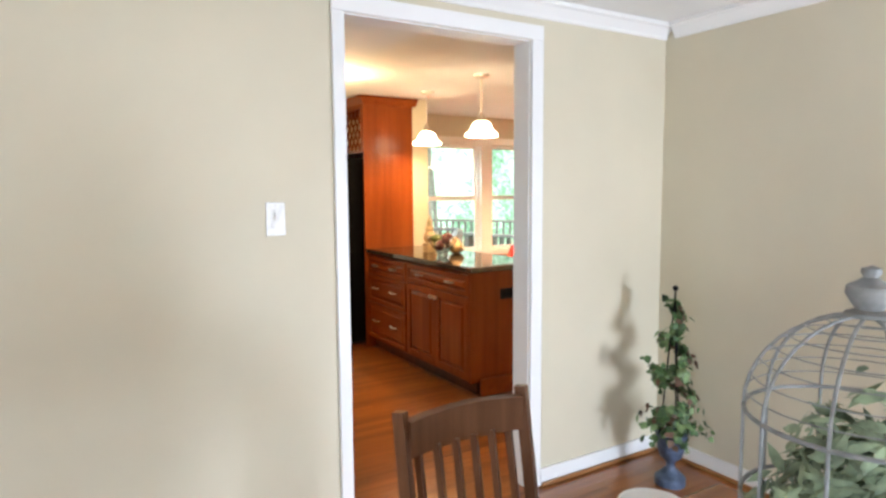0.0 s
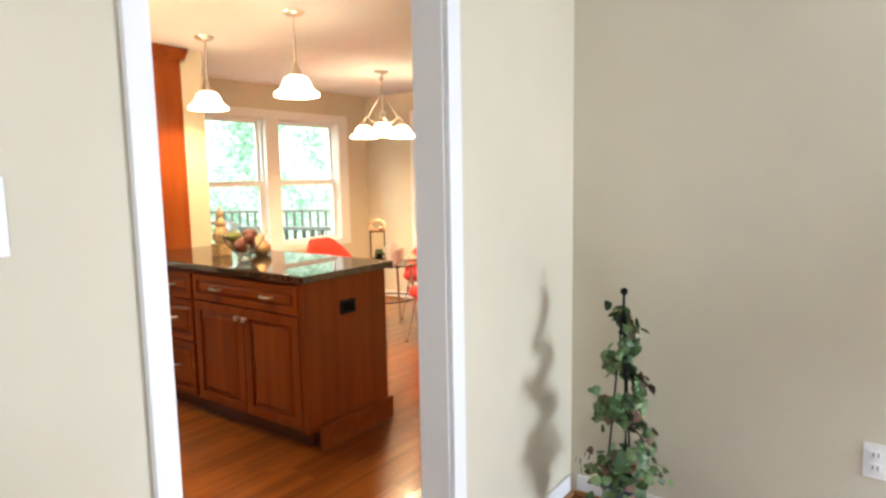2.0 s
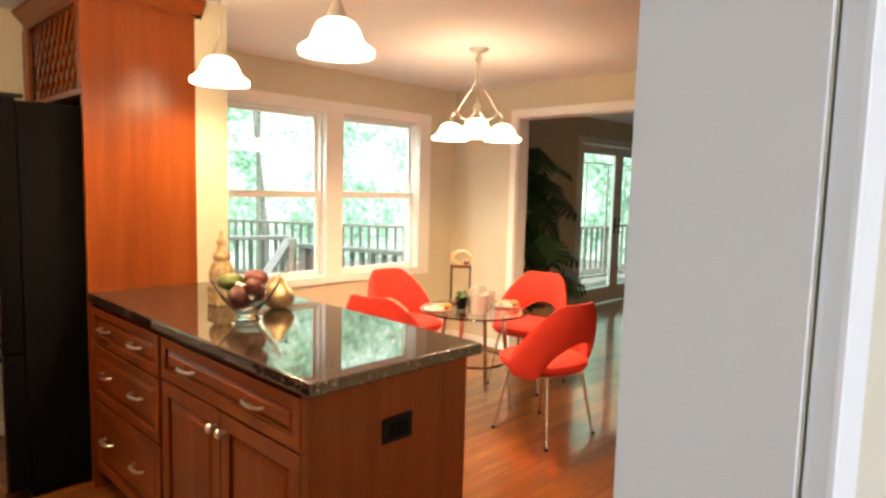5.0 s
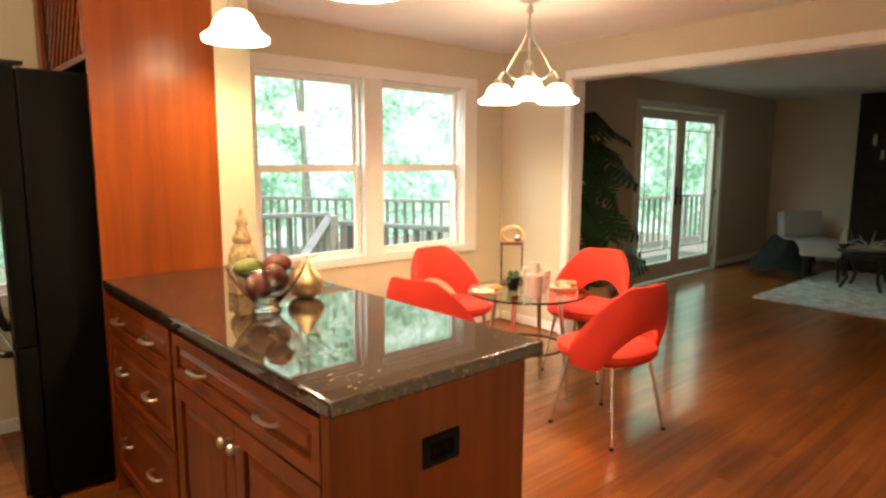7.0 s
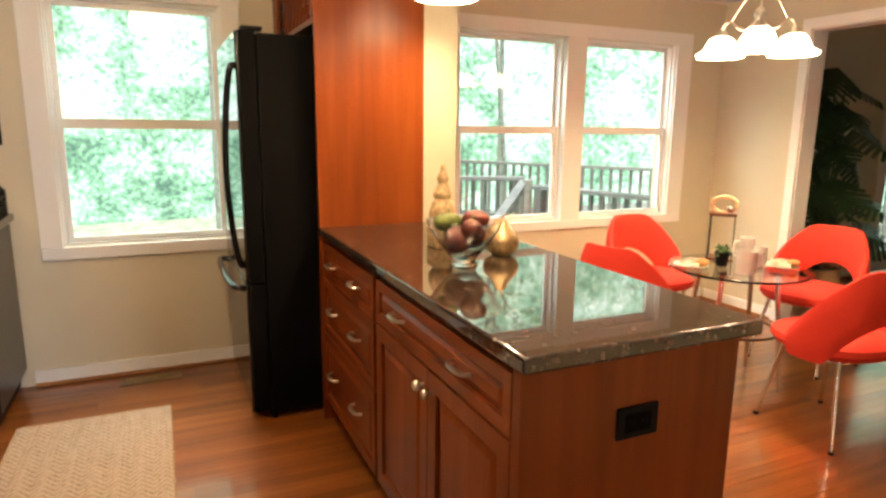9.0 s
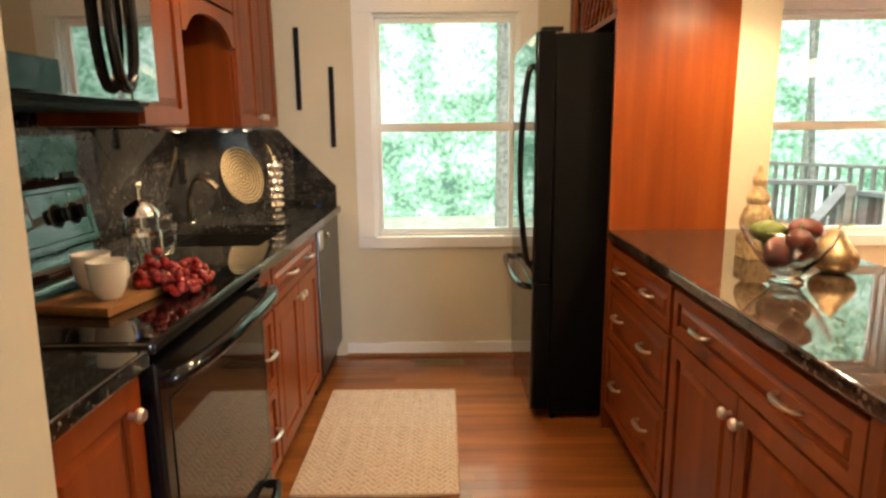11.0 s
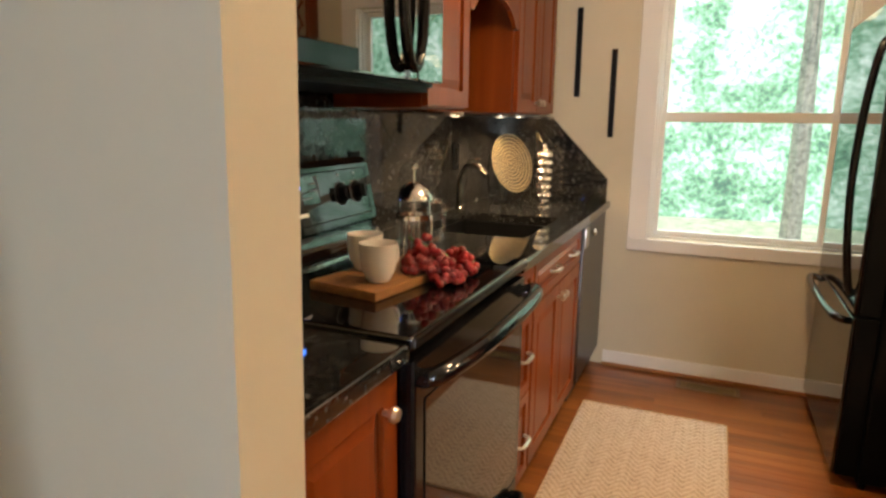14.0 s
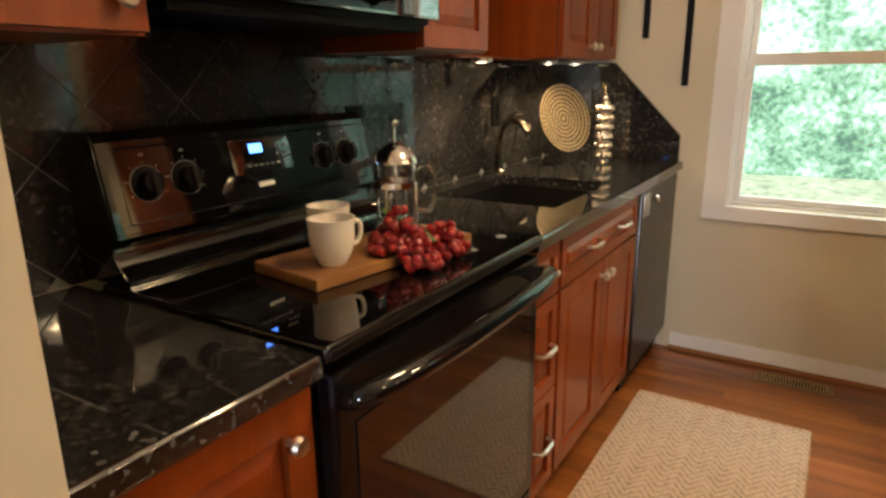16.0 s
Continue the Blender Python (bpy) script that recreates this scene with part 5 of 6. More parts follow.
tp = thing("ivy_topiary", "trailing ivy topiary in a blue-grey metal urn", "potted plant", (3.262, 2.43, 0.0))
part("urn", lathe([(0.0, 0.0), (0.072, 0.0), (0.072, 0.035), (0.06, 0.045), (0.045, 0.06), (0.022, 0.085), (0.02, 0.105), (0.03, 0.12), (0.052, 0.14), (0.064, 0.18), (0.066, 0.225), (0.076, 0.245), (0.078, 0.255), (0.06, 0.256), (0.055, 0.235), (0.0, 0.23)], 28), M["urn"], tp, "weathered blue-grey urn")
for k in range(3):
    a = 2 * math.pi * k / 3
    part("cone_wire", tube([(0.055 * math.cos(a), 0.055 * math.sin(a), 0.235), (0, 0, 0.94)], 0.004, 5), M["black_matt"], tp)
part("finial", ball(0.014, (0, 0, 0.968)), M["black_matt"], tp, "black ball finial")
part("finial_stem", tube([(0, 0, 0.90), (0, 0, 0.962)], 0.005, 6), M["black_matt"], tp)
rnd = random.Random(11)
sp = []
for k in range(60):
    t = k / 59
    a = t * 6.28 * 3.2
    R = 0.085 * (1 - t) + 0.012
    sp.append((R * math.cos(a), R * math.sin(a), 0.25 + 0.63 * t))
part("vine", tube(sp, 0.004, 5), M["leaf_dry"], tp)
pools = {"ivy": [], "pale": [], "dry": []}
for k in range(500):
    t = rnd.random() ** 1.5
    a = t * 6.28 * 3.2 + rnd.gauss(0, 0.42)
    R = 0.098 * (1 - t) ** 0.9 + 0.022
    if t < 0.17:
        a = rnd.uniform(0, 6.28)
        R = rnd.uniform(0.03, 0.16)
    drop = 0.05 * rnd.random() if t < 0.17 else 0
    c = Vector((R * math.cos(a) + rnd.gauss(0, 0.014), R * math.sin(a) + rnd.gauss(0, 0.014), 0.27 + 0.62 * t + rnd.gauss(0, 0.018) - drop))
    face = Vector((math.cos(a), math.sin(a), 0.5))
    pools[rnd.choices(["ivy", "pale", "dry"], [5, 4, 1.4])[0]].append((c, face))
for s in ((-0.13, 0.02, 0.62), (-0.16, -0.01, 0.60), (-0.11, -0.03, 0.58), (0.12, -0.05, 0.30), (0.15, -0.03, 0.27)):
    for k in range(5):
        pools["ivy"].append((Vector(s) + Vector((rnd.gauss(0, 0.02), rnd.gauss(0, 0.02), rnd.gauss(0, 0.02))), Vector((s[0], s[1], 0.1))))
part("tendril", tube(curve_pts([(-0.05, 0, 0.55), (-0.09, 0.01, 0.57), (-0.15, 0.0, 0.61)], 4), 0.0025, 5), M["leaf_dry"], tp)
for nm, mt in (("ivy", "leaf_ivy"), ("pale", "leaf_pale"), ("dry", "leaf_dry")):
    me = leaf_cloud(pools[nm], 0.032, rnd)
    me.materials.append(M[mt])
    o = new("leaves", me)
    o.parent = tp
    tagged(o, kind="stuff")

# light switch and outlets
sw = thing("light_switch", "white toggle light switch plate on the wall", "light switch", (0, 0, 0))
part("plate", box(1.412, 1.483, DW - 0.007, DW - 0.0005, 1.28, 1.402, 0.003), M["plate"], sw)
part("frame", box(1.430, 1.465, DW - 0.009, DW - 0.0072, 1.308, 1.376, 0.001), M["plate"], sw)
part("toggle", box(1.441, 1.454, DW - 0.02, DW - 0.0092, 1.335, 1.363, 0.003), M["plate"], sw)
for z in (1.294, 1.391):
    part("screw", lathe([(0.0, 0.0), (0.003, 0.0), (0.0025, 0.001), (0.0, 0.0012)], 10, pose(1.447, DW - 0.0068, z, 90)), M["nickel"], sw)
o = thing("wall_outlet", "white double outlet plate on the dining room wall", "outlet", (0, 0, 0), group="outlets")
OY, OZ = 1.668, 0.424
part("plate", box(3.538, 3.5445, OY - 0.036, OY + 0.036, OZ - 0.06, OZ + 0.06, 0.003), M["plate"], o)
for z in (-0.022, 0.022):
    part("socket", box(3.535, 3.5378, OY - 0.017, OY + 0.017, OZ + z - 0.015, OZ + z + 0.015, 0.002), M["white"], o)
    for y in (-0.007, 0.007):
        part("slot", box(3.5342, 3.5348, OY + y - 0.0015, OY + y + 0.0015, OZ + z - 0.006, OZ + z + 0.007), M["black_matt"], o)

# dining chair and table


def dining_chair(x, y, rz):
    c = thing("dining_chair", "brown wooden dining chair with a slatted back", "chair", (x, y, 0), rz)
    part("seat", box(-0.22, 0.22, -0.21, 0.21, 0.43, 0.46, 0.010, 3), M["walnut"], c)
    for s in (-1, 1):
        part("front_leg", box(s * 0.2 - 0.018, s * 0.2 + 0.018, 0.165, 0.2, 0.0, 0.43, 0.004), M["walnut"], c)
        part("back_post", tube(curve_pts([(s * 0.2, -0.225, 0.0), (s * 0.2, -0.195, 0.45), (s * 0.2, -0.225, 0.75), (s * 0.2, -0.27, 1.035)], 4), 0.021, 4), M["walnut"], c, "", False)
    b = bmesh.new()
    rows_ = []
    for i in range(13):
        u = -0.185 + 0.37 * i / 12
        bow = 0.022 * (1 - (u / 0.185) ** 2)
        rows_.append([b.verts.new((u, -0.245 - bow - 0.012 * k, z)) for k, z in ((0, 0.935), (0, 1.015 + 0.2 * bow), (1.6, 1.018 + 0.2 * bow), (1.6, 0.935))])
    for p_, q_ in zip(rows_, rows_[1:]):
        for i in range(4):
            b.faces.new((p_[i], p_[(i + 1) % 4], q_[(i + 1) % 4], q_[i]))
    b.faces.new(rows_[0])
    b.faces.new(rows_[-1])
    part("top_rail", b, M["walnut"], c)
    part("lower_rail", box(-0.185, 0.185, -0.225, -0.2, 0.52, 0.56, 0.004), M["walnut"], c)
    for k in range(6):
        u = -0.15 + 0.06 * k
        part("slat", tube(curve_pts([(u, -0.213, 0.545), (u, -0.225, 0.70), (u, -0.267, 0.945)], 4), 0.012, 4), M["walnut"], c, "", False)
    for s in (-1, 1):
        part("stretcher", tube([(s * 0.2, -0.20, 0.2), (s * 0.2, 0.18, 0.2)], 0.009, 6), M["walnut"], c)
    return c


dining_chair(1.52, 1.332, 181).scale = (0.8, 1, 0.955)
dt = thing("dining_table", "brown polished wooden dining table", "table", (1.62, 0.62, 0))
part("tabletop", box(-0.45, 0.45, -0.735, 0.735, 0.725, 0.755, 0.008, 3), M["table_wood"], dt)
part("apron", box(-0.38, 0.38, -0.66, 0.66, 0.65, 0.7245), M["table_wood"], dt)
for x in (-0.4, 0.4):
    for y in (-0.68, 0.68):
        part("leg", box(x - 0.03, x + 0.03, y - 0.03, y + 0.03, 0.0, 0.7245, 0.006), M["table_wood"], dt)
cg = thing("birdcage", "grey wire dome birdcage with a turned finial on the dining table", "birdcage", (1.81, 0.94, 0.7555))
CR, CS, CT = 0.165, 0.3345, 0.162
part("base", lathe([(0.0, 0.0), (CR + 0.012, 0.0), (CR + 0.012, 0.02), (CR, 0.03), (0.0, 0.03)], 40), M["wire"], cg)
for z in (0.04, 0.19, CS):
    part("hoop", tube([(CR * math.cos(a), CR * math.sin(a), z) for a in [2 * math.pi * i / 40 for i in range(40)]], 0.0038, 6, True), M["wire"], cg)
arc = [radians(9 * k) for k in range(10)]
for k in range(10):
    a = 2 * math.pi * k / 10 + 0.2
    pts = [(CR, 0.03), (CR, 0.18)] + [(max(0.012, CR * math.cos(q)), CS + CT * math.sin(q)) for q in arc]
    part("bar", tube([(r_ * math.cos(a), r_ * math.sin(a), z) for r_, z in pts], 0.003, 6), M["wire"], cg, "", False)
for k in range(1, 8):
    q = radians(10 * k)
    part("dome_wire", tube([(CR * math.cos(q) * math.cos(a), CR * math.cos(q) * math.sin(a), CS + CT * math.sin(q)) for a in [2 * math.pi * i / 32 for i in range(32)]], 0.0012, 5, True), M["wire"], cg)
part("finial", lathe([(0.0, 0.494), (0.034, 0.495), (0.032, 0.50), (0.018, 0.505), (0.024, 0.514), (0.033, 0.529), (0.031, 0.541), (0.016, 0.549), (0.010, 0.554), (0.014, 0.561), (0.013, 0.567), (0.0, 0.572)], 20), M["wire"], cg)
pt = thing("grey_green_plant", "dusty grey-green leafy plant inside the birdcage", "plant", (1.81, 0.94, 0.786))
rnd = random.Random(21)
places = []
for k in range(950):
    a, R, t = rnd.uniform(0, 6.28), 0.15 * math.sqrt(rnd.random()), rnd.random()
    places.append((Vector((R * math.cos(a), R * math.sin(a), 0.02 + 0.38 * t * (1 - 0.75 * (R / 0.2)))), Vector((math.cos(a), math.sin(a), 0.8))))
me = leaf_cloud(places, 0.035, rnd, ((-0.1, 0), (0.4, 0.22), (0.9, 0.18), (1.5, 0), (0.9, -0.18), (0.4, -0.22)))
me.materials.append(M["dusty_leaf"])
o = new("leaves", me)
o.parent = pt
tagged(o, kind="stuff")
for k in range(6):
    a = k * 1.05
    part("stem", tube(curve_pts([(0, 0, 0), (0.03 * math.cos(a), 0.03 * math.sin(a), 0.12), (0.08 * math.cos(a), 0.08 * math.sin(a), 0.24)], 3), 0.003, 5), M["dusty_leaf"], pt)
wb = thing("white_bowl", "white ceramic bowl on the dining table", "bowl", (1.775, 1.30, 0.7555))
part("body", lathe([(0.0, 0.0), (0.035, 0.0), (0.06, 0.02), (0.07, 0.05), (0.067, 0.05), (0.055, 0.022), (0.0, 0.012)], 32), M["ceramic"], wb)
single("dark_coaster", lathe([(0.0, 0.0), (0.06, 0.0), (0.062, 0.004), (0.06, 0.008), (0.0, 0.008)], 28), M["black_matt"], "dark round coaster on the dining table", "coaster", at=pose(1.95, 1.16, 0.7555))
# ---- breakfast nook ----
def shell_chair(x, y, rz, label):
    """A red upholstered shell chair with an open lower back on four chrome legs; it faces +y."""
    c = thing("shell_chair", label, "chair", (x, y, 0), rz, group="red chairs round the glass table")
    b = bmesh.new()
    n = 22
    outer, inner = [], []
    for i in range(n + 1):
        u = -1 + 2 * i / n
        a = u * radians(96)
        R = 0.245
        px, py = R * math.sin(a) * 1.04, -R * math.cos(a) * 0.98 - 0.0
        top = 0.80 - 0.30 * max(0.0, abs(u) - 0.30) ** 1.25 / 0.70 ** 1.25
        low = 0.375 + (0.205 * math.cos(u / 0.6 * math.pi / 2) ** 0.7 if abs(u) < 0.6 else 0.0)
        lean = 0.07
        col_o, col_i = [], []
        for k in range(7):
            t = k / 6
            z = low + (top - low) * t
            s = 1 + lean * (z - 0.42) / 0.4 * math.cos(a)
            bulge = 0.012 * math.sin(t * math.pi)
            d = Vector((px, py, 0)).normalized()
            p = Vector((px * (0.94 + 0.06 * min(1, (z - 0.36) / 0.2)), py * s, z))
            e = 0.019 if 0 < k < 6 else 0.010
            col_o.append(b.verts.new(p + d * (e + bulge)))
            col_i.append(b.verts.new(p - d * e))
        outer.append(col_o)
        inner.append(col_i)
    for i in range(n):
        for k in range(6):
            b.faces.new((outer[i][k], outer[i + 1][k], outer[i + 1][k + 1], outer[i][k + 1]))
            b.faces.new((inner[i][k], inner[i][k + 1], inner[i + 1][k + 1], inner[i + 1][k]))
        b.faces.new((outer[i][6], outer[i + 1][6], inner[i + 1][6], inner[i][6]))
        b.faces.new((outer[i][0], inner[i][0], inner[i + 1][0], outer[i + 1][0]))
    for i in (0, n):
        for k in range(6):
            b.faces.new((outer[i][k], outer[i][k + 1], inner[i][k + 1], inner[i][k]))
    part("backrest", b, M["red"], c)
    b = bmesh.new()
    prof = [(0.0, 0.375), (0.6, 0.38), (0.92, 0.395), (1.0, 0.42), (0.985, 0.447), (0.9, 0.462), (0.5, 0.468), (0.0, 0.466)]
    rings = []
    m_ = 36
    for f, z in prof:
        if f == 0:
            rings.append([b.verts.new((0, 0.02, z))])
            continue
        row = []
        for i in range(m_):
            a = 2 * math.pi * i / m_
            ca, sa = math.cos(a), math.sin(a)
            ex = 0.238 * math.copysign(abs(ca) ** 0.8, ca)
            ey = (0.27 if sa > 0 else 0.228) * math.copysign(abs(sa) ** 0.85, sa)
            row.append(b.verts.new((ex * f, ey * f, z)))
        rings.append(row)
    for p_, q_ in zip(rings, rings[1:]):
        for i in range(m_):
            f = list(dict.fromkeys([p_[i % len(p_)], p_[(i + 1) % m_ % len(p_)], q_[(i + 1) % m_ % len(q_)], q_[i % len(q_)]]))
            b.faces.new(f)
    part("seat", b, M["red"], c)
    for sx in (-1, 1):
        for sy in (-1, 1):
            lg = part("leg", tube([(sx * 0.15, sy * 0.14, 0.385), (sx * 0.205, sy * 0.205, 0.012)], [0.0115, 0.009], 10), M["chrome"], c, "chrome tube leg")
            part("glide", lathe([(0.0, 0.0), (0.013, 0.0), (0.012, 0.012), (0.0, 0.013)], 12, pose(sx * 0.206, sy * 0.206, 0)), M["black_matt"], lg)
    part("under_frame", tube([(-0.15, -0.14, 0.372), (0.15, -0.14, 0.372), (0.15, 0.14, 0.372), (-0.15, 0.14, 0.372)], 0.009, 8, True), M["chrome"], c)
    return c


first = shell_chair(5.255, 4.715, -6, "red wool shell chair with an open lower back on chrome legs")
for x, y, rz in ((5.93, 5.34, 97), (5.30, 5.98, 178), (4.68, 5.42, -76)):
    copy_thing(first, pose(x, y, 0, 0, 0, rz))

TX, TY, TH = 5.30, 5.32, 0.635
M["table_glass"] = glass("greenish_table_glass", (0.9, 0.97, 0.95))
tb = thing("glass_table", "small round glass table on chrome and wooden legs", "table", (TX, TY, 0))
part("tabletop", lathe([(0.0, TH - 0.012), (0.352, TH - 0.012), (0.36, TH - 0.006), (0.352, TH), (0.0, TH)], 56), M["table_glass"], tb, "round clear glass top")
for k in range(4):
    a = radians(20 + 90 * k)
    c, s = math.cos(a), math.sin(a)
    lg = part("leg", tube([(0.2 * c, 0.2 * s, TH - 0.014), (0.27 * c, 0.27 * s, 0.0)], [0.014, 0.011], 12), M["chrome"], tb, "chrome tube leg")
    part("pad", lathe([(0.0, 0.0), (0.026, 0.0), (0.026, 0.004), (0.0, 0.004)], 16, pose(0.2 * c, 0.2 * s, TH - 0.0165)), M["black_matt"], lg)
part("ring", tube([(0.225 * math.cos(t), 0.225 * math.sin(t), 0.30) for t in [2 * math.pi * i / 40 for i in range(40)]], 0.008, 8, True), M["walnut"], tb, "wooden stretcher ring")


def small_mug(x, y, r, h, rz):
    m_ = thing("mug", "white ceramic mug on the glass table", "mug", (TX + x, TY + y, TH + 0.0005), rz, group="mugs on the glass table")
    part("bowl", lathe([(0.0, 0.0), (r * 0.9, 0.0), (r, 0.008), (r, h), (r - 0.004, h), (r - 0.005, 0.01), (0.0, 0.008)], 28), M["ceramic"], m_)
    part("handle", tube(curve_pts([(r - 0.001, 0, h * 0.85), (r + 0.028, 0, h * 0.8), (r + 0.03, 0, h * 0.4), (r - 0.001, 0, h * 0.25)], 5), 0.005, 7), M["ceramic"], m_)


small_mug(-0.10, -0.13, 0.05, 0.12, -20)
small_mug(0.085, 0.03, 0.038, 0.15, 150)
small_mug(0.12, -0.03, 0.036, 0.11, 20)
M["napkin"] = plain("orange_and_white_cloth", (0.66, 0.5, 0.4), 0.9, 0, 12, 0.8, 0.4)
M["bread"] = plain("toasted_bread", (0.45, 0.2, 0.075), 0.8, 0, 30, 0.5, 0.5)
for px, py, label in ((-0.24, 0.10, "white plate with bread and a folded napkin"), (0.20, -0.10, "white plate with orange napkin and bread")):
    p = thing("plate", label, "plate", (TX + px, TY + py, TH + 0.0005), group="plates on the glass table")
    part("dish", lathe([(0.0, 0.0), (0.055, 0.0), (0.09, 0.012), (0.09, 0.015), (0.052, 0.005), (0.0, 0.005)], 32), M["ceramic"], p)
    nk = thing("napkin", "folded orange and white cloth napkin on a plate", "napkin", (TX + px, TY + py, TH + 0.017), 35, group="napkins")
    b = bmesh.new()
    g = [[b.verts.new((-0.08 + 0.16 * i / 8, -0.05 + 0.1 * j / 6, 0.0 + 0.006 * math.sin(i * 1.3 + j) + 0.03 * math.exp(-((i - 4) / 2.2) ** 2))) for j in range(7)] for i in range(9)]
    for i in range(8):
        for j in range(6):
            b.faces.new((g[i][j], g[i + 1][j], g[i + 1][j + 1], g[i][j + 1]))
    bmesh.ops.solidify(b, geom=b.faces[:], thickness=0.006)
    part("cloth", b, M["napkin"], nk)
    br = thing("bread_roll", "small golden bread roll on a plate", "bread", (TX + px + 0.035, TY + py - 0.045, TH + 0.03), group="bread rolls")
    part("crust", ball(0.035, (0, 0, 0), (1.25, 0.8, 0.62)), M["bread"], br)
tum = single("glass_tumbler", lathe([(0.0, 0.0), (0.03, 0.0), (0.037, 0.09), (0.034, 0.09), (0.028, 0.008), (0.0, 0.008)], 28), M["glass"], "clear drinking glass on the glass table", "glass", at=pose(TX + 0.03, TY - 0.08, TH + 0.0005))
gp = thing("herb_pot", "dark green herb in a small black pot", "potted plant", (TX - 0.06, TY + 0.06, TH + 0.0005))
part("pot", lathe([(0.0, 0.0), (0.03, 0.0), (0.04, 0.075), (0.036, 0.075), (0.03, 0.06), (0.0, 0.06)], 24), M["black_matt"], gp)
rnd = random.Random(9)
me = leaf_cloud([(Vector((rnd.gauss(0, 0.02), rnd.gauss(0, 0.02), 0.065 + rnd.random() * 0.045)), Vector((rnd.gauss(0, 1), rnd.gauss(0, 1), 1))) for k in range(70)], 0.018, rnd)
me.materials.append(M["leaf_ivy"])
o = new("leaves", me)
o.parent = gp
tagged(o, kind="stuff")
# tall narrow lantern with a ring handle
M["dark_bronze"] = plain("dark_bronze", (0.05, 0.04, 0.03), 0.5, 0.6)
ln_ = thing("lantern", "slim dark metal lantern with a wooden ring handle", "lantern", (TX + 0.08, TY + 0.20, TH + 0.0005), -50)
ln_.scale = (1.15, 1.15, 1.06)
for sx in (-1, 1):
    for sy in (-1, 1):
        part("post", tube([(sx * 0.055, sy * 0.055, 0.0), (sx * 0.055, sy * 0.055, 0.235)], 0.0036, 6), M["dark_bronze"], ln_)
part("base", box(-0.062, 0.062, -0.062, 0.062, 0.0, 0.012, 0.003), M["walnut"], ln_)
part("roof", box(-0.062, 0.062, -0.062, 0.062, 0.2355, 0.252, 0.003), M["walnut"], ln_)
part("ring_handle", tube([(0.055 * math.cos(t), 0, 0.292 + 0.042 * math.sin(t)) for t in [2 * math.pi * i / 28 for i in range(28)]], 0.011, 8, True), plain("pale_beech", (0.55, 0.36, 0.2), 0.5), ln_, "pale wooden ring handle")
part("bell", ball(0.02, (0.03, -0.02, 0.272)), M["silver"], ln_)

# ---- living room ----
M["rug_grey"] = plain("pale_grey_shag", (0.58, 0.63, 0.68), 0.95, 0, 9, 0.35, 0.9)
M["cream"] = plain("cream_linen", (0.46, 0.445, 0.415), 0.9, 0, 200, 0.1, 0.3)
M["throw"] = plain("dark_green_grey_throw", (0.03, 0.04, 0.042), 0.9, 0, 60, 0.5, 0.5)
M["dark_wood"] = wood("nearly_black_wood", (0.012, 0.008, 0.006), (0.02, 0.013, 0.01), (0.032, 0.02, 0.015), "z")
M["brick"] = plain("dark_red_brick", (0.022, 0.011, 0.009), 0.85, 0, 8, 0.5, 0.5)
M["monstera"] = plain("dark_monstera_leaf", (0.03, 0.085, 0.024), 0.35, 0, 9, 0.4, 0.1)
mp_ = thing("monstera_plant", "tall dark green split-leaf plant in a basket", "potted plant", (7.2, 6.2, 0))
part("basket", lathe([(0.0, 0.0), (0.16, 0.0), (0.19, 0.15), (0.18, 0.30), (0.165, 0.30), (0.17, 0.15), (0.0, 0.02)], 24), M["jute"], mp_, "woven basket")
part("soil", lathe([(0.0, 0.262), (0.168, 0.26), (0.168, 0.25), (0.0, 0.25)], 20), M["throw"], mp_)
rnd = random.Random(31)


def split_leaf(size):
    """A heart-shaped leaf with deep side cuts, hanging along +x."""
    b = bmesh.new()
    spine = [b.verts.new((size * 0.95 * i / 7, 0, -0.10 * size * (i / 7) ** 2)) for i in range(8)]
    for s in (-1, 1):
        for i in range(7):
            w = size * 0.62 * math.sin(math.pi * (0.18 + 0.78 * (i + 0.5) / 7)) ** 0.8
            x0, x1 = spine[i].co.x, spine[i + 1].co.x
            ext = size * 0.16
            p = b.verts.new((x0 + ext + 0.01 * size, s * w, -0.16 * size - 0.1 * size * (i / 7) ** 2))
            q = b.verts.new((x1 + ext * 0.8 - 0.012 * size, s * w * 0.96, -0.16 * size - 0.1 * size * (i / 7) ** 2))
            b.faces.new((spine[i], spine[i + 1], q, p))
    bmesh.ops.solidify(b, geom=b.faces[:], thickness=0.002)
    return b


for k in range(34):
    a = k * 2.4 + rnd.uniform(-0.3, 0.3)
    h = 0.42 + 1.38 * (k / 33) + rnd.uniform(-0.05, 0.05)
    R = 0.2 * (1 - 0.5 * (k / 33)) + rnd.uniform(-0.05, 0.08)
    e = Vector((R * math.cos(a), R * math.sin(a) * 0.85, h))
    st_ = part("stalk", tube(curve_pts([(0.03 * math.cos(a), 0.03 * math.sin(a), 0.26), (0.35 * e.x, 0.35 * e.y, 0.3 + 0.55 * (h - 0.26)), tuple(e)], 4), 0.007, 6), M["monstera"], mp_)
    m_ = Matrix.Translation(e) @ Euler((rnd.uniform(-0.7, 0.7), rnd.uniform(0.25, 1.15), a)).to_matrix().to_4x4()
    part("leaf_blade", moved(split_leaf(rnd.uniform(0.24, 0.36)), m_), M["monstera"], st_)

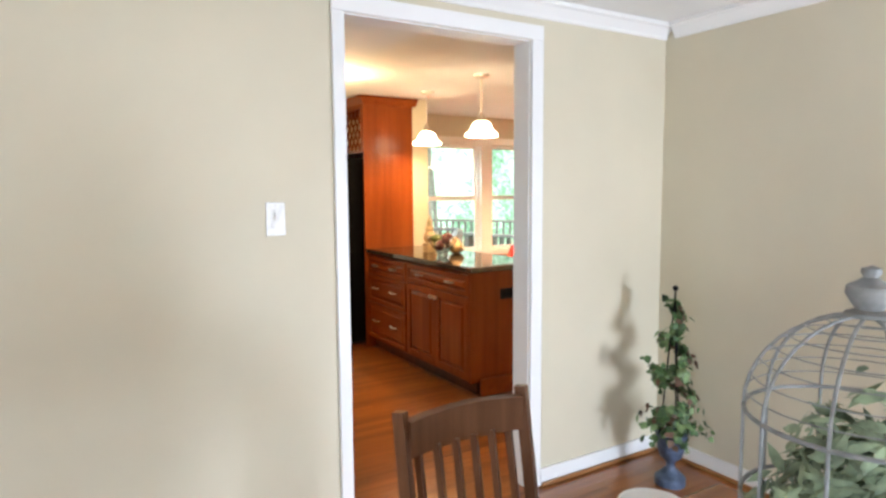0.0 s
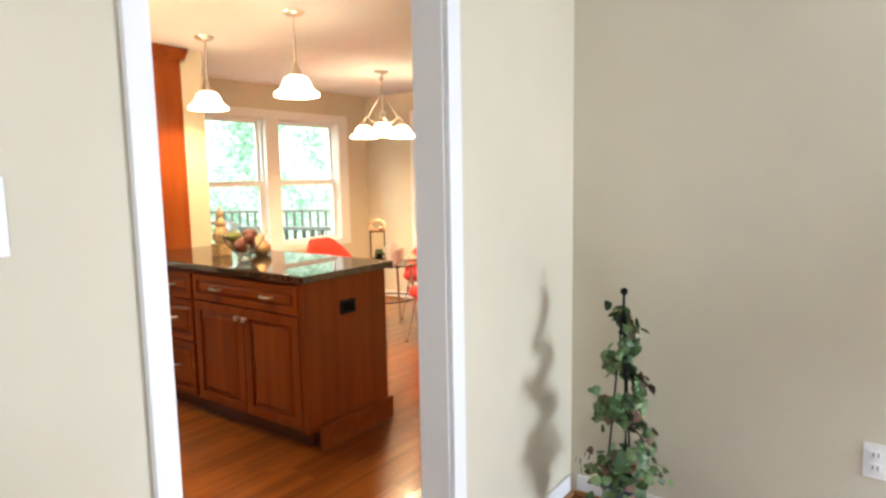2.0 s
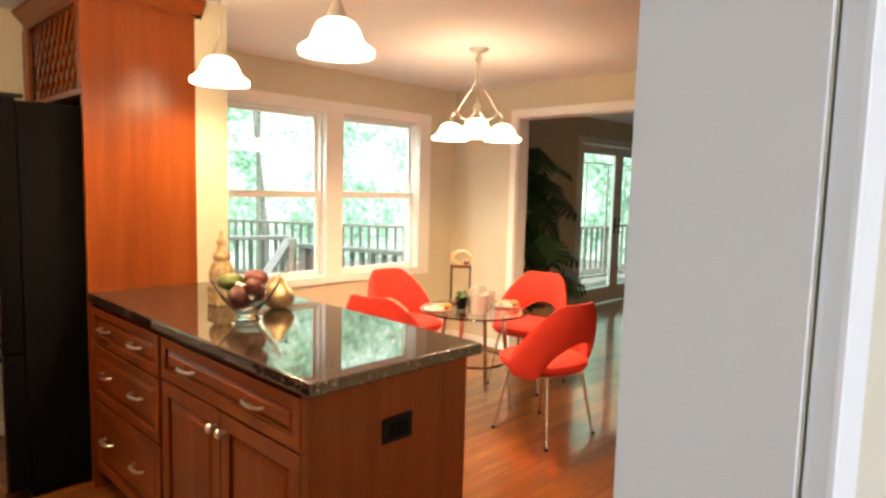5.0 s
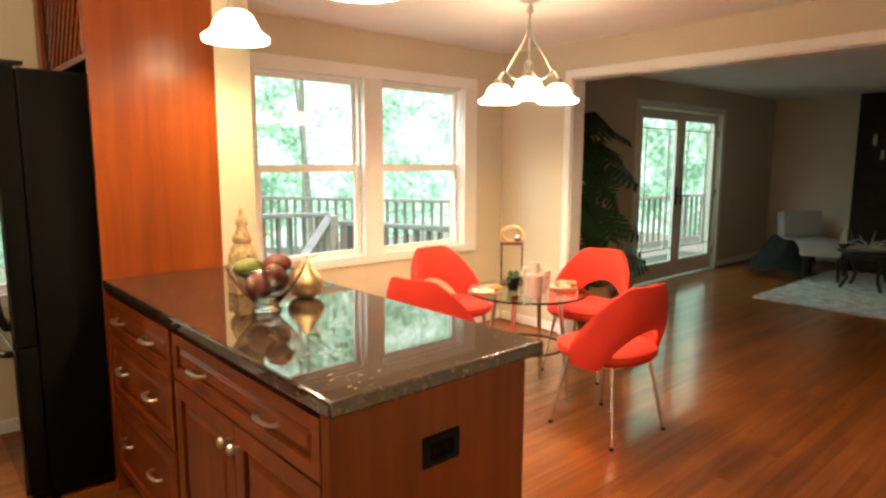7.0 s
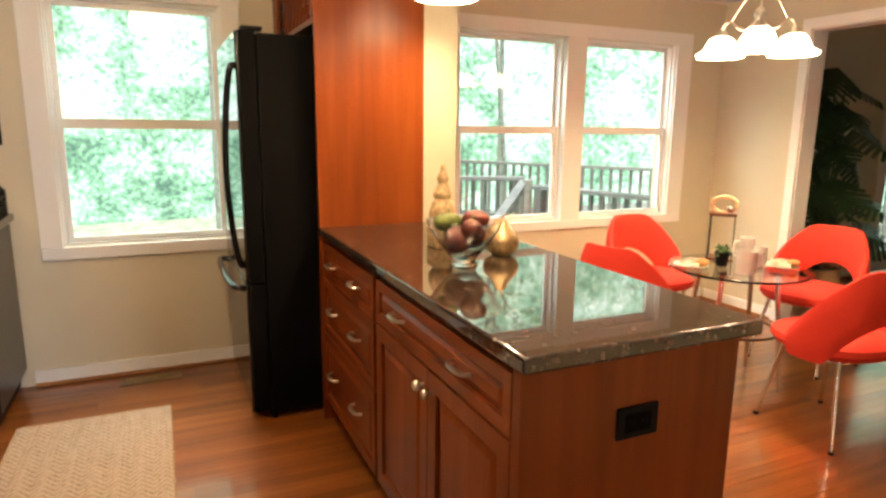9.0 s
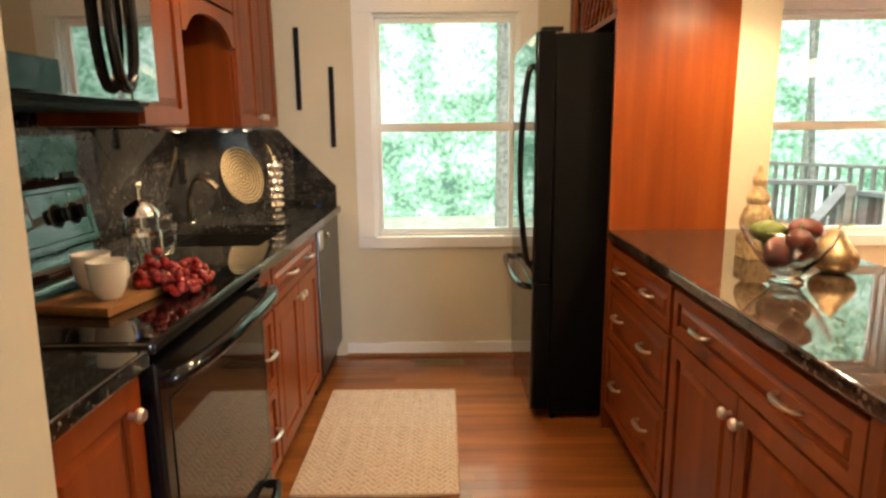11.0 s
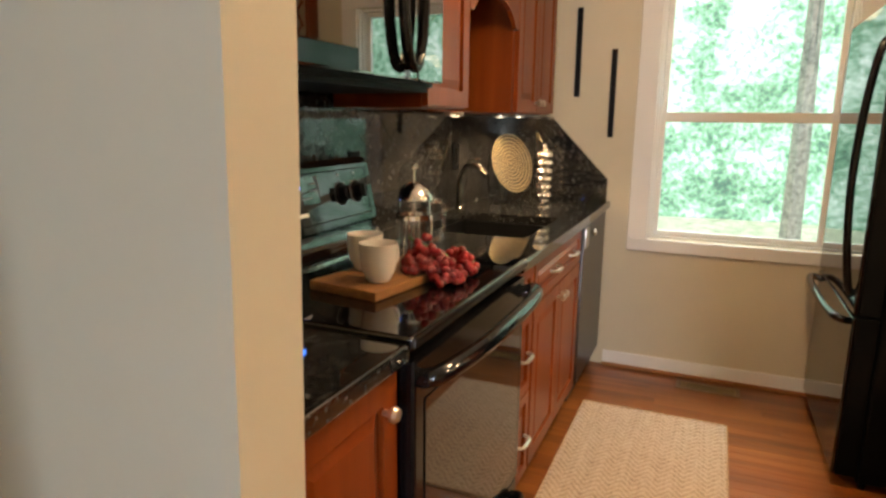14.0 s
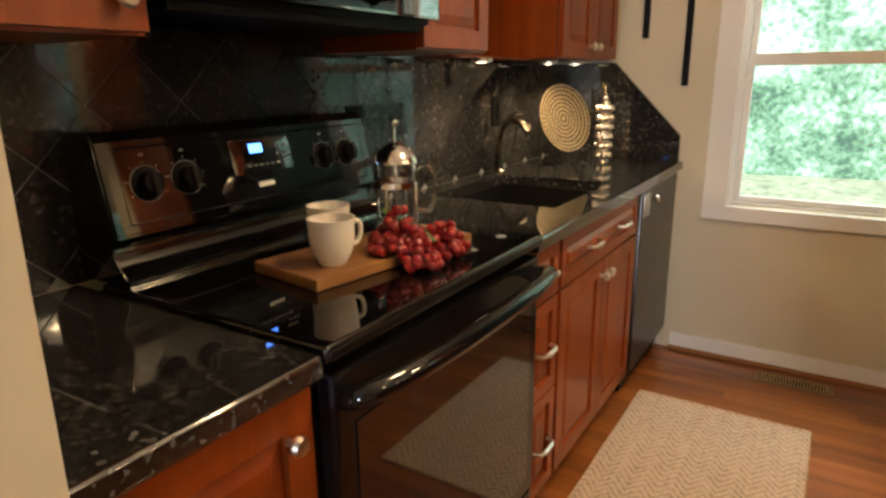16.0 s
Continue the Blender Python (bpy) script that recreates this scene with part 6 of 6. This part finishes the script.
rg = thing("shag_rug", "pale grey patterned shag rug on the wooden floor", "rug", (10.35, 4.72, 0.0005))
b = bmesh.new()
n1, n2 = 60, 40
rnd = random.Random(3)
g = [[b.verts.new((-1.25 + 2.5 * i / n1 + rnd.uniform(-0.012, 0.012), -0.82 + 1.64 * j / n2 + rnd.uniform(-0.012, 0.012), 0.018 + rnd.uniform(-0.008, 0.008))) for j in range(n2 + 1)] for i in range(n1 + 1)]
for i in range(n1):
    for j in range(n2):
        b.faces.new((g[i][j], g[i + 1][j], g[i + 1][j + 1], g[i][j + 1]))
box(-1.24, 1.24, -0.81, 0.81, 0.0, 0.012, bm=b)
part("rug_top", b, M["rug_grey"], rg)
ct = thing("coffee_table", "dark carved oval coffee table on the grey rug", "coffee table", (10.35, 4.86, 0.028))
part("tabletop", lathe([(0.0, 0.40), (0.26, 0.40), (0.29, 0.415), (0.28, 0.435), (0.0, 0.435)], 36), M["dark_wood"], ct)
part("apron", lathe([(0.24, 0.35), (0.25, 0.399), (0.235, 0.399), (0.225, 0.35)], 36), M["dark_wood"], ct)
for k in range(4):
    a = radians(45 + 90 * k)
    c, s = math.cos(a), math.sin(a)
    part("leg", tube(curve_pts([(0.22 * c, 0.22 * s, 0.38), (0.27 * c, 0.27 * s, 0.30), (0.2 * c, 0.2 * s, 0.15), (0.27 * c, 0.27 * s, 0.02)], 5), [0.03] * 6 + [0.018] * 10, 8), M["dark_wood"], ct)
cor = thing("driftwood_centrepiece", "pale branching driftwood piece in a tray on the coffee table", "centrepiece", (10.35, 4.86, 0.4635))
part("tray", lathe([(0.0, 0.0), (0.16, 0.0), (0.2, 0.03), (0.195, 0.032), (0.155, 0.008), (0.0, 0.008)], 28), M["cream"], cor)
rnd = random.Random(8)
for k in range(9):
    a = k * 0.75
    part("branch", tube(curve_pts([(0.02, 0, 0.01), (0.09 * math.cos(a), 0.09 * math.sin(a), 0.05 + rnd.random() * 0.06), (0.2 * math.cos(a), 0.2 * math.sin(a), 0.05 + rnd.random() * 0.13)], 4), [0.012 - 0.001 * i for i in range(9)], 6), M["cream"], cor)
gl_ = single("glass_vase", lathe([(0.0, 0.0), (0.06, 0.0), (0.075, 0.06), (0.06, 0.16), (0.05, 0.22), (0.046, 0.22), (0.055, 0.15), (0.07, 0.06), (0.0, 0.01)], 28), M["glass"], "clear glass vase on the coffee table", "vase", at=pose(10.26, 5.05, 0.4635))


def upholstered(name, label, x, y, rz, w, d, sh, bh, group=""):
    c = thing(name, label, "chair" if bh else "ottoman", (x, y, 0), rz, group=group)
    part("seat", box(-w / 2, w / 2, -d / 2, d / 2, sh - 0.14, sh, 0.035, 4), M["cream"], c)
    for sx in (-1, 1):
        for sy in (-1, 1):
            part("leg", tube([(sx * (w / 2 - 0.06), sy * (d / 2 - 0.06), sh - 0.14), (sx * (w / 2 - 0.05), sy * (d / 2 - 0.05), 0.0)], [0.028, 0.018], 8), M["dark_wood"], c)
    if bh:
        part("backrest", moved(box(-w / 2, w / 2, -0.06, 0.06, 0.0, bh - sh, 0.035, 4), pose(0, -d / 2 + 0.06, sh + 0.002, 8)), M["cream"], c)
    return c


upholstered("armless_chair", "cream upholstered armless chair by the far wall", 11.62, 5.80, 150, 0.62, 0.6, 0.40, 0.74)
upholstered("ottoman", "cream upholstered ottoman with dark legs", 10.85, 5.42, 10, 0.62, 0.46, 0.44, 0)
b = bmesh.new()
n1, n2 = 24, 16
g = [[b.verts.new((-0.45 + 0.9 * i / n1, -0.3 + 0.6 * j / n2, 0.025 + max(0.0, 0.50 * (1 - abs(i - 12) / 13) ** 0.6 if abs(i - 12) < 13 else 0) * (0.92 + 0.08 * math.sin(j * 0.9 + i * 0.4)) * (0.35 + 0.65 * math.sin(math.pi * j / n2)))) for j in range(n2 + 1)] for i in range(n1 + 1)]
for i in range(n1):
    for j in range(n2):
        b.faces.new((g[i][j], g[i + 1][j], g[i + 1][j + 1], g[i][j + 1]))
bmesh.ops.solidify(b, geom=b.faces[:], thickness=0.02)
single("throw_blanket", b, M["throw"], "dark throw blanket heaped on the floor beside the ottoman", "blanket", at=pose(10.85, 5.93, 0.0, 0, 0, 20))
bc = upholstered("accent_chair", "cream upholstered chair with dark legs on the grey rug", 10.02, 3.85, 75, 0.66, 0.62, 0.42, 0.86)
pw = thing("throw_pillow", "grey-beige square throw pillow on a chair", "pillow", (9.98, 3.90, 0.424), 60)
part("cushion", moved(ball(0.16, (0, 0, 0), (1, 0.36, 1), 20, 12), pose(0, 0, 0.15, 18)), plain("taupe_cloth", (0.26, 0.22, 0.19), 0.9, 0, 90, 0.2, 0.3), pw)

# fireplace wall in brick
FX = 12.12
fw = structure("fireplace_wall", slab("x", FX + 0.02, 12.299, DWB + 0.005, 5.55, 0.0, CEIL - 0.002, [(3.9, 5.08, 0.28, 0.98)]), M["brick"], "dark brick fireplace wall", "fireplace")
verts, faces = [], []
rnd = random.Random(2)
row = 0
z = 0.004
bl, bh_ = 0.20, 0.062
while z < CEIL - 0.07:
    y = DWB + 0.01 - (0.5 * bl if row % 2 else 0)
    while y < 5.55:
        a, c = max(y, DWB + 0.01), min(y + bl - 0.008, 5.548)
        if c - a > 0.03 and not (a < 5.10 and c > 3.88 and z + bh_ > 0.27 and z < 1.0):
            d = FX + 0.019
            f = FX + 0.006 + rnd.uniform(0, 0.006)
            i = len(verts)
            verts += [(d, a, z), (d, c, z), (d, c, z + bh_), (d, a, z + bh_), (f, a + 0.002, z + 0.002), (f, c - 0.002, z + 0.002), (f, c - 0.002, z + bh_ - 0.002), (f, a + 0.002, z + bh_ - 0.002)]
            faces += [tuple(i + k for k in q) for q in ((0, 1, 5, 4), (1, 2, 6, 5), (2, 3, 7, 6), (3, 0, 4, 7), (4, 5, 6, 7))]
        y += bl
    z += bh_ + 0.008
    row += 1
me = bpy.data.meshes.new("bricks")
me.from_pydata(verts, [], faces)
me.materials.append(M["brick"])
o = new("bricks", me)
o.parent = fw
tagged(o, kind="stuff")
# darker brass for the bars and posts of the insert
M["dark_brass_trim"] = plain("darkened_brass", (0.16, 0.12, 0.06), 0.35, 1.0, 60, 0.3, 0.05)
ins = thing("fireplace_insert", "black fireplace insert with brass trim and glass doors", "fireplace", (0, 0, 0))
part("firebox", box(FX + 0.10, 12.29, 3.93, 5.05, 0.285, 0.97), M["black_matt"], ins)
for q in ((3.90, 5.08, 0.94, 0.98), (3.90, 5.08, 0.28, 0.31)):
    part("trim_bar", box(FX - 0.01, FX + 0.018, *q, 0.003), M["dark_brass_trim"], ins, "thin dark brass trim")
for y in (3.90, 5.05):
    part("trim_post", box(FX - 0.01, FX + 0.018, y, y + 0.03, 0.311, 0.939, 0.003), M["dark_brass_trim"], ins)
for y in (3.935, 4.495):
    part("door", box(FX, FX + 0.012, y, y + 0.55, 0.315, 0.935, 0.003), M["black_side"], ins, "dark glass door")
part("hood", box(FX - 0.07, FX + 0.0, 4.0, 4.70, 1.0, 1.07, 0.01), M["brass"], ins, "brass hood")
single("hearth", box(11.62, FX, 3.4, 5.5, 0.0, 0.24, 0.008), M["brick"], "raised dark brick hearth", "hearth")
mt = single("mantel_shelf", box(11.93, FX + 0.004, 3.4, 5.25, 1.36, 1.43, 0.006), M["dark_wood"], "dark wooden mantel shelf on the brick wall", "mantel")
m, n, l, bb = node_mat("floral_canvas", 0.7)
v = coords(n, l)
t = tex_noise(n, l, v, 3.1, 5, 0.6, 1.2)
r = ramp(n, [(0.3, (0.06, 0.06, 0.055)), (0.45, (0.22, 0.205, 0.17)), (0.6, (0.36, 0.35, 0.31)), (0.75, (0.13, 0.15, 0.12))])
l.new(t.outputs[0], r.inputs[0])
l.new(r.outputs[0], bb.inputs["Base Color"])
pic = thing("painting", "large pale abstract floral canvas over the mantel", "painting", (0, 0, 0))
part("canvas", box(FX - 0.03, FX + 0.004, 4.0, 5.08, 1.52, 2.19, 0.004), m, pic)
for y in (5.36, 5.22):
    sc = thing("candle_holder", "slim glass candle holder with a pale candle", "candle", (12.03, y if y < 5.3 else 5.18, 1.4305), group="candles on the mantel") if y < 5.3 else thing("candle_sconce", "slim wall sconce with a pale candle on the brick", "candle", (FX - 0.035, 5.33, 1.62))
    part("cup", lathe([(0.0, 0.0), (0.03, 0.0), (0.03, 0.012), (0.0, 0.012)], 18), M["silver"], sc)
    part("candle", lathe([(0.0, 0.0125), (0.022, 0.0125), (0.022, 0.12), (0.0, 0.122)], 18), M["cream"], sc, "pale wax candle")
    if y > 5.3:
        part("bracket", box(0.02, 0.04, -0.02, 0.02, -0.02, 0.14, 0.003), M["silver"], sc)
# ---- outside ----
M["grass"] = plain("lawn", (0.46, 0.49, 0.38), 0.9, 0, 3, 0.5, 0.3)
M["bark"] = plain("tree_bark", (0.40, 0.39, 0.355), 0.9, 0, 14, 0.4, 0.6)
M["deck"] = wood("weathered_deck_wood", (0.24, 0.225, 0.21), (0.34, 0.325, 0.305), (0.44, 0.42, 0.40), "x", 1.0, 0.8, 0.0)
m, n, l, b = node_mat("leaves", 0.6)
info = n.new("ShaderNodeNewGeometry")
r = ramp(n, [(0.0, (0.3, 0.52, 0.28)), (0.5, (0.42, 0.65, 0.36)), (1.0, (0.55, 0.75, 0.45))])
l.new(info.outputs["Random Per Island"], r.inputs[0])
l.new(r.outputs[0], b.inputs["Base Color"])
b.inputs["Transmission Weight"].default_value = 0.0
M["leaf"] = m
# far woods: a glowing distance, sunlight and sky painted into its colours
m = bpy.data.materials.new("glowing_far_woods")
m.use_nodes = True
n, l = m.node_tree.nodes, m.node_tree.links
n.remove(n["Principled BSDF"])
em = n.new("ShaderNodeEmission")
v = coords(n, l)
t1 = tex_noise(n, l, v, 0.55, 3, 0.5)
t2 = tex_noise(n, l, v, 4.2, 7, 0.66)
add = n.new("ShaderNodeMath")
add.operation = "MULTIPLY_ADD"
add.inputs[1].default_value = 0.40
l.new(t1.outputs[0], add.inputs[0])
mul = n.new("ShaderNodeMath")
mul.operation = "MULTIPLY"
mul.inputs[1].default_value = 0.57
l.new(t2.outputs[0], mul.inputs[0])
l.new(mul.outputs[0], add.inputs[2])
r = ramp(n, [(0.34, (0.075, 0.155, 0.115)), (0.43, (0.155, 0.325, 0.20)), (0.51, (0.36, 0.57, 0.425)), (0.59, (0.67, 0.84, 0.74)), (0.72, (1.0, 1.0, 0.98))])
# shade is put into the colour of the lower woods, the canopy overhead is green again
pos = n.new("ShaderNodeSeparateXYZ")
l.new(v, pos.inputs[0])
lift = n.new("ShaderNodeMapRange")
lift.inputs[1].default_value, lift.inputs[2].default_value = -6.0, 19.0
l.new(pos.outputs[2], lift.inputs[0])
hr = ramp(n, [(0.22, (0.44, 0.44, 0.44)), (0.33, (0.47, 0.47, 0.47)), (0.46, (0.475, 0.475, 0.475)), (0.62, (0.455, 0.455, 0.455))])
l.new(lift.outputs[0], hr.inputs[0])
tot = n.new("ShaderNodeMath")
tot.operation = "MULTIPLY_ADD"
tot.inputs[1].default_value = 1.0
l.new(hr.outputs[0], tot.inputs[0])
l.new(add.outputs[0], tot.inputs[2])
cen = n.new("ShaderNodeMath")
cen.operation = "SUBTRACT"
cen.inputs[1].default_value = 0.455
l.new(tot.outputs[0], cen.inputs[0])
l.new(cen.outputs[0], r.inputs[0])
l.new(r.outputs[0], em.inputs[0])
# emission rises towards the tree tops and sky, added to brighten reflections indoors
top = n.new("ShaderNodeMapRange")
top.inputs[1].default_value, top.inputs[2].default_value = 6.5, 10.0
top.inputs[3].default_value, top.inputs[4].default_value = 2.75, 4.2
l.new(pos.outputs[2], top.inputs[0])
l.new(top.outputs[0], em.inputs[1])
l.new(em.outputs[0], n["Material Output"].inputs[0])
M["woods"] = m
bm = bmesh.new()
prev = None
for i in range(33):
    a = radians(-10 + 200 * i / 32)
    x, y = 5 + 30 * math.cos(a), 6 + 30 * math.sin(a)
    cur = (bm.verts.new((x, y, -6)), bm.verts.new((x, y, 45)))
    if prev:
        bm.faces.new((prev[0], cur[0], cur[1], prev[1]))
    prev = cur
structure("backdrop", bm, M["woods"], "glowing backdrop of summer woods with daylight painted in", "woods", True)
bm = bmesh.new()
g = 60
vs = [bm.verts.new(p) for p in ((-g, -g, -3.2), (g, -g, -3.2), (g, g, -3.2), (-g, g, -3.2))]
bm.faces.new(vs)
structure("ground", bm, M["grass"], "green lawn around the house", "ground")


def tree(x, y, h, r, seed, spread=2.2, low=2.0):
    rnd = random.Random(seed)
    t = thing("tree", "slender broadleaf tree with light green summer leaves", "tree", (x, y, -3.2), group="trees behind the house")
    lean = rnd.uniform(-0.4, 0.4)
    bm = tube(curve_pts([(0, 0, 0), (lean * 0.3, 0, h * 0.35), (lean, 0.1, h * 0.7), (lean * 0.8, 0, h)], 5), [r * (1 - 0.85 * i / 15) for i in range(16)], 8)
    tips = []
    for k in range(9):
        z = h * rnd.uniform(0.6, 0.95)
        a = rnd.uniform(0, 6.28)
        ln = spread * rnd.uniform(0.5, 1)
        q = Vector((lean * z / h, 0, z))
        e = q + Vector((math.cos(a) * ln, math.sin(a) * ln, rnd.uniform(0.1, 0.8)))
        join(bm, tube(curve_pts([q, (q + e) / 2 + Vector((0, 0, 0.15)), e], 3), [r * 0.3 * (1 - 0.12 * i) for i in range(7)], 5))
        tips += [q.lerp(e, f) for f in (0.45, 0.7, 0.9, 1.0)]
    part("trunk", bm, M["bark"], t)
    verts, faces = [], []
    for q in tips + [Vector((lean, 0, h * 0.95))] * 3:
        for k in range(7):
            c = q + Vector((rnd.gauss(0, 0.42), rnd.gauss(0, 0.42), rnd.gauss(0, 0.3)))
            if c.z < low:
                continue
            rot = Euler((rnd.uniform(-0.9, 0.9), rnd.uniform(-0.9, 0.9), rnd.uniform(0, 6.28))).to_matrix()
            s = rnd.uniform(0.06, 0.11)
            i = len(verts)
            for u, w in ((-1, 0), (0, 0.55), (1.1, 0), (0, -0.55)):
                verts.append(c + rot @ Vector((u * s, w * s, 0.12 * s * (1 - abs(u)))))
            faces.append((i, i + 1, i + 2, i + 3))
    me = bpy.data.meshes.new("crown")
    me.from_pydata(verts, [], faces)
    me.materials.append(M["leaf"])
    c = new("crown", me)
    c.parent = t
    return t


for k, (x, y, h, r_) in enumerate(((3.45, 14.0, 9, 0.26), (1.2, 13.2, 8, 0.13), (6.9, 15.5, 9, 0.13), (9.2, 14.5, 8, 0.11), (14.5, 15, 9, 0.16), (17.5, 17, 9, 0.15), (-0.6, 17, 9, 0.17), (4.8, 19.5, 10, 0.14), (11.5, 19, 10, 0.16), (21, 16, 9, 0.15))):
    tree(x, y, h + 2.4, r_ * 0.75, 40 + k)

# deck with railings
deck = thing("deck", "weathered grey wooden deck behind the house", "deck", (0, 0, 0))
part("platform", box(4.4, 14.0, BACK + 0.17, 12.4, -0.16, -0.06), M["deck"], deck)
for k in range(38):
    y = BACK + 0.2 + k * 0.146
    part("plank", box(4.4, 14.0, y, y + 0.138, -0.058, -0.03, 0.004, 1), M["deck"], deck, "", False)
for x in (4.5, 8, 11, 13.9):
    part("post", box(x - 0.05, x + 0.05, 12.2, 12.3, -3.2, -0.16), M["deck"], deck)


# deck wood copy with the shade on the near rails put into its colour
M["deck_shaded"] = wood("shaded_deck_wood", (0.14, 0.143, 0.148), (0.20, 0.203, 0.208), (0.27, 0.272, 0.276), "x", 1.0, 0.8, 0.0)


def railing(p0, p1, z, n, label, h=0.86, stuff="deck"):
    """A wooden guard rail with balusters between two points."""
    a, b_ = Vector((*p0, z)), Vector((*p1, z))
    t = thing("railing", label, "railing", tuple(a), math.degrees(math.atan2(b_.y - a.y, b_.x - a.x)), group="deck railings")
    ln = (b_ - a).length
    part("top_rail", box(0, ln, -0.07, 0.07, h, h + 0.04, 0.005), M[stuff], t)
    part("bottom_rail", box(0, ln, -0.02, 0.02, 0.08, 0.16, 0.004), M[stuff], t)
    for u in (0.0, ln - 0.09):
        part("post", box(u, u + 0.09, -0.045, 0.045, 0.0, h), M[stuff], t)
    for k in range(1, n):
        u = ln * k / n
        part("baluster", box(u - 0.018, u + 0.018, 0.021, 0.055, 0.06, h - 0.001), M[stuff], t, "", False)
    return t


railing((4.62, 8.82), (5.80, 8.34), -0.03, 10, "wooden railing by the deck stairs, shade in its grey colour", 0.87, "deck_shaded")
railing((5.86, 8.20), (6.27, 6.92), -0.03, 11, "wooden railing running out from the house, shade in its dark colour", 0.80, "deck_shaded")
railing((6.1, 12.25), (8.45, 8.55), -0.03, 34, "pale sunlit wooden railing at the far side of the deck", 0.87)
railing((8.55, 8.3), (13.9, 8.0), -0.03, 34, "pale pinkish wooden railing outside the french doors", 0.84)
sr = thing("stair_rail", "sloping grey wooden stair rail beside the deck", "railing", (0, 0, 0))
part("rail", tube([(4.72, 7.75, -0.02), (5.74, 8.26, 0.82)], 0.055, 4), M["deck_shaded"], sr, "", False)
part("post", box(5.72, 5.81, 8.2, 8.29, -0.03, 0.86), M["deck"], sr)
part("post", box(4.66, 4.75, 7.7, 7.79, -0.03, 0.03), M["deck"], sr)
# ---- floor boards (last) ----
def board_layout(x0, x1, y0, y1, seed, w=0.0572):
    rnd = random.Random(seed)
    out, y = [], y0
    while y < y1 - 0.005:
        x = x0 - rnd.uniform(0, 1.2)
        while x < x1:
            ln = rnd.uniform(0.7, 1.9)
            a, b_ = max(x, x0), min(x + ln, x1)
            if b_ - a > 0.03:
                out.append((a, b_, y, min(y + w, y1)))
            x += ln
        y += w
    return out


def board_mesh(ln, w):
    g, e = 0.0004, 0.0002
    return [(g, g, -0.011), (ln - g, g, -0.011), (ln - g, w - g, -0.011), (g, w - g, -0.011), (g, g, -e), (ln - g, g, -e), (ln - g, w - g, -e), (g, w - g, -e),
            (g + e, g + e, 0), (ln - g - e, g + e, 0), (ln - g - e, w - g - e, 0), (g + e, w - g - e, 0)]


BOARD_FACES = [(0, 1, 5, 4), (1, 2, 6, 5), (2, 3, 7, 6), (3, 0, 4, 7), (4, 5, 9, 8), (5, 6, 10, 9), (6, 7, 11, 10), (7, 4, 8, 11), (8, 9, 10, 11)]
floor = structure("floor", slab("z", -0.0118, -0.0112, -1.49, 12.3, -1.49, BACK), M["walnut"], "polished orange-brown oak strip floor", "floor")
verts, faces = [], []
zones = [(1.55, 3.75, DW, BACK, 3, True), (3.75, EAST + 0.07, DW, BACK, 4, False), (EAST + 0.07, 12.3, DW, BACK, 5, False), (-1.05, 1.55, DW, 3.765, 6, False), (-1.49, 3.545, -1.49, DW, 7, False)]
for x0, x1, y0, y1, seed, nearest in zones:
    for a, b_, c, d in board_layout(x0, x1, y0, y1, seed):
        if nearest:
            me = bpy.data.meshes.new("floor_board")
            me.from_pydata(board_mesh(b_ - a, d - c), [], BOARD_FACES)
            me.materials.append(M["floor"])
            ob = new("floor_board", me)
            ob.location = (a, c, 0)
            ob.parent = floor
        else:
            i = len(verts)
            verts += [(a + p[0], c + p[1], p[2]) for p in board_mesh(b_ - a, d - c)]
            faces += [tuple(i + k for k in f) for f in BOARD_FACES]
me = bpy.data.meshes.new("floor_boards")
me.from_pydata(verts, [], faces)
me.materials.append(M["floor"])
rest = new("floor_boards", me)
rest.parent = floor
tagged(rest, kind="stuff")
